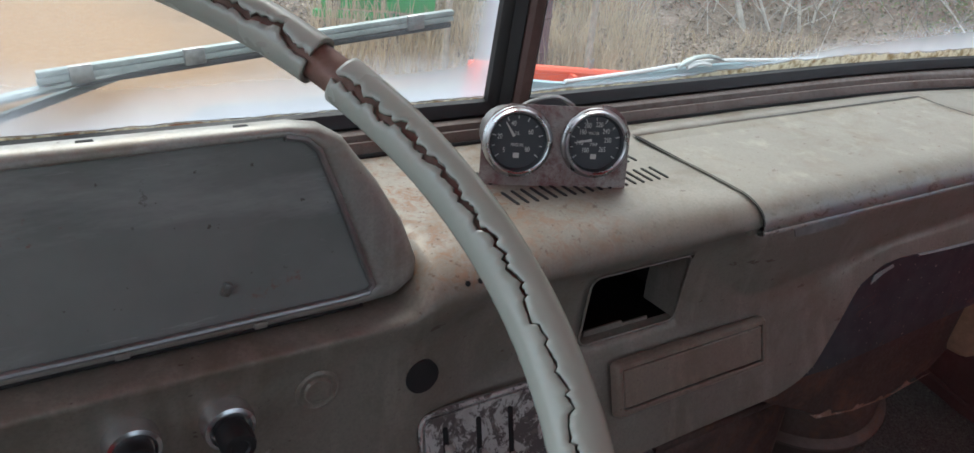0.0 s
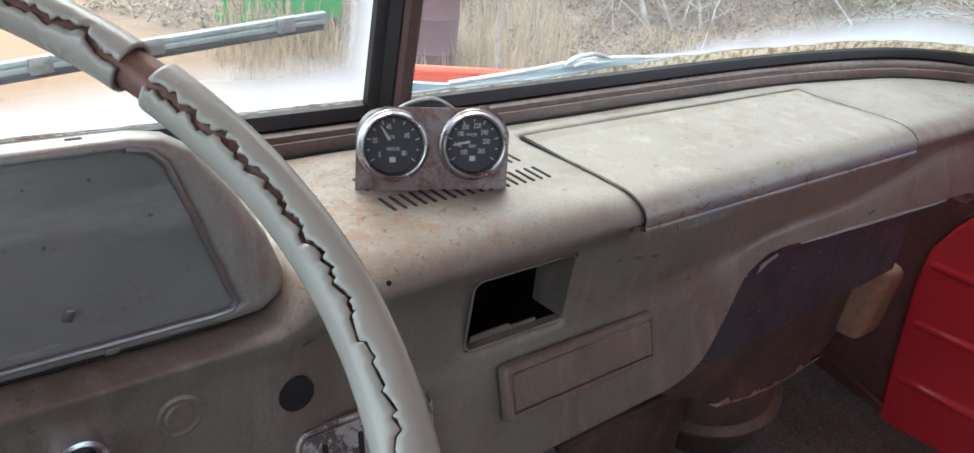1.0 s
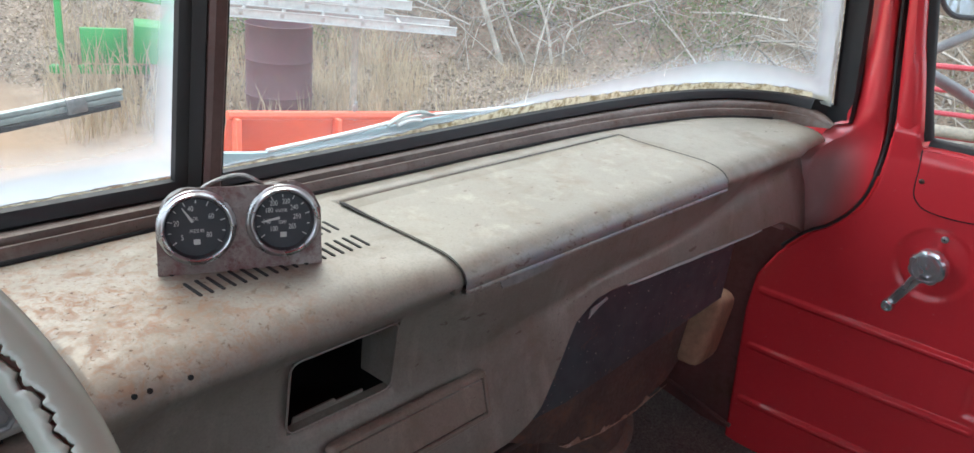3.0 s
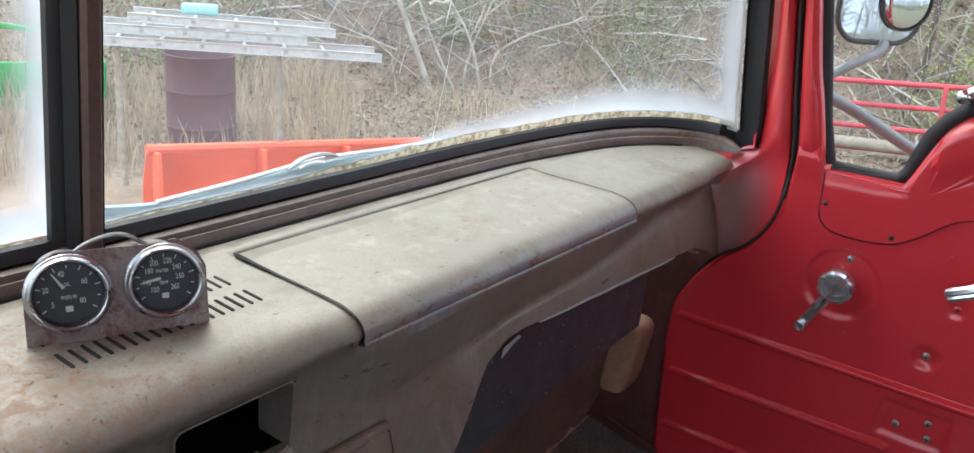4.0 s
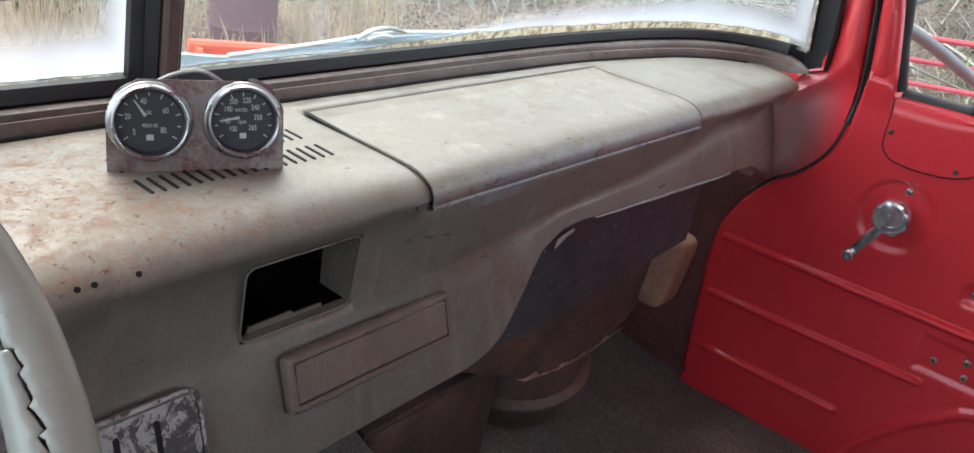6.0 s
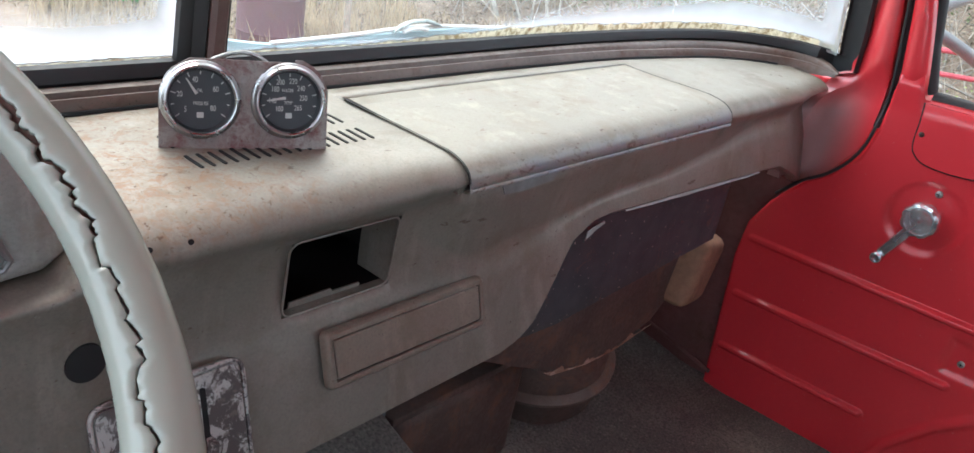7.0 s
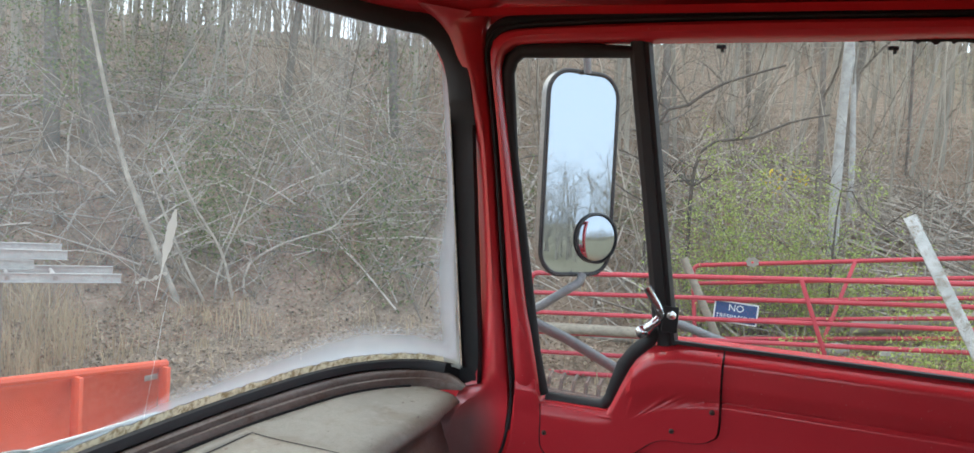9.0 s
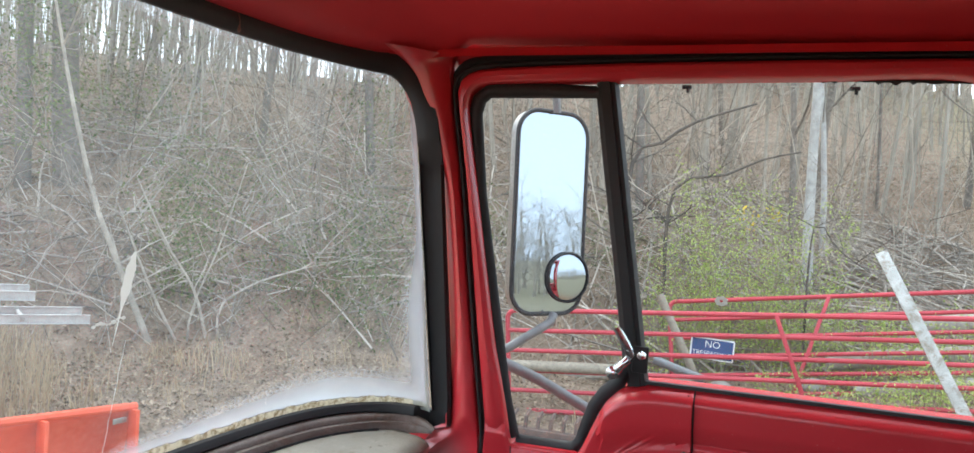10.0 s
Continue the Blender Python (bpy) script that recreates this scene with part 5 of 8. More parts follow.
POD_IN = [(XL, 1.606), (-0.6, 1.607), (-0.4, 1.609), (-0.300, 1.611), (-0.288, 1.6085), (-0.280, 1.601), (-0.266, 1.566), (-0.2545, 1.535), (-0.2465, 1.514), (-0.2425, 1.505), (-0.246, 1.4995), (-0.258, 1.4985), (-0.4, 1.497), (-0.6, 1.496), (XL, 1.4955)]


def pod_ring(f, y, dz=0.0):
    return [(lerp(a, c, f), y, lerp(b, d, f) + dz) for (a, b), (c, d) in zip(POD_OUT, POD_IN)]


bm = bmesh.new()
back = [(x - (0.03 if x > -0.35 else 0), 0.15, min(z, 1.524)) for x, z in POD_OUT]
mid = [(x - (0.008 if x > -0.35 else 0), 0.085, 1.489 + (z - 1.489) * 0.72) for x, z in POD_OUT]
rings = [back, mid, pod_ring(0.0, 0.054, -0.006), pod_ring(-0.02, 0.042), pod_ring(0.06, 0.034), pod_ring(0.3, 0.0295), pod_ring(0.75, 0.0285), pod_ring(0.95, 0.0295), pod_ring(1.0, 0.0325)]
grid(bm, rings)
part("housing", bm, M_POD, pod, angle=60)


bm = bmesh.new()
slab(bm, [(x, z) for x, z in POD_IN], pose(0, 0.0320, 0, 90, 0, 0), 0.002)
panel = part("blanking_plate", bm, M_PANEL, pod, "dark grey blanking plate with red paint flecks", smooth=False)
bm = bmesh.new()
tube(bm, [(x, 0.0298, z) for x, z in POD_IN[3:]], 0.0022, 8)
part("plate_bead", bm, M_DULLBEAD, pod, "raised bead round the plate")
bm = bmesh.new()
tube(bm, [(x, 0.0295, z) for x, z in ((XL, 1.4905), (-0.55, 1.4905), (-0.25, 1.4915))], 0.0012, 6)
part("lower_seam", bm, M_BLACK, pod)
for x in (-0.395, -0.317):
    bm = bmesh.new()
    box(bm, (x, 0.0285, 1.494), (0.008, 0.003, 0.004), 0.0008)
    part("clip", bm, M_POD, pod)
    bm = bmesh.new()
    box(bm, (x - 0.005, 0.0385, 1.6155), (0.009, 0.004, 0.003), 0.0006)
    part("top_notch", bm, M_BLACK, pod)
bm = bmesh.new()
box(bm, (-0.336, 0.0300, 1.522), (0.005, 0.004, 0.008), 0.0008, Euler((0, 0.4, 0)).to_matrix())
part("broken_stud", bm, M_STEEL, pod, "small broken stud with torn edge")

# ---- gauge bracket ----
G0, G1 = Vector((-0.1061, 0.1219, 1.5172)), Vector((0.0079, 0.0739, 1.5172))
gx = (G1 - G0).normalized()
gz = Vector((0, 0, 1))
gy = gz.cross(gx)
LEAN = radians(9)
gm = Matrix.Translation((G0 + G1) / 2) @ Matrix((gx, gy, gz)).transposed().to_4x4() @ Matrix.Rotation(radians(90) - LEAN, 4, 'X')
gauges = thing("gauge_pair", (G0 + G1) / 2, "two round gauges in a rusty steel bracket on the dash", "gauge")
W = (G1 - G0).length / 2
bm = bmesh.new()
slab(bm, [(-W, 0), (W, 0), (W, 0.046), (W - 0.005, 0.057), (W - 0.012, 0.0645), (W - 0.020, 0.0685), (W - 0.0255, 0.0685), (W - 0.0262, 0.0635), (W - 0.0285, 0.0635), (W - 0.0285, 0.0665), (-W + 0.022, 0.067), (-W + 0.010, 0.060), (-W + 0.003, 0.050), (-W + 0.0005, 0.042)], gm, 0.0018)
part("bracket", bm, M_BRACKET, gauges, "rusty bare steel bracket", angle=30)
bm = bmesh.new()
slab(bm, [(-W, -0.0005), (W, -0.0005), (W, 0.0015), (-W, 0.0015)], gm @ Matrix.Translation((0, 0, -0.0018)), 0.03)
part("bracket_foot", bm, M_BRACKET, gauges)
DIALS = ((-0.0328, 0.0372, (("40", -20, 75), ("60", 55, 41), ("80", 45, -32), ("20", -75, 20), ("5", -55, -37), ("OIL", -3, 35), ("PRESS RE", 0, -14)), (-0.15, 0.23), (-0.47, 0.73), "oil pressure gauge"),
         (0.0318, 0.0378, (("220", 13, 78), ("240", 45, 51), ("250", 55, 13), ("265", 35, -27), ("200", -37, 73), ("180", -57, 45), ("140", -67, 0), ("100", -40, -32), ("WATER", -8, 41), ("TEMP", -5, -7)), (-0.17, 0.11), (-0.8, 0.0), "water temperature gauge"))
for cx, cy, words, piv, tip, lab in DIALS:
    c = gm @ Matrix.Translation((cx, cy, 0)) @ Matrix.Diagonal((0.93, 0.93, 1, 1))
    bm = bmesh.new()
    lathe(bm, [(0.0268, -0.001), (0.0306, 0.000), (0.0311, 0.0016), (0.0306, 0.0030), (0.0296, 0.0036), (0.0289, 0.0042), (0.0286, 0.0062), (0.0278, 0.0076), (0.0266, 0.0079), (0.0256, 0.0072), (0.0250, 0.0056)], c, 48, False)
    part("bezel", bm, M_BEZEL, gauges, "worn chrome bezel")
    bm = bmesh.new()
    lathe(bm, [(0.0251, 0.0057), (0.0240, 0.0044), (0.0233, 0.0016)], c, 40, False)
    part("inner_ring", bm, M_DIAL, gauges)
    bm = bmesh.new()
    lathe(bm, [(0.0001, 0.0012), (0.0246, 0.0012), (0.0246, -0.004)], c, 40, False)
    dial = part("dial", bm, M_DIAL, gauges, "black dial of the " + lab)
    bm = bmesh.new()
    lathe(bm, [(0.0245, -0.001), (0.0245, -0.045), (0.0235, -0.048), (0.0001, -0.048)], c, 28, False)
    part("gauge_can", bm, M_STEEL, gauges)
    R = 0.0230
    for w, px, py in words:
        sz = 0.0062 if w[0].isdigit() else 0.0040
        write_on(w, sz, c @ Matrix.Translation((px / 100 * R * 0.90, py / 100 * R * 0.90, 0.0015)) @ Matrix.Diagonal((0.72, 1, 1, 1)), M_WHITE, "numeral" if w[0].isdigit() else "lettering", dial)
    bm = bmesh.new()
    slab(bm, rounded(-0.0026, -0.0022, 0.0026, 0.0022, 0.0004, 2), c @ Matrix.Translation((-0.0004, -0.52 * R, 0.0016)), 0.0004)
    part("maker_mark", bm, M_WHITE, dial, smooth=False)
    for k in range(11):
        a = radians(215 - 25 * k)
        bm = bmesh.new()
        ln = 0.0038 if k % 2 == 0 else 0.0024
        slab(bm, [(-ln / 2, -0.0004), (ln / 2, -0.0004), (ln / 2, 0.0004), (-ln / 2, 0.0004)], c @ Matrix.Rotation(a, 4, 'Z') @ Matrix.Translation((R * 0.92, 0, 0.0016)), 0.0003)
        part("tick", bm, M_WHITE, dial, smooth=False)
    bm = bmesh.new()
    p0, p1 = Vector((piv[0] * R, piv[1] * R, 0.0022)), Vector((tip[0] * R, tip[1] * R, 0.0022))
    d = (p1 - p0)
    n = Vector((-d.y, d.x, 0)).normalized()
    slab(bm, [tuple((p0 - d * 0.05 + n * 0.0012).xy), tuple((p0 - d * 0.05 - n * 0.0012).xy), tuple((p1 - n * 0.0004).xy), tuple((p1 + n * 0.0004).xy)], c @ Matrix.Translation((0, 0, 0.0022)), 0.0004)
    part("needle", bm, M_WHITE, gauges, "white needle", smooth=False)
# sensor pipe looping behind the bracket
bm = bmesh.new()
loop = [gm @ Vector(p) for p in ((-0.03, 0.045, -0.03), (-0.024, 0.060, -0.032), (-0.004, 0.0685, -0.034), (0.012, 0.068, -0.034), (0.028, 0.056, -0.033), (0.034, 0.04, -0.03))]
tube(bm, spline(loop, 24), 0.0019, 8)
part("capillary_pipe", bm, M_STEEL, gauges)

# ---- steering wheel ----
WC, WR, WT = Vector((-0.5154, -0.1813, 1.6275)), 0.2238, radians(28.0)
wm = Matrix.Translation(WC) @ Matrix.Rotation(WT, 4, 'X')
RT = 0.0106
wheel = thing("steering_wheel", WC, "cracked pale grey plastic steering wheel on rusty core", "steering wheel")


def rim_point(a):
    return Vector((WR * math.cos(a), WR * math.sin(a), 0))


# exposed core
bm = bmesh.new()
N = 160
rings = []
for k in range(N):
    a = 2 * math.pi * k / N
    e = Vector((math.cos(a), math.sin(a), 0))
    rings.append([bm.verts.new(wm @ (rim_point(a) + (e * math.cos(b) + Vector((0, 0, 1)) * math.sin(b)) * 0.0082)) for b in (2 * math.pi * j / 10 for j in range(10))])
for k in range(N):
    for j in range(10):
        bm.faces.new((rings[k][j], rings[k][(j + 1) % 10], rings[(k + 1) % N][(j + 1) % 10], rings[(k + 1) % N][j]))
part("rim_core", bm, M_CORE, wheel, "brown rusty steel core")


GAP_A = radians(30.0)


def rim_cover(name, a0, a1, seed):
    """A shell round the core, split by one jagged crack along its length."""
    rnd = random.Random(seed)
    bm = bmesh.new()
    n = max(int((a1 - a0) * WR / 0.0013), 12)
    M = 20
    rows, saw, tooth, slope = [], 0.0, 0, 0.0
    for k in range(n + 1):
        a = lerp(a0, a1, k / n)
        e = Vector((math.cos(a), math.sin(a), 0))
        if tooth <= 0:
            tooth = rnd.randint(3, 8)
            saw += rnd.choice((-1, 1)) * rnd.uniform(0.14, 0.26)
            saw = min(max(saw, -0.3), 0.3)
            slope = -saw * rnd.uniform(0.08, 0.2)
        tooth -= 1
        saw += slope + rnd.uniform(-0.025, 0.025)
        far = abs(a - GAP_A)
        half = lerp(0.17, 0.055, smooth(0.1, 0.7, far)) * rnd.uniform(0.8, 1.2)
        mid = radians(127) + saw + 0.10 * math.sin(a * 5)
        s, t = mid + half, mid + 2 * math.pi - half * rnd.uniform(0.7, 1.5)
        ring = []
        for j in range(M + 1):
            b = lerp(s, t, j / M)
            r = RT * (1 + 0.008 * noise.noise((a * 6, b, seed)))
            if j in (0, M):
                r = RT * rnd.uniform(0.98, 1.05)
            p = rim_point(a) + (e * math.cos(b) + Vector((0, 0, 1)) * math.sin(b)) * r
            ring.append(wm @ p)
        rows.append(ring)
    vs = grid(bm, rows)
    ob = part(name, bm, M_RIM, wheel, "pale grey plastic cover with a jagged crack", angle=60)
    so = ob.modifiers.new("thick", 'SOLIDIFY')
    so.thickness, so.offset = 0.0018, -1
    return ob


rim_cover("rim_cover", GAP_A - radians(170), GAP_A - radians(1.7), 3)
rim_cover("rim_cover", GAP_A + radians(1.7), GAP_A + radians(189), 8)
# spoke, hub and column
a = radians(200)
bm = bmesh.new()
d = Vector((math.cos(a), math.sin(a), 0))
tube(bm, [wm @ (d * 0.03 + Vector((0, 0, -0.06))), wm @ (d * 0.12 + Vector((0, 0, -0.05))), wm @ (d * (WR - 0.006))], [0.012, 0.009, 0.007], 8)
part("spoke", bm, M_RIM, wheel)
bm = bmesh.new()
lathe(bm, [(0.001, -0.02), (0.03, -0.022), (0.036, -0.035), (0.036, -0.075), (0.02, -0.085)], wm, 28, False)
part("hub", bm, M_RIM, wheel)
bm = bmesh.new()
tube(bm, [wm @ Vector((0, 0, -0.08)), wm @ Vector((0, 0, -0.75))], 0.022, 16)
part("column", bm, M_POD, wheel)

# ---- right door: inner panel and fittings ----
ZF = [0.8, 0.93, 1.18, 1.25, 1.30, 1.352, 1.372, 1.415, 1.46, 1.51]
YF = [0.055, 0.059, 0.073, 0.067, 0.041, -0.005, -0.034, -0.072, -0.083, -0.085]


def sill(y):
    """Height of the door panel's upper edge, with the dip under the vent pane."""
    return pw(-y, [0.0, 0.118, 0.13, 0.24, 0.248, 0.258, 0.268, 0.28, 0.298, 0.315, 0.335, 0.36, 1.2], [1.565, 1.562, 1.528, 1.53, 1.546, 1.573, 1.597, 1.619, 1.638, 1.648, 1.653, 1.656, 1.662])


def seg_dist(p, a, b):
    ax, ay = a
    dx, dy = b[0] - ax, b[1] - ay
    t = min(max(((p[0] - ax) * dx + (p[1] - ay) * dy) / (dx * dx + dy * dy), 0), 1)
    return math.hypot(p[0] - ax - t * dx, p[1] - ay - t * dy), t


RIBS = [((0.050, 1.2255), (-0.86, 1.2275)), ((0.048, 1.118), (-0.303, 1.124)), ((0.044, 1.011), (-0.206, 1.014)), ((0.04, 0.905), (-0.152, 0.909)), ((-0.40, 1.349), (-0.80, 1.347)), ((-0.525, 1.467), (-0.80, 1.467))]
ARC = [(-0.2, 0.85), (-0.259, 0.983), (-0.313, 1.052), (-0.374, 1.106), (-0.46, 1.14), (-0.8, 1.15)]


def door_relief(y, z):
    """How far the pressed sheet stands proud of its plane."""
    d = 0.0
    for a, b in RIBS:
        r, t = seg_dist((y, z), a, b)
        if r < 0.012:
            d += 0.0080 * (1 - smooth(0.0022, 0.0085, r)) * (0.35 + 0.65 * smooth(0.0, 0.22, t))
    for a, b in zip(ARC, ARC[1:]):
        r, t = seg_dist((y, z), a, b)
        if r < 0.014:
            d = max(d, 0.006 * (1 - smooth(0.003, 0.012, r)))
    for cy, cz, rad in ((-0.19, 1.360, 0.0585), (-0.446, 1.443, 0.0605)):
        r = math.hypot(y - cy, z - cz)
        if r < rad + 0.01:
            if cy > -0.3:
                d -= 0.0045 * (1 - smooth(rad - 0.010, rad + 0.001, r))
            else:
                d -= 0.0065 * (1 - smooth(rad - 0.008, rad + 0.001, r)) + 0.0050 * (1 - smooth(rad - 0.018, rad - 0.014, r))
    for cy, cz, rad, dep in ((-0.327, 1.286, 0.024, 0.007), (-0.349, 1.37, 0.017, 0.003)):
        r = math.hypot(y - cy, z - cz)
        d -= dep * (1 - smooth(rad * 0.25, rad, r))
    # sunk plate round the latch screws
    inside = min(smooth(-0.388, -0.376, y), 1 - smooth(-0.296, -0.282, y), smooth(1.14, 1.152, z + 0.0), 1 - smooth(1.196, 1.207, z))
    d -= 0.005 * inside
    # the upper part stands proud of a soft crease, and rolls outward at the sill
    bead = pw(-y, [0.0, 0.26, 0.277, 0.32, 0.41, 1.2], [1.7, 1.7, 1.54, 1.562, 1.572, 1.575])
    d += 0.008 * smooth(bead, bead + 0.030, z) - 0.0040 * math.exp(-((z - bead) / 0.0030) ** 2)
    top = sill(y) - z
    d -= lerp(0.006, 0.024, smooth(0.24, 0.34, -y)) * (1 - smooth(0.0, 0.03, top)) ** 2 * smooth(0.115, 0.14, -y)
    d += (0.0040 * smooth(1.50, 1.545, z) - 0.008 * smooth(1.542, 1.565, z)) * (1 - smooth(0.115, 0.15, -y))
    d += 0.0008 * noise.noise((y * 7, z * 7, 4.0))
    return d


bm = bmesh.new()
NY = 380
rows = []
zs = sorted(list(np.linspace(0.8, 1.50, 190)) + list(np.linspace(1.381, 1.499, 61)) + [zr + 0.0016 * k for zr in (1.2265, 1.121, 1.0125, 0.907, 1.348, 1.467) for k in range(-8, 9)])
for z in zs:
    yf = pw(z, ZF, YF)
    row = [(0.975, yf + 0.001, z), (0.944, yf, z)]
    for k in range(NY + 1):
        y = lerp(yf - 0.004, -0.89, k / NY)
        row.append((0.94 - door_relief(y, z), y, z))
    rows.append(row)
for j in range(1, 61):
    row = []
    yf = -0.085
    for k in range(NY + 3):
        y = lerp(yf - 0.004, -0.89, max(k - 2, 0) / NY)
        z = lerp(1.50, sill(y), j / 60)
        if k == 0:
            row.append((0.975, yf + 0.001, z))
        elif k == 1:
            row.append((0.944, yf, z))
        else:
            row.append((0.94 - door_relief(y, z), y, z))
    rows.append(row)
rows.append([(0.99, p[1], p[2] + 0.001) for p in rows[-1]])
grid(bm, rows)
part("inner_panel", bm, M_RED, DOOR, "plain red panel, unseen, added to block low light with horizontal ribs", angle=60)
# outer skin so that no daylight leaks
bm = bmesh.new()
box(bm, (1.03, -0.41, 1.125), (0.03, 0.98, 0.77), 0.01)
part("outer_skin", bm, M_RED, DOOR)

# screwed cover plate under the vent pane
outline = [(-0.133, 1.5245), (-0.136, 1.50), (-0.138, 1.462), (-0.147, 1.447), (-0.163, 1.439), (-0.2, 1.437), (-0.242, 1.4425), (-0.268, 1.456), (-0.295, 1.478), (-0.315, 1.495), (-0.335, 1.503), (-0.365, 1.5045), (-0.39, 1.508), (-0.404, 1.516), (-0.412, 1.53), (-0.410, 1.60), (-0.409, 1.6485)]
outline = [tuple(p.xy) for p in spline([(y, z, 0) for y, z in outline], 70)]
up_edge = [(-0.36, 1.647), (-0.335, 1.643), (-0.315, 1.638), (-0.298, 1.628), (-0.282, 1.61), (-0.269, 1.588), (-0.259, 1.563), (-0.25, 1.54), (-0.243, 1.527), (-0.2, 1.5245)]
bm = bmesh.new()
ol = outline + up_edge
cy, cz = -0.27, 1.515
ol_fine = [tuple(Vector(a).lerp(Vector(b), k / 5)) for a, b in zip(ol, ol[1:] + ol[:1]) for k in range(2)] + [ol[0]]
fan = [1.0, 1.0, 0.992, 0.985, 0.975, 0.96, 0.94, 0.92, 0.9, 0.87, 0.84, 0.8, 0.74, 0.65, 0.55, 0.45, 0.3, 0.15]
pts_rows = []
for i, s_ in enumerate(fan):
    row = []
    for (y, z) in ol_fine:
        yy, zz_ = cy + (y - cy) * s_, cz + (z - cz) * s_
        rise = 0.0005 if i == 0 else (0.0038 if i == 1 else 0.0052)
        row.append((0.94 - door_relief(yy, zz_) - rise, yy, zz_))
    pts_rows.append(row)
vs = grid(bm, pts_rows)
bm.faces.new(vs[-1][:-1])
bmesh.ops.remove_doubles(bm, verts=bm.verts, dist=0.00005)
part("cover_plate", bm, M_RED, DOOR, "red screwed cover plate")
bm = bmesh.new()
gap_line = [Vector(a).lerp(Vector(b), k / 5) for a, b in zip(outline, outline[1:]) for k in range(2)] + [Vector(outline[-1])]
tube(bm, [(0.94 - door_relief(y, z) - 0.0022, y, z) for y, z in [(p[0] + (p[0] - cy) * 0.008, p[1] + (p[1] - cz) * 0.012) for p in gap_line]], 0.0011, 6)
part("cover_gap", bm, M_BLACK, DOOR)


def screw(x, y, z, parent, r=0.0048, mat=M_STEEL):
    bm = bmesh.new()
    m = Matrix.Translation((x, y, z)) @ Matrix.Rotation(radians(-90), 4, 'Y')
    lathe(bm, [(r, -0.002), (r, 0.0008), (r * 0.8, 0.002), (r * 0.3, 0.0026)], m, 12)
    s = part("screw", bm, mat, parent)
    for k in range(2):
        b2 = bmesh.new()
        box(b2, m @ Vector((0, 0, 0.0024)), (0.0014, r * 1.1 if k else 0.0012, 0.0012 if k else r * 1.1))
        part("cross_slot", b2, M_BLACK, s, smooth=False)
    return s


for y, z in ((-0.144, 1.48), (-0.243, 1.452), (-0.344, 1.519), (-0.401, 1.558)):
    screw(0.94 - door_relief(y, z) - 0.005, y, z, DOOR, 0.0042, M_RUSTSCREW)
for y, z, r in ((-0.195, 1.402, 0.0055), (-0.327, 1.287, 0.0055), (-0.312, 1.167, 0.0055), (-0.354, 1.184, 0.0055), (-0.358, 1.160, 0.0055), (-0.349, 1.371, 0.0055), (-0.472, 1.48, 0.005), (-0.43, 1.482, 0.005), (-0.41, 1.459, 0.005), (-0.402, 1.643, 0.004)):
    screw(0.94 - door_relief(y, z) - 0.0008, y, z, DOOR, r, M_RED if y < -0.34 and z > 1.3 else M_STEEL)

# window crank
crank = thing("window_crank", (0.93, -0.19, 1.362), "chrome window crank handle on the red door", "window crank")
CM = Matrix.Translation((0.936, -0.190, 1.364)) @ Matrix.Rotation(radians(-90), 4, 'Y')
bm = bmesh.new()
n = 40
lathe(bm, [(0.018, 0.0), (0.020, 0.010), (0.0265, 0.014), (0.0275, 0.018), (0.0275, 0.026), (0.0255, 0.030), (0.021, 0.0315), (0.0205, 0.0300), (0.0185, 0.0298), (0.0180, 0.0312), (0.0125, 0.0316), (0.0120, 0.0304), (0.0065, 0.0306), (0.0060, 0.0318), (0.001, 0.0320)], CM, n, False)
for i, v in enumerate(bm.verts):
    if 2 <= i // n <= 5 and (i % n) % 5 in (0, 1):
        l = CM.inverted() @ v.co
        l.x *= 0.94
        l.y *= 0.94
        v.co = CM @ l
part("boss", bm, M_BRUSHED, crank, "scalloped chrome boss")
bm = bmesh.new()
c0, c1 = Vector((0.912, -0.182, 1.346)), Vector((0.920, -0.153, 1.291))
ribbon(bm, [c0, c0.lerp(c1, 0.5) + Vector((-0.004, 0, 0)), c1], [(-0.0085, -0.003), (-0.0065, 0.003), (0, 0.005), (0.0065, 0.003), (0.0085, -0.003)], True, up=(-1, 0, 0))
part("arm", bm, M_BRUSHED, crank)
bm = bmesh.new()
lathe(bm, [(0.006, -0.004), (0.0095, 0.0), (0.0102, 0.008), (0.0085, 0.014), (0.0058, 0.0155), (0.005, 0.013), (0.0005, 0.0125)], Matrix.Translation((0.924, -0.151, 1.286)) @ Matrix.Rotation(radians(-90), 4, 'Y'), 20, False)
part("knob_stub", bm, M_BRUSHED, crank)

# inner door handle
handle = thing("door_handle", (0.93, -0.446, 1.45), "chrome lever door handle on the red door", "door handle")
HM = Matrix.Translation((0.935, -0.447, 1.452)) @ Matrix.Rotation(radians(-90), 4, 'Y')
bm = bmesh.new()
lathe(bm, [(0.018, -0.017), (0.018, 0.0), (0.021, 0.012), (0.0275, 0.020), (0.028, 0.030), (0.026, 0.036), (0.022, 0.038), (0.021, 0.0365), (0.0165, 0.0368), (0.016, 0.0378), (0.011, 0.038), (0.0105, 0.0370), (0.001, 0.0372)], HM, 40, False)
part("boss", bm, M_BRUSHED, handle)
bm = bmesh.new()
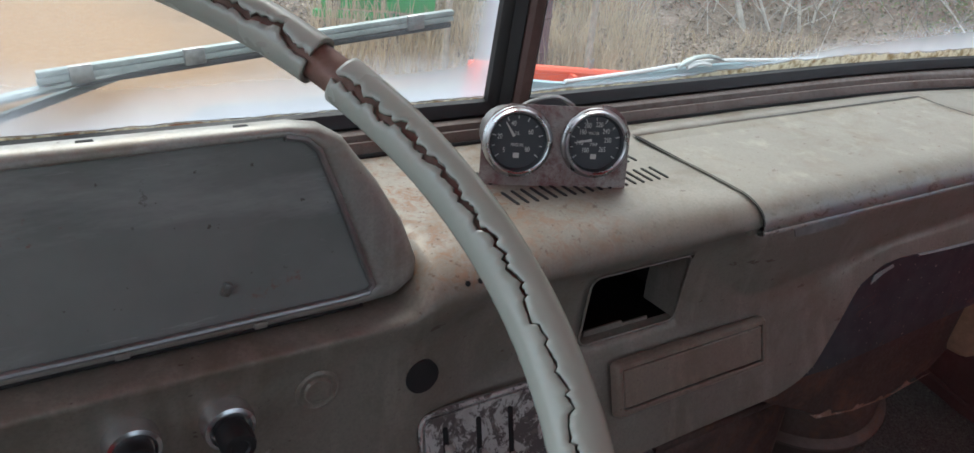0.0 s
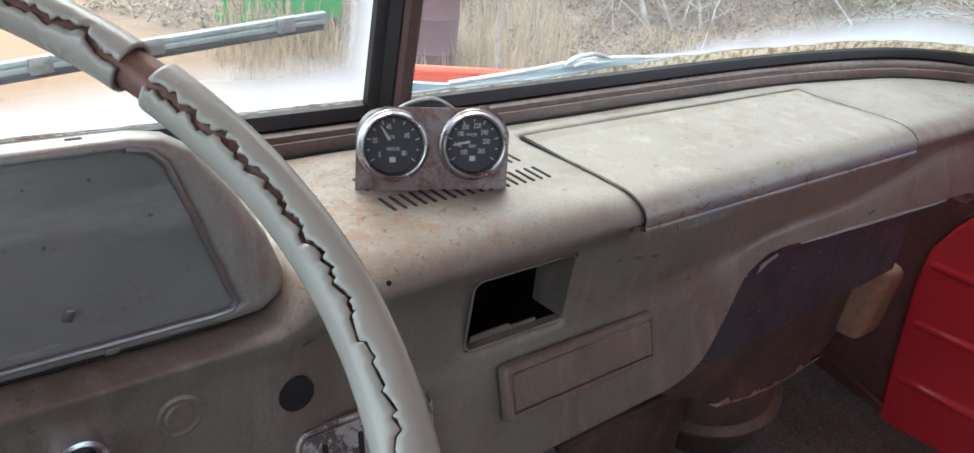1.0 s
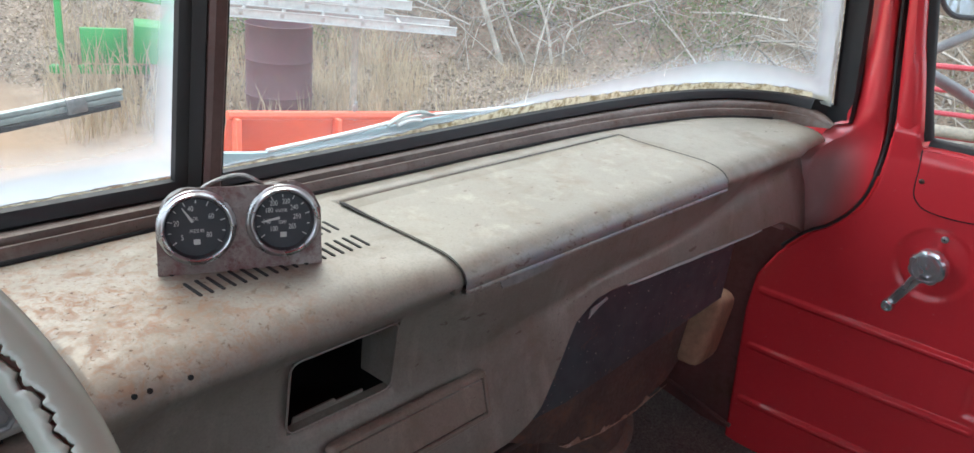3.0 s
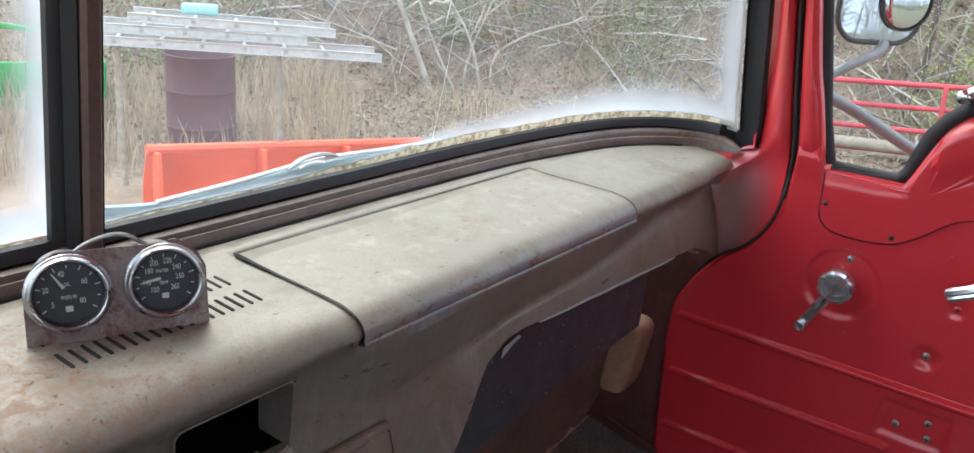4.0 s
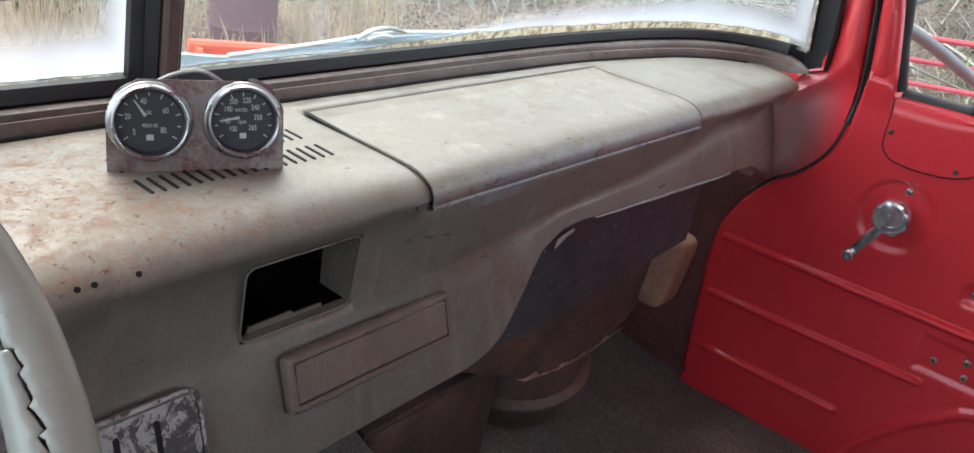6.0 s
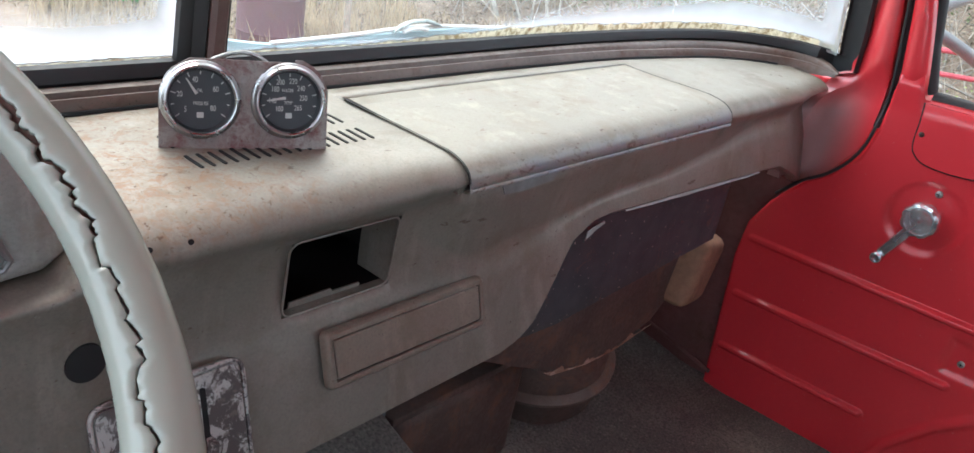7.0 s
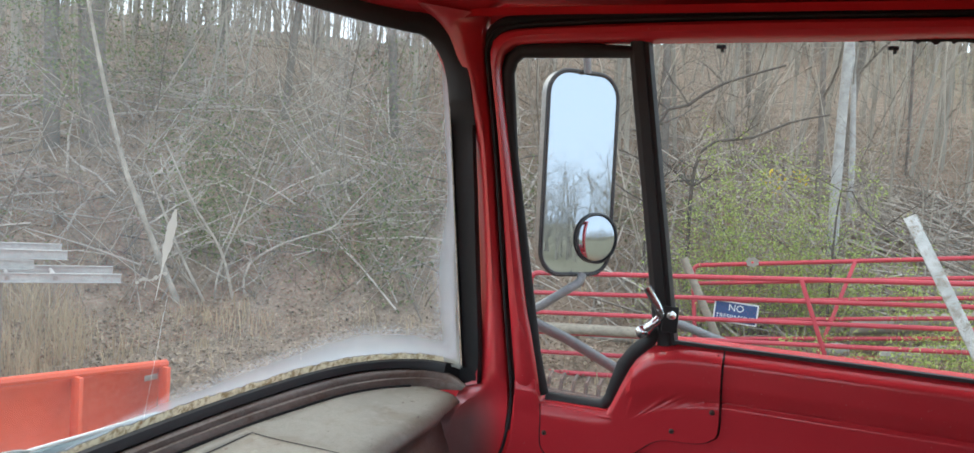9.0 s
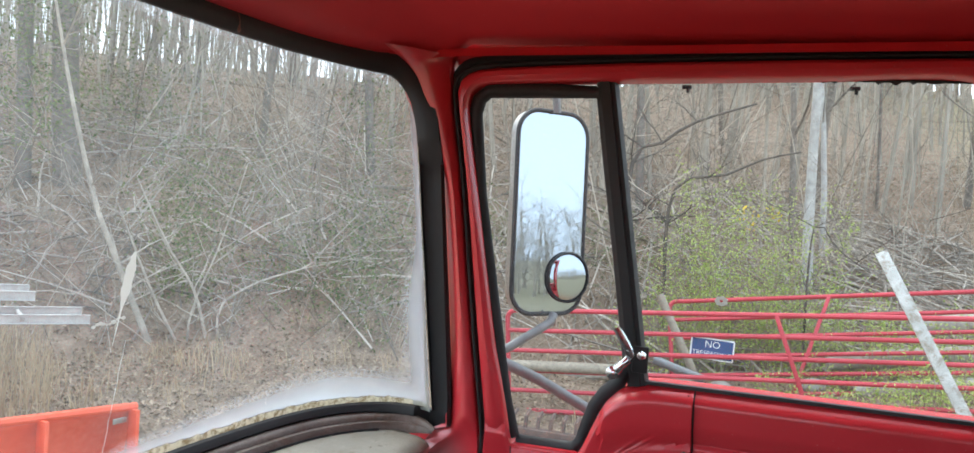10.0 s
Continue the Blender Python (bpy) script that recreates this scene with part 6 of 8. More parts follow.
ribbon(bm, [(0.898, -0.43, 1.450), (0.893, -0.40, 1.436), (0.893, -0.345, 1.408), (0.897, -0.335, 1.402)], [(-0.010, -0.003), (-0.009, 0.002), (-0.004, 0.0045), (-0.001, 0.003), (0.002, 0.0045), (0.007, 0.003), (0.010, -0.002)], True, up=(-1, 0, 0))
part("lever", bm, M_BRUSHED, handle, "ribbed chrome lever")

# vent pane, sliding pane, rubbers
def win_x(z):
    return 0.966 - 0.073 * (z - 1.53)


VENT = [(-0.135, 1.536), (-0.118, 1.60), (-0.096, 1.72), (-0.06, 1.924), (-0.047, 2.05), (-0.052, 2.07), (-0.064, 2.08), (-0.15, 2.082), (-0.236, 2.083), (-0.25, 2.0), (-0.275, 1.85), (-0.303, 1.672), (-0.288, 1.652), (-0.268, 1.632), (-0.252, 1.607), (-0.242, 1.575), (-0.235, 1.548), (-0.226, 1.538), (-0.18, 1.536)]
vw = thing("vent_window", (0.96, -0.18, 1.53), "triangular vent window in black rubber frame, closed", "window")
bm = bmesh.new()
pts = [Vector((win_x(z), y, z)) for y, z in VENT]
bm.faces.new([bm.verts.new(p) for p in pts])
bm.normal_update()
if sum(f.normal.x for f in bm.faces) > 0:
    bmesh.ops.reverse_faces(bm, faces=bm.faces)
g = part("pane", bm, M_SIDEGLASS, vw, "dusty clear glass", recalc=False)
g.visible_shadow = False
bm = bmesh.new()
loopy = VENT + [VENT[0]]
c = Vector((0.94, -0.16, 1.8))
rings = []
for i, (p, s, u, t) in enumerate(frames_along([(win_x(z), y, z) for y, z in loopy])):
    n = Vector((-1, 0, -0.075)).normalized()
    o = t.cross(n).normalized()
    if o.dot(p - c) < 0:
        o = -o
    wide = 0.016 if p.z > 1.56 else 0.013
    rings.append([bm.verts.new(p + o * a + n * b) for a, b in ((-0.004, 0.0), (-0.002, 0.006), (0.004, 0.010), (wide, 0.011), (wide + 0.003, 0.006), (wide + 0.003, -0.004))])
for a, b in zip(rings, rings[1:]):
    for k in range(5):
        bm.faces.new((a[k], a[k + 1], b[k + 1], b[k]))
part("rubber_frame", bm, M_RUBBER, vw, "black rubber frame", angle=70)
# dark post between vent pane and sliding pane
bm = bmesh.new()
a, b = Vector((win_x(1.65), -0.326, 1.648)), Vector((win_x(2.11), -0.250, 2.11))
ribbon(bm, [a, b], [(-0.017, -0.01), (-0.017, 0.008), (-0.012, 0.013), (0.002, 0.014), (0.004, 0.010), (0.010, 0.010), (0.013, 0.002), (0.013, -0.01)], True, up=(-1, 0, 0))
part("division_bar", bm, M_RUBBER, vw, "black painted division bar")
latch = thing("vent_latch", (0.94, -0.31, 1.67), "small chrome vent window latch on black plate", "latch")
bm = bmesh.new()
box(bm, (0.936, -0.327, 1.690), (0.006, 0.024, 0.040), 0.002)
part("plate", bm, M_RUBBER, latch)
bm = bmesh.new()
ribbon(bm, spline([(0.926, -0.309, 1.689), (0.921, -0.313, 1.698), (0.918, -0.308, 1.710), (0.916, -0.298, 1.726), (0.915, -0.291, 1.737)], 14), [(-0.0062, -0.0015), (-0.0052, 0.0022), (0.0, 0.0032), (0.0052, 0.0022), (0.0062, -0.0015)], True, up=(-1, 0, 0))
part("lever", bm, M_CHROME, latch, "curved chrome lever")
bm = bmesh.new()
tube(bm, spline([(0.948, -0.289, 1.664), (0.926, -0.291, 1.668), (0.920, -0.301, 1.680), (0.922, -0.311, 1.690)], 12), [0.0085] * 4 + [0.008] * 4 + [0.0065] * 4, 14)
part("pivot", bm, M_CHROME, latch)
bm = bmesh.new()
lathe(bm, [(0.0095, 0.0), (0.0105, 0.004), (0.0100, 0.009), (0.006, 0.012), (0.001, 0.0125)], Matrix.Translation((0.926, -0.289, 1.668)) @ Matrix.Rotation(radians(-90), 4, 'Y'), 20, False)
part("pivot_cap", bm, M_CHROME, latch)
bm = bmesh.new()
lathe(bm, [(0.0075, -0.004), (0.0075, 0.004), (0.0055, 0.007), (0.0008, 0.0075)], Matrix.Translation((0.932, -0.329, 1.697)) @ Matrix.Rotation(radians(-90), 4, 'Y'), 16, False)
part("bolt_head", bm, M_CHROME, latch)

mw = thing("door_window", (0.96, -0.55, 1.65), "raised clear side window glass in the door", "window")
bm = bmesh.new()
SIDE = [(-0.262, 2.105), (-0.338, 1.652), (-0.815, 1.655), (-0.81, 2.0), (-0.79, 2.06), (-0.76, 2.095), (-0.70, 2.11), (-0.5, 2.108)]
bm.faces.new([bm.verts.new((win_x(z) + 0.008, y, z)) for y, z in SIDE])
bm.normal_update()
if sum(f.normal.x for f in bm.faces) > 0:
    bmesh.ops.reverse_faces(bm, faces=bm.faces)
g = part("pane", bm, M_SIDEGLASS, mw, "clear glass", recalc=False)
g.visible_shadow = False
bm = bmesh.new()
ribbon(bm, [(win_x(z) - 0.004, y, z) for y, z in ((-0.335, 1.655), (-0.5, 1.6565), (-0.815, 1.659))], [(-0.006, -0.004), (-0.005, 0.001), (0.0, 0.002), (0.006, 0.001), (0.006, -0.004)], True, up=(0, 0, 1))
part("sill_wiper", bm, M_RUBBER, mw, "black sill strip")
bm = bmesh.new()
N = 120
rnd = random.Random(12)
a_, b_ = [], []
for k in range(N + 1):
    y = lerp(-0.268, -0.74, k / N)
    zt = 2.119
    h = 0.007 + 0.002 * noise.noise((y * 60, 0, 7)) + (0.003 if rnd.random() < 0.08 else 0) + 0.004 * smooth(-0.42, -0.3, y)
    a_.append(bm.verts.new((win_x(zt) + 0.001, y, zt)))
    b_.append(bm.verts.new((win_x(zt) + 0.002, y, zt - h)))
for k in range(N):
    bm.faces.new((a_[k], a_[k + 1], b_[k + 1], b_[k]))
part("frayed_channel", bm, M_RUBBER, mw, "frayed black window channel felt", smooth=False)
bm = bmesh.new()
lathe(bm, [(0.004, 0), (0.004, 0.022), (0.003, 0.026)], Matrix.Translation((0.945, -0.785, 1.655)), 10)
tagged(part("lock_button", bm, M_CORE), "rusty door lock pin on the sill", "lock pin")

# ---- under the dash ----
hb = thing("heater_box", (0.5, 0.1, 1.25), "dark blue-black metal heater box under the dash", "heater")
bm = bmesh.new()
vsb = [(0.26, 1.262), (0.34, 1.262), (0.737, 1.276), (0.745, 1.42), (0.36, 1.42), (0.31, 1.40), (0.27, 1.33)]
slab(bm, vsb, pose(0, 0.035, 0, 90, 0, 0), 0.22)
bmesh.ops.bevel(bm, geom=[e for e in bm.edges], offset=0.005, segments=2, affect='EDGES')
part("case", bm, M_BLUEBOX, hb)
bm = bmesh.new()
rows = []
for k in range(30):
    x = lerp(0.40, 0.735, k / 29)
    zt = dash_low(x)
    w = (0.0015 + 0.0035 * abs(noise.noise((x * 14, 2, 0)))) * math.sin(math.pi * k / 29) ** 0.5
    yg = dash_section(x)[-3][0]
    rows.append([(x, yg + 0.003, zt - 0.003), (x, yg + 0.001, zt - 0.004 - w), (x, yg + 0.004, zt - 0.0065 - w)])
grid(bm, rows)
slab(bm, [(0.352, 1.385), (0.382, 1.392), (0.386, 1.388), (0.368, 1.383), (0.350, 1.374)], pose(0, 0.026, 0, 90, 0, 0), 0.0008)
part("torn_gasket", bm, M_PAPER, hb, "torn grey paper gasket edge")
bl = thing("blower_housing", (0.61, 0.24, 0.95), "rusty brown round blower housing under heater box", "blower")
bm = bmesh.new()
lathe(bm, [(0.02, 0.02), (0.08, 0.018), (0.118, 0.0), (0.132, -0.03), (0.134, -0.062), (0.135, -0.082), (0.132, -0.13), (0.11, -0.15), (0.02, -0.15)], pose(0.61, 0.235, 1.098, 9, -6, 0), 48)
part("drum", bm, M_BROWN, bl)
bm = bmesh.new()
lathe(bm, [(0.133, -0.062), (0.144, -0.064), (0.149, -0.068), (0.149, -0.073), (0.145, -0.077), (0.134, -0.080)], pose(0.61, 0.235, 1.098, 9, -6, 0), 48, False)
part("flange", bm, M_FLANGE, bl, "dusty brown clamped flange")
bm = bmesh.new()
tube(bm, [(0.765, 0.21, 1.045), (0.775, 0.205, 1.04), (0.785, 0.20, 1.038)], [0.010, 0.012, 0.006], 8, flat=0.4)
part("mounting_ear", bm, M_BROWN, bl)
bm = bmesh.new()
slab(bm, [(0.19, 1.232), (0.30, 1.19), (0.38, 1.158), (0.46, 1.105), (0.55, 1.088), (0.63, 1.084), (0.74, 1.095), (0.80, 1.14), (0.77, 1.29), (0.26, 1.29)], pose(0, 0.10, 0, 90, 0, 0), 0.2)
bmesh.ops.bevel(bm, geom=list(bm.edges), offset=0.008, segments=2, affect='EDGES')
part("duct", bm, M_BROWN, bl, "dark rusty sheet metal duct")
bm = bmesh.new()
rws = []
for k in range(60):
    t = k / 59
    x = lerp(0.44, 0.74, t)
    z = pw(x, [0.44, 0.46, 0.55, 0.63, 0.74], [1.118, 1.105, 1.088, 1.084, 1.095])
    w = (0.0025 + 0.028 * max(noise.noise((x * 30, 0.5, 0)) + 0.4 * noise.noise((x * 110, 0.5, 0)), 0)) * math.sin(math.pi * t) ** 0.5
    rws.append([(x, 0.0975, z + w), (x, 0.0970, z)])
grid(bm, rws)
part("scraped_edge", bm, M_SCRAPE, bl, "edge scraped to pinkish bare rust")
tc = thing("tunnel_cover", (0.3, 0.2, 0.95), "dark brown metal cover over the transmission tunnel", "engine cover")
bm = bmesh.new()
box(bm, (0.32, 0.23, 1.035), (0.27, 0.20, 0.17), 0.018, Euler((0, 0.05, 0.05)).to_matrix(), 3)
part("cover_box", bm, M_BROWN, tc)
bm = bmesh.new()
box(bm, (0.32, 0.235, 1.125), (0.285, 0.21, 0.012), 0.004, Euler((0, 0.05, 0.05)).to_matrix())
part("top_flange", bm, M_BROWN, tc)
bm = bmesh.new()
box(bm, (0.10, 0.22, 1.08), (0.17, 0.18, 0.20), 0.015, Euler((0, 0.0, 0.05)).to_matrix())
part("side_box", bm, M_BLUEBOX, tc, "blue-black side box with paint specks")
bm = bmesh.new()
box(bm, (0.835, 0.12, 1.175), (0.13, 0.10, 0.125), 0.02, Euler((0.1, 0.25, 0.2)).to_matrix(), 3)
tagged(part("foam_block", bm, M_FOAM), "tan foam block wedged under the dash", "foam block")
bm = bmesh.new()
tube(bm, spline([(0.30, 0.2, 1.0), (0.33, 0.1, 0.93), (0.36, 0.08, 0.9), (0.38, 0.12, 0.88)], 16), 0.003, 6)
tagged(part("loose_wire", bm, M_STRAW), "thin tan wire hanging over the floor", "wire")

# ---- outside the cab: wipers and mirror ----
wl = thing("wiper", (-0.25, 0.27, 1.56), "weathered metal windscreen wiper outside the glass", "wiper", "wipers")
bm = bmesh.new()
tube(bm, [(-0.46, 0.255, 1.568), (-0.35, 0.258, 1.588), (-0.27, 0.258, 1.602)], [0.006, 0.006, 0.004], 8, flat=0.6)
part("arm", bm, M_WIPER, wl)
tilt = Euler((0, -0.105, 0)).to_matrix()
for dz, hh in ((0.0030, 0.0044), (-0.0022, 0.0050)):
    bm = bmesh.new()
    box(bm, (-0.23, 0.256, 1.606 + dz), (0.34, 0.007, hh), 0.0012, tilt)
    part("blade_rail", bm, M_WIPER, wl)
bm = bmesh.new()
box(bm, (-0.23, 0.254, 1.5985), (0.335, 0.003, 0.005), 0.001, tilt)
part("rubber_edge", bm, M_RUBBER, wl)
for x in (-0.37, -0.29, -0.21, -0.10):
    bm = bmesh.new()
    box(bm, (x, 0.2525, 1.606 + 0.105 * (x + 0.23)), (0.016, 0.005, 0.013), 0.001, tilt)
    part("claw", bm, M_STEEL, wl)
bm = bmesh.new()
tube(bm, [(-0.33, 0.262, 1.59), (-0.46, 0.27, 1.545)], 0.004, 8)
part("link", bm, M_WIPER, wl)
# broad teal blade holder: the glass's bluish haze is put into its colour
wr = thing("wiper", (0.2, 0.27, 1.55), "windscreen wiper resting low outside, glass haze put into its teal", "wiper", "wipers")
bm = bmesh.new()
ribbon(bm, spline([(0.025, 0.272, 1.549), (0.10, 0.272, 1.539), (0.19, 0.272, 1.5425), (0.30, 0.272, 1.546), (0.40, 0.271, 1.545), (0.52, 0.268, 1.544)], 30), [(-0.003, -0.0075), (-0.003, 0.0065), (0.0, 0.008), (0.003, 0.0065), (0.003, -0.0075)], True, up=(0, 0, 1))
part("blade_holder", bm, M_HAZETEAL, wr)
bm = bmesh.new()
tube(bm, spline([(0.09, 0.270, 1.548), (0.19, 0.270, 1.552), (0.30, 0.270, 1.558), (0.42, 0.269, 1.553), (0.52, 0.268, 1.550)], 30), 0.0022, 6)
part("blade_spine", bm, M_SIGNWHITE, wr, "pale weathered spine")
bm = bmesh.new()
tube(bm, spline([(0.250, 0.268, 1.553), (0.268, 0.266, 1.563), (0.296, 0.266, 1.565), (0.325, 0.268, 1.558)], 14), [0.002, 0.0035] + [0.004] * 10 + [0.003, 0.002], 8, flat=0.6)
part("bridge", bm, M_WIPER, wr)
bm = bmesh.new()
tube(bm, spline([(0.262, 0.264, 1.554), (0.280, 0.263, 1.558), (0.30, 0.264, 1.555)], 8), 0.0025, 6)
part("pivot_clip", bm, M_SIGNWHITE, wr)
bm = bmesh.new()
top_line = spline([(-0.05, 0.262, 1.531), (0.10, 0.262, 1.533), (0.33, 0.262, 1.536), (0.60, 0.256, 1.534), (0.78, 0.226, 1.534)], 40)
grid(bm, [[p, p + Vector((0, 0.020, 0.0)), p + Vector((0, 0.045, -0.008)), p + Vector((0, 0.06, -0.04))] for p in top_line])
cw = tagged(part("cowl_trim", bm, M_COWL), "faded orange painted cowl lip outside the windscreen", "trim", kind="structure")
cw.modifiers.new("thick", 'SOLIDIFY').thickness = -0.003

mir = thing("side_mirror", (1.3, -0.07, 1.69), "tall rectangular truck mirror with round spot mirror", "mirror")
MN = Vector((-0.64, -0.765, 0.045)).normalized()
MU = Vector((0, 0, 1)).cross(MN).normalized()          # along the mirror's width
MV = MN.cross(MU)
mm = Matrix.Translation((1.31, -0.075, 1.898)) @ Matrix((MU, MV, MN)).transposed().to_4x4()
bm = bmesh.new()
slab(bm, rounded(-0.088, -0.206, 0.088, 0.206, 0.05, 8), mm, 0.02)
part("shell", bm, M_STEEL, mir)
bm = bmesh.new()
rr = rounded(-0.086, -0.204, 0.086, 0.204, 0.049, 8)
tube(bm, [mm @ Vector((*p, 0.001)) for p in rr + [rr[0]]], 0.005, 8)
part("rim", bm, M_RUBBER, mir, "dark mirror rim")
bm = bmesh.new()
bm.faces.new([bm.verts.new(mm @ Vector((*p, 0.0025))) for p in rounded(-0.084, -0.202, 0.084, 0.202, 0.047, 8)])
part("mirror_glass", bm, M_MIRROR, mir, "spotted mirror glass", smooth=False)
sm_ = mm @ Matrix.Translation((0.048, -0.130, 0.004))
bm = bmesh.new()
lathe(bm, [(0.0500 * math.sin(a), 0.0500 * 2.4 * (math.cos(a * 0.42) - math.cos(0.66)) * 0.32) for a in (1.5708 * (1 - k / 10) for k in range(10))] + [(0.0004, 0.0500 * 2.4 * (1 - math.cos(0.66)) * 0.32)], sm_, 40, False)
part("spot_mirror", bm, M_MIRROR, mir, "small convex round mirror")
bm = bmesh.new()
lathe(bm, [(0.050, -0.002), (0.0525, 0.0), (0.0525, 0.005), (0.0495, 0.006)], sm_, 40, False)
part("spot_rim", bm, M_RUBBER, mir)
for pts, r in (([(1.30, -0.10, 1.695), (1.285, -0.098, 1.68), (1.22, -0.04, 1.635), (1.15, 0.02, 1.60)], 0.009), ([(1.17, 0.0, 1.625), (1.21, -0.10, 1.58), (1.245, -0.20, 1.525), (1.25, -0.3, 1.45)], 0.0105), ([(1.16, 0.01, 1.64), (1.12, 0.02, 1.52), (1.08, 0.03, 1.45)], 0.009), ([(1.31, -0.075, 2.1), (1.30, -0.07, 2.16), (1.1, 0.0, 2.25)], 0.008)):
    bm = bmesh.new()
    tube(bm, pts, r, 12)
    part("arm_tube", bm, M_ARM, mir, "weathered grey tube")
bm = bmesh.new()
tube(bm, [(1.30, -0.10, 1.692), (1.30, -0.10, 1.672)], 0.006, 8)
part("clamp_bolt", bm, M_CORE, mir)

def on_glass(x, v, off):
    u = float(np.interp(x, [p.x for p in LOW[:56]], [k / 60 for k in range(56)]))
    for _ in range(4):
        u = min(max(u + (x - screen_point(u, v, LOW, TOP).x) / 1.05, 0.0), 0.99)
    p = screen_point(u, v, LOW, TOP)
    return Vector((p.x, p.y + 0.0125 - off, p.z))


bm = bmesh.new()
rnd = random.Random(4)
L_, R_ = [], []
for k in range(40):
    t = k / 39
    v = lerp(0.492, 0.293, t)
    w = (0.0075 * math.sin(math.pi * min((t + 0.02) / 0.62, 1)) ** 0.8 + 0.0012 if t < 0.6 else 0.003 * (1.15 - t)) * rnd.uniform(0.8, 1.15)
    c = on_glass(0.480 - 0.014 * t, v, 0.0)
    L_.append(bm.verts.new(c + Vector((-w, -0.001, 0))))
    R_.append(bm.verts.new(c + Vector((w, -0.001, 0))))
for k in range(39):
    bm.faces.new((L_[k], R_[k], R_[k + 1], L_[k + 1]))
for k in range(10):
    c = on_glass(0.432 + 0.005 * k, 0.340 + 0.004 * math.sin(k) + 0.001 * k, 0.0)
    s_ = rnd.uniform(0.001, 0.0035)
    bm.faces.new([bm.verts.new(c + Vector((s_ * math.cos(a) * 1.6, -0.001, s_ * math.sin(a)))) for a in (0.3, 1.4, 2.6, 3.7, 4.9, 5.8)])
tagged(part("bird_splatter", bm, M_SPLAT, smooth=False), "dried white bird dropping on the windscreen glass", "stain")

# hairline cracks in the right pane
for x0, x1, v0, v1, w, sd in ((0.474, 0.486, 0.012, 0.30, 0.0006, 3), (0.777, 0.775, 0.05, 0.09, 0.0005, 5)):
    bm = bmesh.new()
    rws = []
    for k in range(40):
        t = k / 39
        c = on_glass(lerp(x0, x1, t), lerp(v0, v1, t), 0.0)
        c.x += 0.0018 * noise.noise((t * 14, sd, 0))
        w_ = w * (0.5 + 0.9 * abs(noise.noise((t * 9, sd, 4))))
        rws.append([c + Vector((-w_, -0.0012, 0)), c + Vector((w_, -0.0012, 0))])
    grid(bm, rws)
    tagged(part("glass_crack", bm, M_SPLAT, smooth=False), "thin white crack in the windscreen glass", "crack")
bm = bmesh.new()
tube(bm, spline([(0.572, 0.160, 2.128), (0.573, 0.158, 2.118), (0.572, 0.158, 2.110), (0.574, 0.159, 2.104)], 10), [0.0008] * 6 + [0.0012, 0.0022, 0.0026, 0.0008], 6)
tagged(part("hanging_clip", bm, M_CORE), "tiny rusty clip hanging at the windscreen top", "clip")
for y, z in ((-0.595, 2.106), (-0.364, 2.103)):
    bm = bmesh.new()
    box(bm, (0.947, y, z), (0.006, 0.014, 0.006), 0.0015)
    box(bm, (0.946, y - 0.002, z - 0.005), (0.004, 0.005, 0.007), 0.0012)
    tagged(part("glass_run_clip", bm, M_RUBBER), "small black clip at the side window top", "clip", "glass run clips")
bm = bmesh.new()
tube(bm, [(0.925, -0.783, 1.645), (0.925, -0.783, 1.672)], 0.0026, 8)
tube(bm, [(0.925, -0.783, 1.640), (0.925, -0.783, 1.648)], 0.006, 10)
tagged(part("lock_pin", bm, M_RUBBER), "thin black door lock pin in the sill", "lock pin")
bm = bmesh.new()
for k in range(7):
    a = k * 0.9
    c = Vector((0.951, -0.437 + 0.006 * math.cos(a), 1.789 + 0.005 * math.sin(a)))
    bm.faces.new([bm.verts.new(c + Vector((0.0, 0.0045 * math.cos(b + a), 0.003 * math.sin(b + a)))) for b in (0.2, 1.5, 2.9, 4.0, 5.3)])
tagged(part("paint_fleck", bm, M_SPLAT, smooth=False), "white fleck stuck to the side window", "stain")

# ---- outside: ground ----
def ground_z(x, y):
    d = x * 0.86 + y * 0.51
    side = smooth(-14, 2, y) * 0.1 + 0.9
    z = -0.42 + 0.025 * x * smooth(0, 6, x) + 0.03 * y * smooth(0, 6, y)
    z += 0.12 * max(-y, 0) * smooth(5, 9, x) * (1 - smooth(4, 20, -y))
    bank = 0.44 * max(d - 9.4, 0) - lerp(0.22, 0.34, smooth(3, 12, y)) * max(d - 15.2 - 2.5 * smooth(2, 9, y), 0) - lerp(0.22, 0.10, smooth(3, 12, y)) * max(d - 60, 0)
    z += bank * smooth(8.6, 10.4, d) * side
    z += 0.14 * noise.noise((x * 0.35, y * 0.35, 1)) * smooth(4, 9, d) + 0.35 * noise.noise((x * 0.12, y * 0.12, 5)) * smooth(9, 14, d)
    z -= 0.30 * math.exp(-((x - 8.0) / 1.9) ** 2 - ((y - 1.0) / 1.9) ** 2)
    # far field behind and left of the truck rises to low wooded ground
    r = math.hypot(x, y)
    z += 0.01 * max(r - 40, 0)
    return z


bm = bmesh.new()
def axis(lim):
    v, s = [0.0], 0.45
    while v[-1] < lim:
        v.append(v[-1] + s)
        if v[-1] > 26:
            s *= 1.13
    return [-a for a in reversed(v[1:])] + v
gx_, gy_ = axis(900), axis(900)
rows = [[(x, y, ground_z(x, y)) for x in gx_] for y in gy_]
grid(bm, rows)
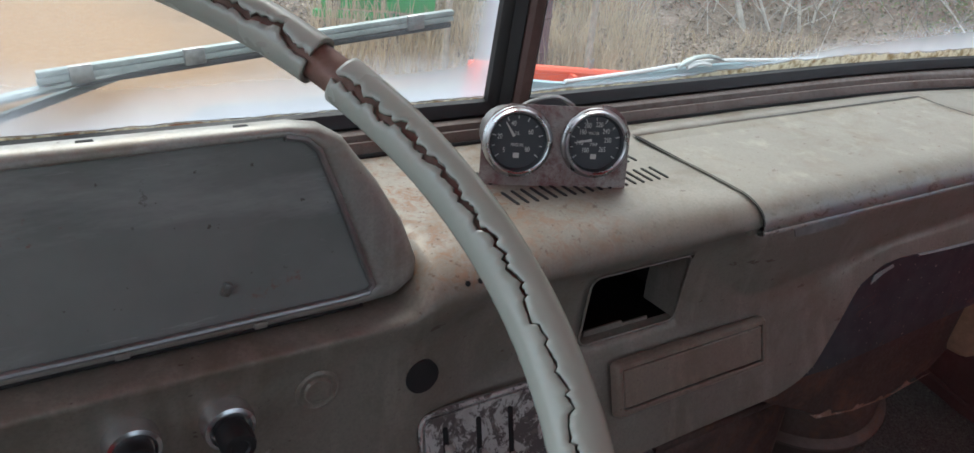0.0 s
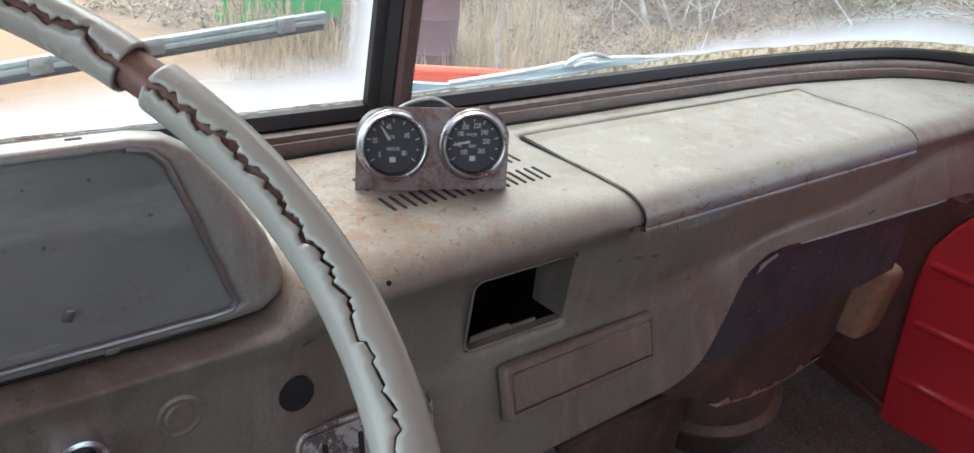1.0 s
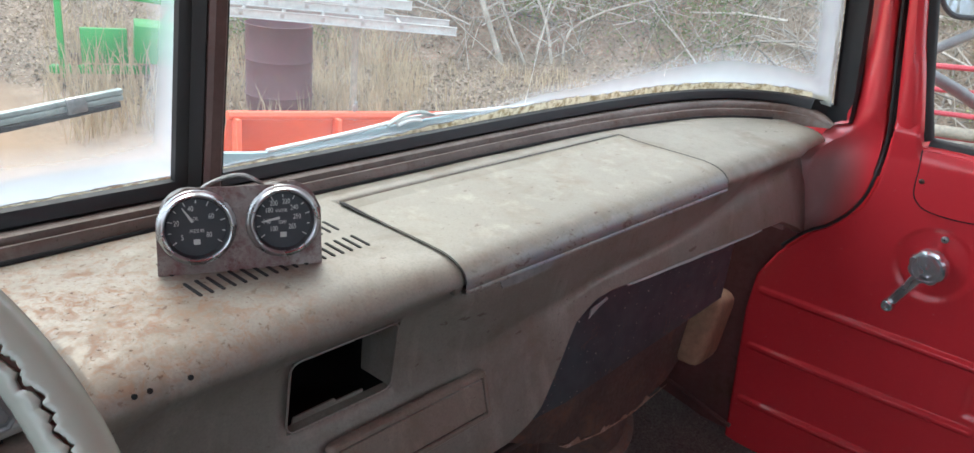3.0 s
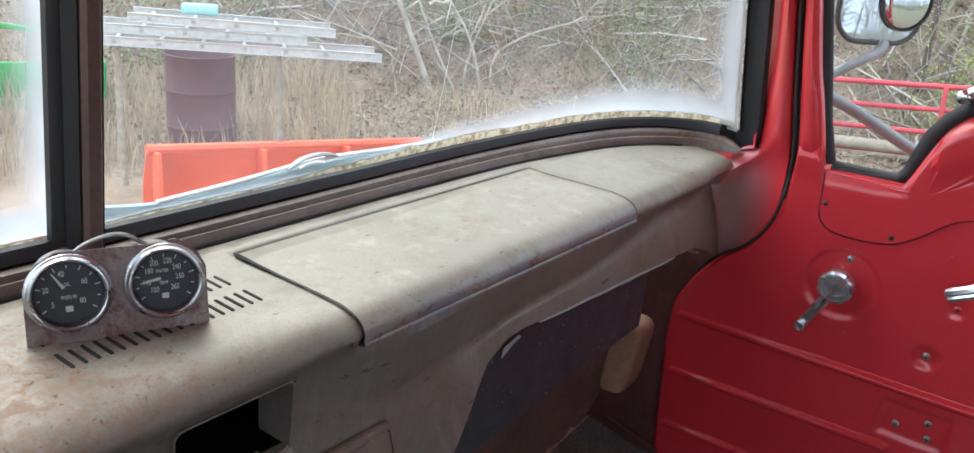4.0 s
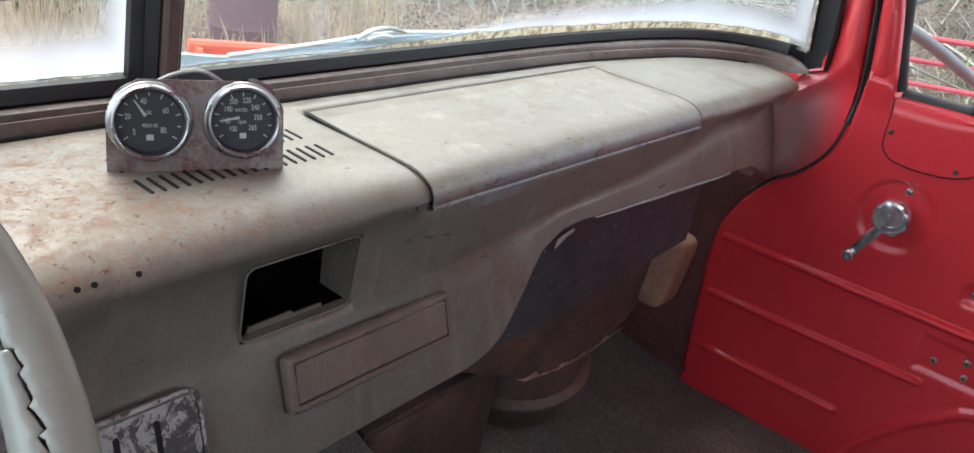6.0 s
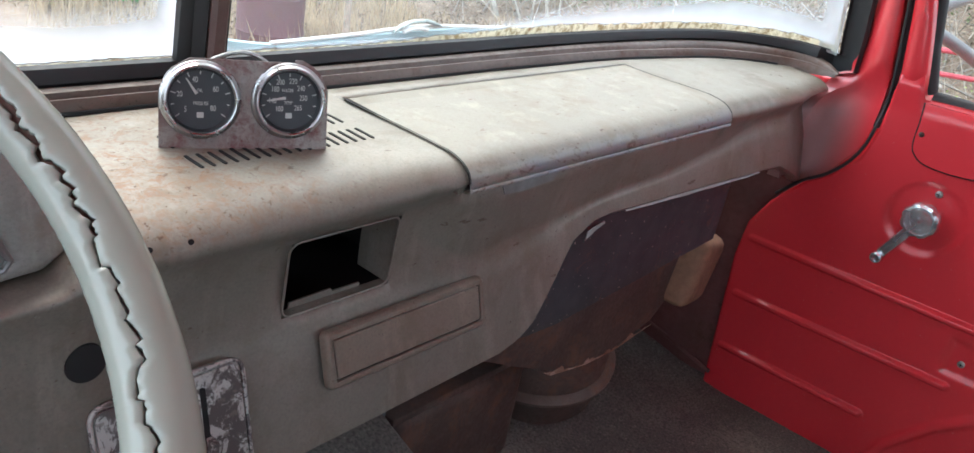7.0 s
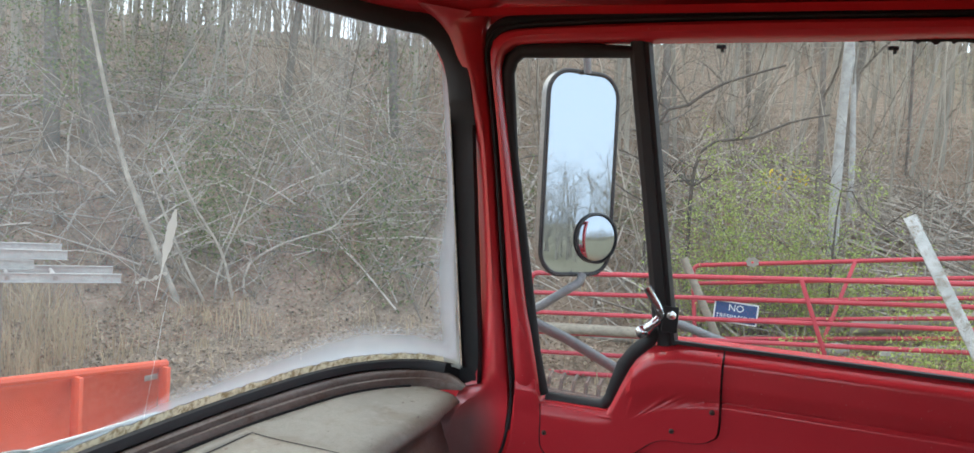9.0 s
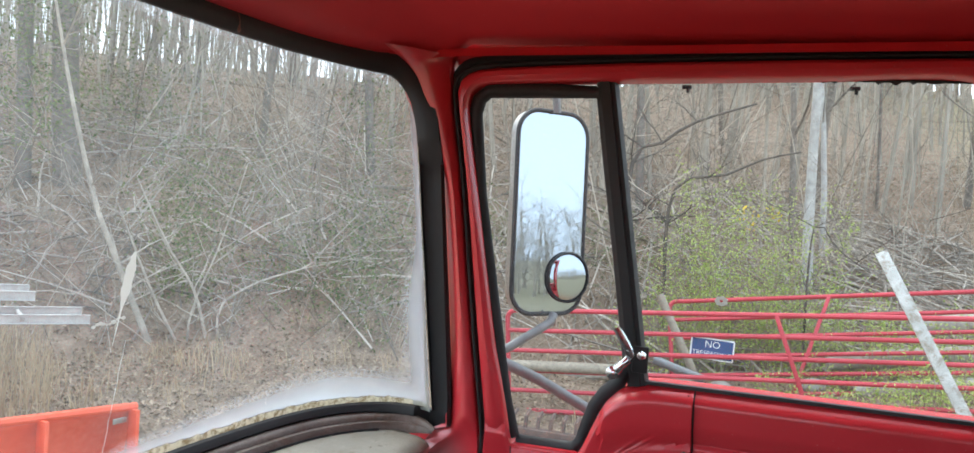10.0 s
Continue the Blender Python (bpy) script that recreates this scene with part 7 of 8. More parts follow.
ground = tagged(part("ground", bm, M_GROUND), "clay yard and leaf-strewn wooded bank", "ground", kind="structure")


# ---- outside: woods ----
def bough(verts, faces, pts, r0, r1, n=5):
    base = len(verts)
    fr = frames_along(pts)
    for i, (p, s, u, t) in enumerate(fr):
        r = lerp(r0, r1, i / (len(fr) - 1))
        for k in range(n):
            a = 2 * math.pi * k / n
            verts.append(tuple(p + s * math.cos(a) * r + u * math.sin(a) * r))
    for i in range(len(fr) - 1):
        for k in range(n):
            faces.append((base + i * n + k, base + i * n + (k + 1) % n, base + (i + 1) * n + (k + 1) % n, base + (i + 1) * n + k))


def grow(verts, faces, rnd, p, d, length, r, depth, n=5, droop=0.0):
    pts = [Vector(p)]
    d = Vector(d).normalized()
    steps = 5
    for k in range(steps):
        d = (d + Vector((rnd.uniform(-1, 1), rnd.uniform(-1, 1), rnd.uniform(-0.6, 0.9) - droop)) * 0.16).normalized()
        pts.append(pts[-1] + d * length / steps)
    bough(verts, faces, pts, r, r * (0.45 if depth else 0.2), n)
    if depth > 0:
        for k in range(rnd.randint(2, 4)):
            i = rnd.randint(1, steps)
            side = Vector((rnd.uniform(-1, 1), rnd.uniform(-1, 1), rnd.uniform(0.0, 0.9))).normalized()
            grow(verts, faces, rnd, pts[i], d * 0.6 + side, length * rnd.uniform(0.4, 0.65), r * lerp(0.55, 0.35, i / steps), depth - 1, max(n - 1, 3))


def tree(x, y, h, r, lean, seed, mat, label, limbs=7, depth=2):
    rnd = random.Random(seed)
    z = ground_z(x, y) - 0.05
    th = thing("tree", (x, y, z), label, "tree", "bare trees on the bank")
    verts, faces = [], []
    pts, d = [Vector((x, y, z))], Vector((lean[0], lean[1], 1)).normalized()
    for k in range(9):
        d = (d + Vector((rnd.uniform(-1, 1), rnd.uniform(-1, 1), 0)) * 0.045).normalized()
        pts.append(pts[-1] + d * h / 9)
    bough(verts, faces, pts, r, r * 0.3, 9)
    me = bpy.data.meshes.new("trunk")
    me.from_pydata(verts, [], faces)
    me.materials.append(mat)
    for p in me.polygons:
        p.use_smooth = True
    tr = new("trunk", me)
    tr.parent = th
    tr.matrix_parent_inverse = Matrix.Translation(-th.location)
    verts, faces = [], []
    for k in range(limbs):
        i = rnd.randint(2, 9)
        a = rnd.uniform(0, 6.283)
        grow(verts, faces, rnd, pts[i], (math.cos(a), math.sin(a), rnd.uniform(0.2, 0.9)), h * rnd.uniform(0.14, 0.30), r * lerp(0.5, 0.2, i / 9), depth, 4)
    me = bpy.data.meshes.new("crown")
    me.from_pydata(verts, [], faces)
    me.materials.append(mat)
    cr = new("crown", me)
    cr.parent = th
    cr.matrix_parent_inverse = Matrix.Translation(-th.location)
    return th


# trees that can be told apart
tree(9.5, 9.5, 12, 0.21, (-0.02, 0.02), 1, M_BARK, "tall grey-brown bare tree trunk", 8)
tree(9.1, 9.95, 12.0, 0.12, (-0.02, 0.02), 2, M_BARK, "tall grey-brown bare tree trunk", 8)
tree(8.2, 11.0, 11.0, 0.11, (0.0, 0.03), 3, M_BARK, "tall grey-brown bare tree trunk", 8)
tree(13.7, -1.16, 10.0, 0.090, (0.0, 0.085), 4, M_BARKPALE, "pale straight tree trunk beyond the gates", 6)
tree(15.0, -1.42, 10.5, 0.055, (0.02, 0.02), 5, M_BARKPALE, "pale straight tree trunk beyond the gates", 6)


def leaning(points, r, label, seed):
    """A bent sapling through the given places, with a few side shoots."""
    rnd = random.Random(seed)
    x, y, z = points[0]
    th = thing("sapling", (x, y, ground_z(x, y)), label, "sapling", "bent saplings")
    pts = spline([(x, y, min(z, ground_z(x, y)) - 0.05)] + [tuple(p) for p in points], 16)
    verts, faces = [], []
    bough(verts, faces, pts, r, r * 0.35, 7)
    for nm, cnt in (("trunk", 0), ("shoots", 9)):
        if cnt:
            verts, faces = [], []
            for k in range(cnt):
                a = rnd.uniform(0, 6.28)
                grow(verts, faces, rnd, pts[rnd.randint(4, 15)], (math.cos(a), math.sin(a), rnd.uniform(0.2, 1)), rnd.uniform(0.4, 1.1), r * 0.35, 1, 3)
        me = bpy.data.meshes.new(nm)
        me.from_pydata(verts, [], faces)
        me.materials.append(M_LIMB if seed < 6 else M_DARKLIMB)
        ob = new(nm, me)
        if cnt:
            tagged(ob, kind="stuff")
        ob.parent = th
        ob.matrix_parent_inverse = Matrix.Translation(-th.location)


leaning([(7.61, 6.07, -0.33), (7.21, 6.52, 1.14), (7.08, 6.67, 1.69), (6.9, 6.85, 2.69), (6.72, 7.02, 3.9)], 0.042, "pale bent sapling leaning across the bank", 1)
leaning([(7.97, 5.61, -0.45), (7.83, 5.79, 0.55), (7.61, 6.07, 1.16), (7.38, 6.34, 1.9)], 0.024, "thin pale bent sapling", 2)
leaning([(7.82, 5.8, -0.44), (7.78, 5.85, 0.12), (7.83, 5.79, 0.55), (7.97, 5.61, 1.19), (8.12, 5.4, 2.16)], 0.016, "thin pale bent sapling", 3)
leaning([(7.86, 5.75, -0.45), (7.54, 6.15, 0.54), (7.25, 6.48, 1.6)], 0.024, "thin pale bent sapling", 4)
leaning([(8.0, 5.57, 0.45), (8.24, 5.22, 0.76), (8.53, 4.76, 0.97), (8.65, 4.56, 1.25), (8.81, 4.25, 1.65)], 0.018, "pale dead branch arching over the bank", 5)
leaning([(11.52, 1.39, 2.57), (11.57, 1.02, 2.89), (11.62, 0.57, 3.22), (11.67, -0.24, 3.51)], 0.042, "grey dead limb hanging over the slope", 6)
leaning([(11.6, 0.8, 2.2), (11.66, 0.1, 2.51), (11.67, -0.38, 2.75), (11.66, -0.85, 2.87)], 0.034, "grey dead limb hanging over the slope", 7)
leaning([(11.16, -1.06, 1.86), (11.14, -1.38, 1.6), (11.1, -1.76, 1.35)], 0.02, "grey dead limb lying on the slope", 8)
rnd = random.Random(77)
for k in range(34):
    a = radians(rnd.uniform(-22, 74))
    d = rnd.uniform(14, 25)
    x, y = d * math.cos(a), d * math.sin(a)
    tree(x, y, rnd.uniform(8, 14), rnd.uniform(0.03, 0.085), (rnd.uniform(-0.1, 0.1), rnd.uniform(-0.1, 0.1)), 100 + k, M_BARK, "slender bare tree on the wooded bank", 7)

# far woods, too many to count
def sprig(verts, faces, rnd, p, d, length, r):
    """A thin bent twig with two side shoots."""
    pts, d = [Vector(p)], Vector(d).normalized()
    for k in range(3):
        d = (d + Vector((rnd.uniform(-1, 1), rnd.uniform(-1, 1), rnd.uniform(-0.5, 0.9))) * 0.25).normalized()
        pts.append(pts[-1] + d * length / 3)
    bough(verts, faces, pts, r, r * 0.35, 3)
    for q in pts[1:3]:
        e = (d + Vector((rnd.uniform(-1, 1), rnd.uniform(-1, 1), rnd.uniform(-0.3, 1)))).normalized() * length * rnd.uniform(0.3, 0.55)
        bough(verts, faces, [q, q + e * 0.5 + Vector((0, 0, 0.03 * length)), q + e], r * 0.6, r * 0.25, 3)


def slim_tree(verts, faces, rnd, x, y, h, r, twigs, reach):
    p = [Vector((x, y, ground_z(x, y) - 0.1))]
    dd = Vector((rnd.gauss(0, 0.07), rnd.gauss(0, 0.07), 1))
    for i in range(5):
        dd = (dd + Vector((rnd.uniform(-1, 1), rnd.uniform(-1, 1), 0)) * 0.07).normalized()
        p.append(p[-1] + dd * h / 5)
    bough(verts, faces, p, r, r * 0.3, 5)
    for i in range(twigs):
        b = rnd.uniform(0, 6.28)
        f = rnd.uniform(0.4, 5)
        k = min(int(f), 4)
        sprig(verts, faces, rnd, p[k].lerp(p[k + 1], f - k), (math.cos(b), math.sin(b), rnd.uniform(0.0, 1.1)), rnd.uniform(0.4, 1.0) * reach, max(r * 0.22, 0.006))


verts, faces = [], []
rnd = random.Random(5)
for k in range(1000):
    a = radians(rnd.uniform(-30, 96))
    d = 15 + 47 * rnd.random() ** 1.25
    x, y = d * math.cos(a), d * math.sin(a)
    if x * 0.86 + y * 0.51 < 12.5:
        continue
    thick = rnd.random()
    slim_tree(verts, faces, rnd, x, y, rnd.uniform(4, 9) if thick < 0.45 else rnd.uniform(8, 17), rnd.uniform(0.012, 0.03) if thick < 0.6 else rnd.uniform(0.03, 0.065 if thick < 0.93 else 0.12), 13, 2.6 if d > 25 else 1.8)
for k in range(900):
    a = radians(rnd.uniform(-30, 70))
    d = rnd.uniform(34, 64)
    slim_tree(verts, faces, rnd, d * math.cos(a), d * math.sin(a), rnd.uniform(9, 21), rnd.uniform(0.02, 0.055), 15, 4.2)
for k in range(330):
    a = radians(rnd.uniform(-30, 26))
    d = rnd.uniform(48, 75)
    slim_tree(verts, faces, rnd, d * math.cos(a), d * math.sin(a), rnd.uniform(15, 26), rnd.uniform(0.05, 0.11), 15, 6.5)
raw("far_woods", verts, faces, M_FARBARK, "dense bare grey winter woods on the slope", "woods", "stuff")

# woods round the rest of the yard, seen in the mirrors
verts, faces = [], []
rnd = random.Random(15)
for k in range(360):
    a = radians(rnd.uniform(244, 296)) if k < 280 else radians(rnd.uniform(150, 232))
    d = rnd.uniform(52, 84)
    x, y = d * math.cos(a), d * math.sin(a)
    slim_tree(verts, faces, rnd, x, y, rnd.uniform(4, 7.5) if rnd.random() < 0.93 else 10, rnd.uniform(0.05, 0.12), 16, 2.8)
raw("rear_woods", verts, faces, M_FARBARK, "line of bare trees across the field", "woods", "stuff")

# thicket of leafless saplings on the bank
verts, faces = [], []
rnd = random.Random(19)
for k in range(470):
    a = radians(rnd.uniform(-26, 76))
    d = 10.5 + 13 * rnd.random()
    x, y = d * math.cos(a), d * math.sin(a)
    if x * 0.86 + y * 0.51 < 10.2:
        continue
    h = rnd.uniform(1.0, 5.5)
    z = ground_z(x, y)
    b = rnd.uniform(0, 6.28)
    dd = Vector((math.cos(b) * 0.45, math.sin(b) * 0.45, 1)).normalized()
    p = [Vector((x, y, z - 0.03))]
    for i in range(4):
        dd = (dd + Vector((rnd.uniform(-1, 1), rnd.uniform(-1, 1), rnd.uniform(-0.5, 0.5))) * 0.2).normalized()
        p.append(p[-1] + dd * h / 4)
    r = rnd.uniform(0.006, 0.015)
    bough(verts, faces, p, r, r * 0.4, 4)
    for i in range(8):
        b = rnd.uniform(0, 6.28)
        f = rnd.uniform(0.6, 3.99)
        q = p[int(f)].lerp(p[int(f) + 1], f - int(f))
        sprig(verts, faces, rnd, q, (math.cos(b), math.sin(b), rnd.uniform(-0.2, 0.9)), rnd.uniform(0.5, 1.6), r * 0.55)
raw("thicket", verts, faces, M_BRIAR, "thicket of leafless grey saplings on the bank", "brush", "stuff")

# underbrush of fine twigs
verts, faces = [], []
rnd = random.Random(9)
for k in range(1500):
    a = radians(rnd.uniform(-24, 76))
    d = 9.6 + 15 * rnd.random() ** 1.4
    x, y = d * math.cos(a), d * math.sin(a)
    if x * 0.86 + y * 0.51 < 9.2:
        continue
    z = ground_z(x, y)
    a2 = rnd.uniform(0, 6.28)
    grow(verts, faces, rnd, (x, y, z), (math.cos(a2) * 0.7, math.sin(a2) * 0.7, rnd.uniform(0.2, 1.4)), rnd.uniform(0.5, 2.1), rnd.uniform(0.003, 0.009), 1 if rnd.random() < 0.75 else 0, 3)
raw("underbrush", verts, faces, M_BRIAR, "tangle of bare grey twigs and briars", "brush", "stuff")

# dead sticks and cut brush lying on the bank
verts, faces = [], []
rnd = random.Random(23)
for k in range(1500):
    if k < 1050:
        x, y = rnd.uniform(10.2, 17.0), rnd.gauss(-1.5, 2.6)
    else:
        a, d = radians(rnd.uniform(14, 60)), rnd.uniform(10.2, 16)
        x, y = d * math.cos(a), d * math.sin(a)
    if x * 0.86 + y * 0.51 < 9.0:
        continue
    ln = rnd.uniform(0.3, 2.2)
    b = rnd.uniform(0, 3.14)
    dx, dy = math.cos(b) * ln / 2, math.sin(b) * ln / 2
    lift = rnd.uniform(0.02, 0.22)
    p = Vector((x - dx, y - dy, ground_z(x - dx, y - dy) + lift * rnd.random()))
    q = Vector((x + dx, y + dy, ground_z(x + dx, y + dy) + lift))
    mid_ = (p + q) / 2 + Vector((rnd.uniform(-0.08, 0.08), rnd.uniform(-0.08, 0.08), 0.04))
    r = rnd.uniform(0.005, 0.022)
    bough(verts, faces, [p, mid_, q], r, r * 0.5, 4)
    if rnd.random() < 0.5:
        sprig(verts, faces, rnd, mid_, (rnd.uniform(-1, 1), rnd.uniform(-1, 1), rnd.uniform(0, 0.7)), ln * 0.5, r * 0.5)
raw("dead_sticks", verts, faces, M_DEADWOOD, "dead grey-brown sticks and cut brush on the bank", "sticks", "stuff")

# fallen leaves
verts, faces = [], []
rnd = random.Random(21)
for k in range(95000):
    a = radians(rnd.uniform(-26, 78))
    d = 5.8 + 17 * rnd.random() ** 1.15
    x, y = d * math.cos(a), d * math.sin(a)
    if x * 0.86 + y * 0.51 < 6.2:
        continue
    z = ground_z(x, y) + rnd.uniform(0.01, 0.05)
    s = rnd.uniform(0.016, 0.036)
    e = Euler((rnd.uniform(-0.8, 0.8), rnd.uniform(-0.8, 0.8), rnd.uniform(0, 6.28))).to_matrix()
    b = len(verts)
    for p in ((-s, 0, 0), (0, -s * 0.55, 0.012), (s, 0, 0), (0, s * 0.55, 0.012)):
        v = e @ Vector(p)
        verts.append((x + v.x, y + v.y, z + v.z))
    faces.append((b, b + 1, b + 2, b + 3))
raw("leaf_litter", verts, faces, M_LITTER, "fallen brown leaves over the bank", "leaves", "stuff")

# dry grass
verts, faces = [], []
rnd = random.Random(31)
for k in range(640):
    t = rnd.random()
    if t < 0.80:
        a, d = radians(rnd.uniform(45, 70)), rnd.uniform(6.4, 10.2)
    elif t < 0.90:
        a, d = radians(rnd.uniform(33, 46)), rnd.uniform(6.8, 9.6)
    else:
        a, d = radians(rnd.uniform(-15, 40)), rnd.uniform(8.5, 11)
    x, y = d * math.cos(a), d * math.sin(a)
    z = ground_z(x, y)
    for j in range(7):
        h = rnd.uniform(0.15, 0.7) * (0.4 + 0.9 * abs(noise.noise((x * 0.8, y * 0.8, 3)))) * (1.3 if t < 0.75 else 0.7)
        px, py = x + rnd.gauss(0, 0.08), y + rnd.gauss(0, 0.08)
        lx, ly = rnd.gauss(0, 0.16) * h, rnd.gauss(0, 0.16) * h
        w = rnd.uniform(0.003, 0.007)
        ang = rnd.uniform(0, 3.14)
        cx, cy_ = math.cos(ang) * w, math.sin(ang) * w
        b = len(verts)
        verts += [(px - cx, py - cy_, z), (px + cx, py + cy_, z), (px + lx * 0.5 + cx, py + ly * 0.5 + cy_, z + h * 0.6), (px + lx * 0.5 - cx, py + ly * 0.5 - cy_, z + h * 0.6), (px + lx * 1.4, py + ly * 1.4, z + h)]
        faces += [(b, b + 1, b + 2, b + 3), (b + 3, b + 2, b + 4)]
raw("dry_grass", verts, faces, M_STRAW, "tall dry straw-coloured grass", "grass", "stuff")


def leaves(name, spots, mat, label, count, size, seed):
    verts, faces = [], []
    rnd = random.Random(seed)
    for (x, y, z, rx, rz, wgt) in spots:
        for k in range(int(count * wgt)):
            px, py = x + rnd.gauss(0, rx * 0.55), y + rnd.gauss(0, rx * 0.55)
            pz = z + abs(rnd.gauss(0, rz * 0.6)) + ground_z(px, py)
            s = rnd.uniform(size * 0.5, size)
            e = Euler((rnd.uniform(-1, 1), rnd.uniform(-1, 1), rnd.uniform(0, 6.28))).to_matrix()
            b = len(verts)
            for p in ((-s, 0, 0), (0, -s * 0.5, 0.01), (s, 0, 0), (0, s * 0.5, 0.01)):
                v = e @ Vector(p)
                verts.append((px + v.x, py + v.y, pz + v.z))
            faces.append((b, b + 1, b + 2, b + 3))
    return raw(name, verts, faces, mat, label, "shrub", "stuff")


SHRUBS = [(11.3, 0.1, 0.65, 2.0, 75), (11.4, -0.7, 0.7, 2.0, 95), (11.0, -1.5, 0.7, 1.1, 55), (10.8, 0.6, 0.6, 0.8, 30), (10.6, -2.4, 0.7, 0.8, 45), (9.0, -2.2, 0.5, 0.5, 45), (9.2, -1.0, 0.6, 0.40, 35), (11.5, -3.6, 0.9, 0.8, 40)]
verts, faces, stems, stem_faces = [], [], [], []
rnd = random.Random(41)
for x, y, spread, tall, count in SHRUBS:
    for k in range(count):
        px, py = x + rnd.gauss(0, spread * 0.6), y + rnd.gauss(0, spread * 0.6)
        a, lean = rnd.uniform(0, 6.28), rnd.uniform(0.0, 0.38)
        h = tall * rnd.uniform(0.35, 1.25)
        foot = Vector((px, py, ground_z(px, py) - 0.02))
        tip = foot + Vector((math.cos(a) * lean * h, math.sin(a) * lean * h, h))
        mid_ = foot.lerp(tip, 0.5) + Vector((rnd.uniform(-0.06, 0.06), rnd.uniform(-0.06, 0.06), 0.04))
        bough(stems, stem_faces, [foot, mid_, tip], 0.006, 0.002, 3)
        for i in range(int(18 + 32 * h)):
            f = 0.12 + 0.88 * rnd.random()
            q = foot.lerp(mid_, f * 2) if f < 0.5 else mid_.lerp(tip, f * 2 - 1)
            out = 0.05 + 0.09 * (1 - f)
            q = q + Vector((rnd.gauss(0, out), rnd.gauss(0, out), rnd.gauss(0, 0.03)))
            size = rnd.uniform(0.013, 0.028)
            e = Euler((rnd.uniform(-1, 1), rnd.uniform(-1, 1), rnd.uniform(0, 6.28))).to_matrix()
            b = len(verts)
            verts += [tuple(q + e @ Vector(p)) for p in ((-size, 0, 0), (0, -size * 0.5, 0.008), (size, 0, 0), (0, size * 0.5, 0.008))]
            faces.append((b, b + 1, b + 2, b + 3))
raw("green_shrubs", verts, faces, M_LEAF, "fresh green spring shrubs among the gates", "shrub", "stuff")
raw("shrub_stems", stems, stem_faces, M_TWIG, "thin upright stems of the spring shrubs", "shrub", "stuff")
leaves("evergreen_shrubs", [(8.3, 6.4, 0.2, 0.5, 1.1, 0.8), (6.2, 8.3, 0.1, 0.7, 0.7, 0.7), (12.5, 6.0, 0.5, 0.9, 1.5, 0.6), (9.0, 7.2, 0.3, 0.5, 1.0, 0.4), (5.2, 8.6, 0.1, 0.6, 0.6, 0.5), (7.7, 8.4, 1.6, 0.9, 1.6, 1.3), (8.6, 9.6, 2.2, 1.0, 2.2, 1.0), (10.4, 4.8, 0.2, 0.7, 1.0, 0.8), (9.2, 4.3, 0.1, 0.6, 0.8, 0.6), (9.4, 5.6, 0.0, 0.9, 0.5, 1.0), (10.8, 7.6, 0.0, 1.4, 0.6, 1.2), (12.4, 3.4, 0.0, 1.2, 0.5, 0.9), (13.0, 1.6, 0.0, 1.2, 0.5, 0.8), (11.0, 9.6, 0.4, 1.2, 1.6, 1.4)], M_EVERGREEN, "dull green evergreen shrubs on the bank", 1100, 0.04, 43)


leaves("yellow_blossom", [(11.6, -0.2, 1.75, 0.16, 0.22, 1.0), (11.57, -0.56, 1.95, 0.12, 0.12, 0.7), (11.9, -3.3, 1.2, 0.08, 0.1, 0.4)], M_YELLOW, "few yellow blossoms on thin twigs", 26, 0.04, 47)


# ---- outside: things in the yard ----
def tube_gate(c, ry, h, w, bars, tilt, brace, label):
    """A farm gate: a tube loop, level bars and two slanted braces."""
    g = thing("farm_gate", c, label, "gate", "red tube gates")
    m = Matrix.Translation(c) @ Matrix.Rotation(ry, 4, 'Z') @ Matrix.Rotation(tilt[0], 4, 'X') @ Matrix.Rotation(tilt[1], 4, 'Y')
    r = 0.027
    rr = rounded(0, 0, w, h, 0.09, 5)
    bm = bmesh.new()
    tube(bm, [m @ Vector((x, 0, z)) for x, z in rr + rr[:1]], r, 8)
    part("loop", bm, M_GATE, g)
    for k in range(1, bars - 1):
        z = h * k / (bars - 1)
        bm = bmesh.new()
        tube(bm, [m @ Vector((0.0, 0, z)), m @ Vector((w, 0, z))], r * 0.92, 8)
        part("rail", bm, M_GATE, g)
    bm = bmesh.new()
    bm.free()
    for f, lean in brace:
        bm = bmesh.new()
        box(bm, m @ Vector((w * f, -0.024, h / 2)), (0.045, 0.012, math.hypot(h, lean)), 0.003, m.to_3x3() @ Matrix.Rotation(-math.atan2(lean, h), 3, 'Y'))
        part("brace", bm, M_GATE, g)
    return g


tube_gate((8.7, 2.13, -0.43), radians(-88), 1.13, 5.1, 6, (0, radians(-4.9)), ((0.29, -0.03), (0.60, 0.34)), "long red tube farm gate standing in front of the stack")
tube_gate((10.1, 0.45, -0.30), radians(-90), 1.15, 3.9, 6, (radians(-14), radians(-8)), ((0.42, -0.5),), "red tube farm gate tilted against the stack")
sg = thing("warning_sign", (8.81, -0.04, 0.39), "small blue and white sign wired to a gate", "sign")
smx = Matrix.Translation((8.815, -0.037, 0.509)) @ Matrix.Rotation(radians(-90 + 1.5), 4, 'Z') @ Matrix.Rotation(radians(90), 4, 'X') @ Matrix.Rotation(radians(-2), 4, 'Z')
bm = bmesh.new()
slab(bm, rounded(-0.227, -0.116, 0.227, 0.116, 0.01, 2), smx, 0.006)
part("border", bm, M_SIGNWHITE, sg, smooth=False)
bm = bmesh.new()
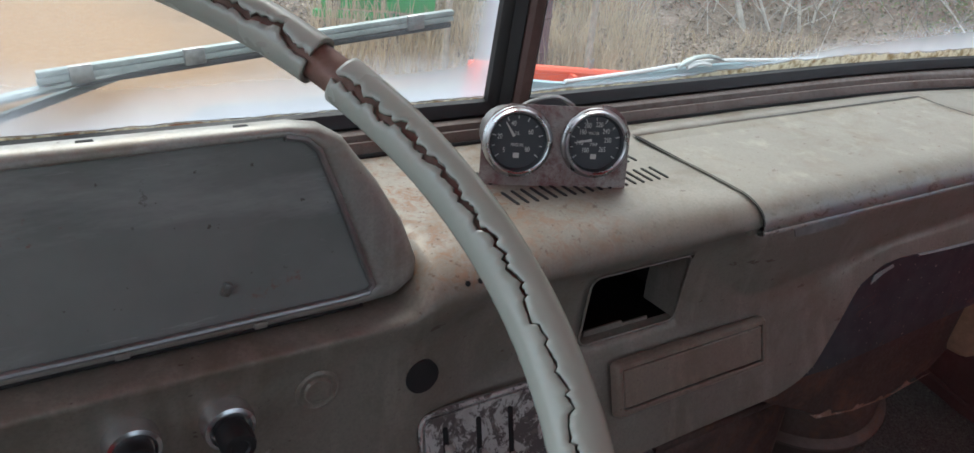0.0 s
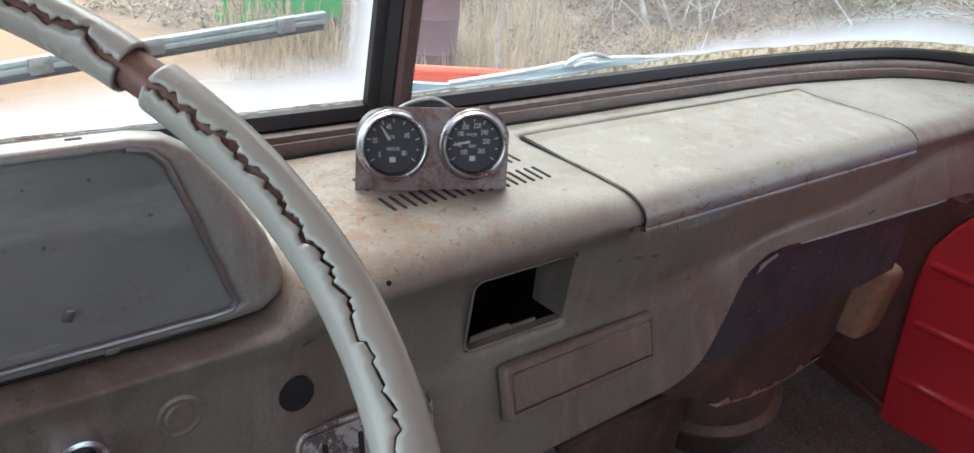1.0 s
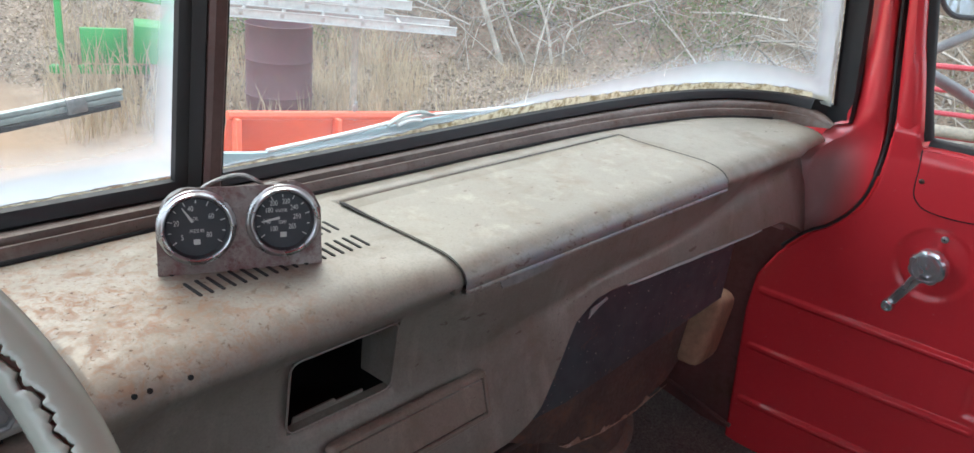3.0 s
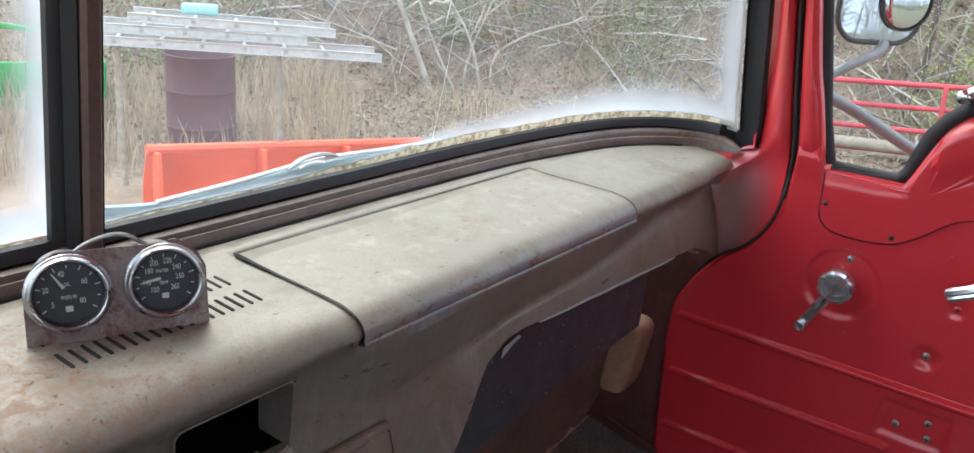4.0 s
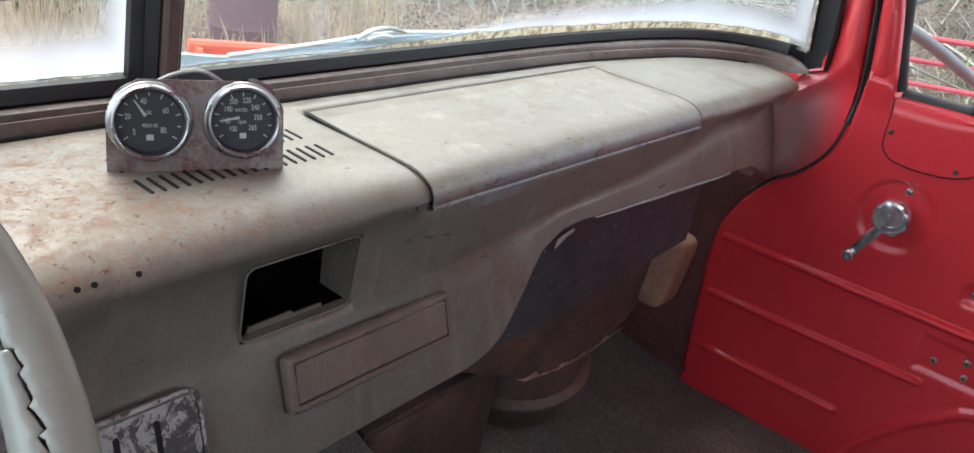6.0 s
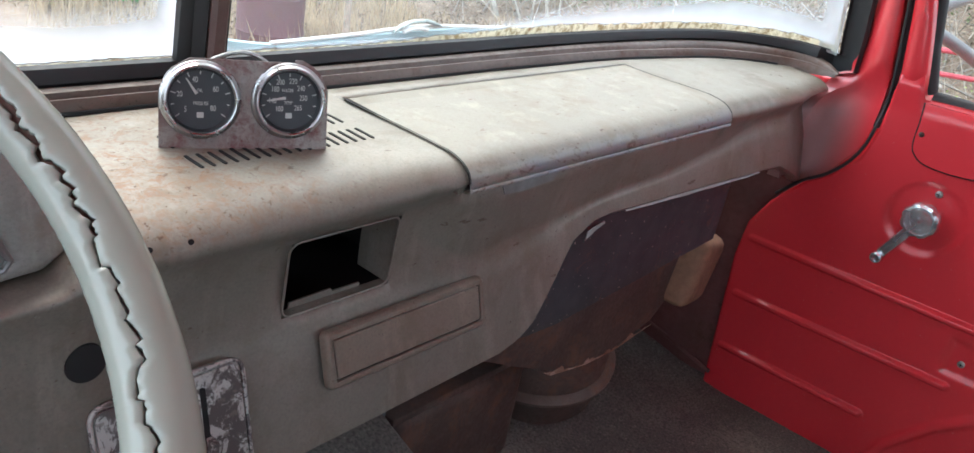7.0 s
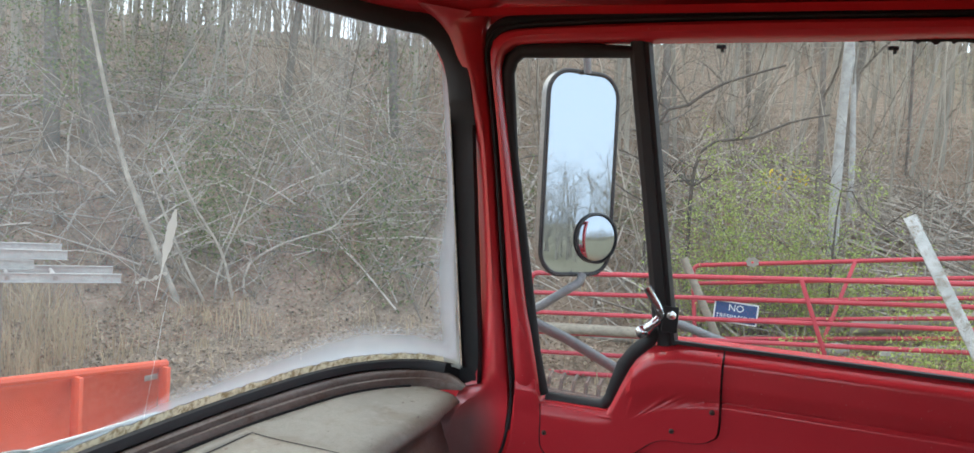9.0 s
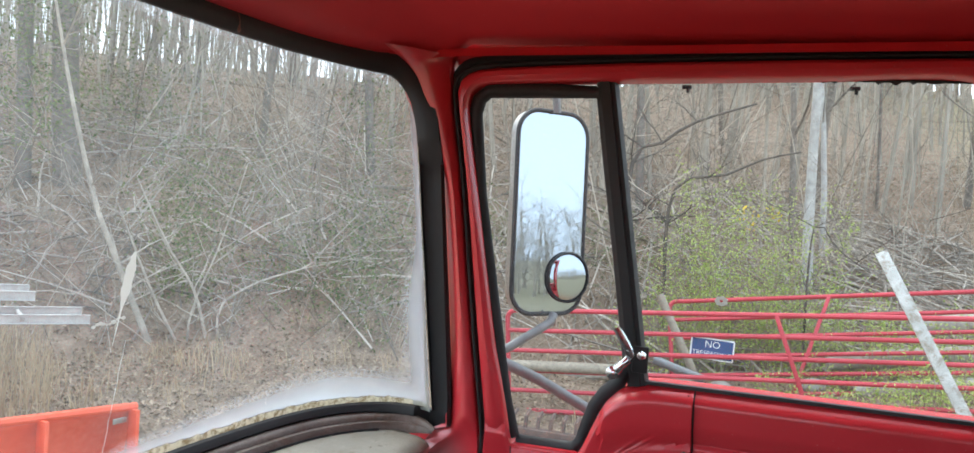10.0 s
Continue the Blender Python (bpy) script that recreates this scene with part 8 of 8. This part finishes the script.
slab(bm, rounded(-0.211, -0.100, 0.211, 0.100, 0.006, 2), smx @ Matrix.Translation((0, 0, 0.004)), 0.004)
part("panel", bm, M_SIGNBLUE, sg, smooth=False)
write_on("NO", 0.102, smx @ Matrix.Translation((0.0, 0.046, 0.0055)), M_SIGNWHITE, "lettering", sg)
write_on("TRESPASSING", 0.0675, smx @ Matrix.Translation((0, -0.051, 0.0055)), M_SIGNWHITE, "lettering", sg)

bm = bmesh.new()
a, b = Vector((8.05, -2.30, 0.28)), Vector((8.12, -1.505, 1.70))
zb = ground_z(a.x, a.y)
b2 = a + (a - b).normalized() * max((a.z - zb) / (b.z - a.z) * (b - a).length, 0)
t = (b - b2).normalized()
rot = Matrix((t.cross(Vector((1, 0, 0))).normalized(), Vector((1, 0, 0)), t)).transposed()
box(bm, (b + b2) / 2, (0.108, 0.035, (b - b2).length), 0.004, rot)
tagged(part("leaning_plank", bm, M_PLANKWHITE), "flaking white painted plank leaning on the gates", "plank")
for p, q, r in (((10.6, -1.3, 0.25), (10.9, -4.6, 0.72), 0.11), ((10.2, -1.6, 0.0), (10.4, -4.4, 0.42), 0.10), ((10.9, -2.3, 0.75), (11.2, -4.9, 1.15), 0.12), ((9.9, 2.6, -0.28), (10.05, 0.2, -0.1), 0.07)):
    bm = bmesh.new()
    pts = spline([p, tuple(Vector(p).lerp(Vector(q), 0.5) + Vector((0, 0, 0.03))), q], 10)
    tube(bm, pts, [r * (1 + 0.1 * noise.noise((k, p[0], 0))) for k in range(10)], 12)
    tagged(part("log", bm, M_LOG), "weathered grey log behind the gates", "log", "logs behind the gates")
for (x, y, s) in ((9.2, -0.42, 0.16), (10.3, -0.1, 0.14), (10.5, -1.15, 0.16)):
    bm = bmesh.new()
    bmesh.ops.create_icosphere(bm, subdivisions=3, radius=s)
    for v in bm.verts:
        v.co *= 1 + 0.25 * noise.noise(v.co * 6 + Vector((x, y, 0)))
        v.co.z *= 0.6
        v.co += Vector((x, y, ground_z(x, y) + s * 0.3))
    tagged(part("stone", bm, M_STONE), "pale grey boulder among the gates", "stone", "stones")
for p, q, r in (((9.9, 0.01, -0.35), (9.9, 0.678, 0.928), 0.05), ((8.6, 2.1, 0.10), (8.7, 0.7, 0.20), 0.06)):
    bm = bmesh.new()
    tube(bm, [p, q], r, 10)
    tagged(part("fence_post", bm, M_WOOD), "weathered wooden post by the gates", "post", "wooden posts")

bm = bmesh.new()
tube(bm, [(9.3, 0.62, 0.24), (9.3, 0.05, 0.08)], 0.05, 12)
tagged(part("pipe", bm, M_ARM), "weathered grey pipe lying among the gates", "pipe")

# rack of tines lying beside the truck
rk = thing("tine_rack", (6.5, 1.1, -0.4), "dark steel tine rack lying beside the truck", "implement")
bm = bmesh.new()
box(bm, (6.48, 1.1, -0.03), (0.08, 0.8, 0.09), 0.01)
part("beam", bm, M_BROWN, rk)
for k in range(7):
    bm = bmesh.new()
    y = 0.78 + 0.11 * k
    tube(bm, [(6.48, y, 0.0), (6.5, y, 0.1), (6.6, y, 0.13)], 0.018, 6)
    part("tine", bm, M_BROWN, rk)
bm = bmesh.new()
box(bm, (6.5, 0.8, -0.26), (0.06, 0.06, 0.42))
part("leg", bm, M_BROWN, rk)
bm = bmesh.new()
box(bm, (6.5, 1.4, -0.26), (0.06, 0.06, 0.42))
part("leg", bm, M_BROWN, rk)

# orange blade
PA, PB = Vector((2.36, 4.0, 0.46)), Vector((4.42, 3.62, 0.30))
bl = thing("plow_blade", (3.3, 3.8, -0.3), "bright orange steel plow blade with bolted edge", "plow")
ax = (PB - PA).normalized()
nrm = Vector((ax.y, -ax.x, 0)).normalized()
bm = bmesh.new()
rows = []
for k in range(14):
    t = k / 13
    z = -0.72 * t
    o = 0.10 * math.sin(math.pi * t)
    rows.append([PA + nrm * (-o) + Vector((0, 0, z)), PB + nrm * (-o) + Vector((0, 0, z))])
grid(bm, rows)
ob = part("mouldboard", bm, M_ORANGE, bl)
so = ob.modifiers.new("thick", 'SOLIDIFY')
so.thickness = 0.012
bm = bmesh.new()
tube(bm, [PA, PB], 0.03, 8)
part("top_rail", bm, M_ORANGE, bl)
for f in (0.02, 0.35, 0.66, 0.98):
    bm = bmesh.new()
    c = PA.lerp(PB, f)
    box(bm, c + nrm * 0.04 + Vector((0, 0, -0.36)), (0.03, 0.09, 0.70), 0.004, Euler((0, 0, math.atan2(ax.y, ax.x))).to_matrix())
    part("rib", bm, M_ORANGE, bl)
bm = bmesh.new()
c = PA.lerp(PB, 0.84)
box(bm, PA.lerp(PB, 0.93) + nrm * 0.03 + Vector((0, 0, -0.08)), (0.11, 0.006, 0.04), 0.003, Euler((0, 0, math.atan2(ax.y, ax.x))).to_matrix())
part("data_plate", bm, M_STEEL, bl, "small dark data plate")
bm = bmesh.new()
c = PA.lerp(PB, 0.42)
tube(bm, [c + Vector((0, 0, -0.03)), c + Vector((0, 0, 0.07))], 0.012, 8)
tube(bm, [c + Vector((0, 0, 0.07)), c + Vector((0.02, 0, 0.09)), c + Vector((0.02, 0, 0.03))], 0.01, 8)
part("shackle", bm, M_STEEL, bl)

# barrel
bar = thing("steel_barrel", (3.9, 5.65, -0.2), "rusty maroon open-top steel barrel in dry grass", "barrel")
bz = ground_z(3.9, 5.65)
H = 0.70 - bz
bm = bmesh.new()
lathe(bm, [(0.27, 0.0), (0.282, 0.01), (0.282, H * 0.3), (0.292, H * 0.325), (0.282, H * 0.35), (0.282, H * 0.64), (0.292, H * 0.665), (0.282, H * 0.69), (0.282, H - 0.01), (0.289, H), (0.281, H + 0.005), (0.274, H - 0.005), (0.274, 0.05)], pose(3.9, 5.65, bz), 40, False)
part("drum", bm, M_BARREL, bar)

# ladders on trestles
la = Vector((1.65, -1.26, 0.0)).normalized()
side = Vector((la.y, -la.x, 0)).normalized()
for A_, B_, wide in (((2.82, 5.38, 0.90), (4.48, 4.12, 0.853), 0.40), ((2.76, 5.50, 0.985), (4.06, 4.51, 0.95), 0.36), ((3.04, 5.27, 1.065), (4.22, 4.37, 1.02), 0.40)):
    A_, B_ = Vector(A_), Vector(B_)
    ld = thing("ladder", A_.lerp(B_, 0.5), "weathered aluminium extension ladder lying on posts", "ladder", "stacked ladders")
    ax_ = (B_ - A_).normalized()
    e = Matrix((ax_, -side, ax_.cross(-side))).transposed()
    L = (B_ - A_).length
    for k in range(2):
        bm = bmesh.new()
        mid_ = A_.lerp(B_, 0.5) - side * wide * k
        box(bm, mid_ - side * 0.010, (L, 0.006, 0.066), 0.001, e)
        box(bm, mid_ + Vector((0, 0, 0.031)), (L, 0.026, 0.005), 0.001, e)
        box(bm, mid_ - Vector((0, 0, 0.031)), (L, 0.026, 0.005), 0.001, e)
        part("stile", bm, M_ALU, ld)
    for k in range(int(L / 0.3)):
        q = A_ + ax_ * (0.15 + 0.3 * k)
        bm = bmesh.new()
        tube(bm, [q - side * wide, q - side * 0.008], 0.016, 8)
        part("rung", bm, M_ALU, ld)
        bm = bmesh.new()
        box(bm, q - side * 0.005, (0.03, 0.006, 0.03), 0.002, e)
        part("rung_end", bm, M_STEEL, ld)
for x, y in ((3.02, 5.40), (3.94, 4.70)):
    bm = bmesh.new()
    tube(bm, [(x, y, ground_z(x, y) - 0.02), (x, y, 0.86)], 0.028, 10)
    tagged(part("trestle_post", bm, M_WOOD), "weathered wooden post under the ladders", "post", "ladder posts")
bm = bmesh.new()
box(bm, (3.50, 5.06, 1.135), (0.26, 0.16, 0.075), 0.02, Euler((0, 0, -0.65)).to_matrix(), 3)
tagged(part("tool_tray", bm, M_TEAL), "small pale teal plastic tray on the ladders", "tray")

# green implement
gi = thing("green_implement", (3.6, 7.6, -0.3), "bright green steel farm implement in the yard", "implement")
for c, s, e in (((3.83, 7.55, 0.22), (0.50, 0.5, 0.36), 0.06), ((3.35, 7.75, 0.18), (0.42, 0.05, 0.34), 0.0), ((3.5, 7.66, 0.66), (1.0, 0.06, 0.05), 0.1), ((3.0, 7.9, 0.2), (0.06, 0.06, 0.9), 0.0), ((3.9, 7.5, 0.5), (0.05, 0.05, 0.4), 0.5), ((3.3, 7.75, -0.05), (0.9, 0.08, 0.08), 0.0)):
    bm = bmesh.new()
    box(bm, c, s, 0.01, Euler((0, e, -0.45)).to_matrix())
    part("frame_member" if max(s) > 0.6 or min(s) < 0.06 else "hopper", bm, M_GREEN, gi)
for x, y in ((3.1, 7.85), (4.0, 7.45)):
    bm = bmesh.new()
    tube(bm, [(x, y, ground_z(x, y) - 0.02), (x, y, 0.1)], 0.035, 8)
    part("stand", bm, M_BROWN, gi)
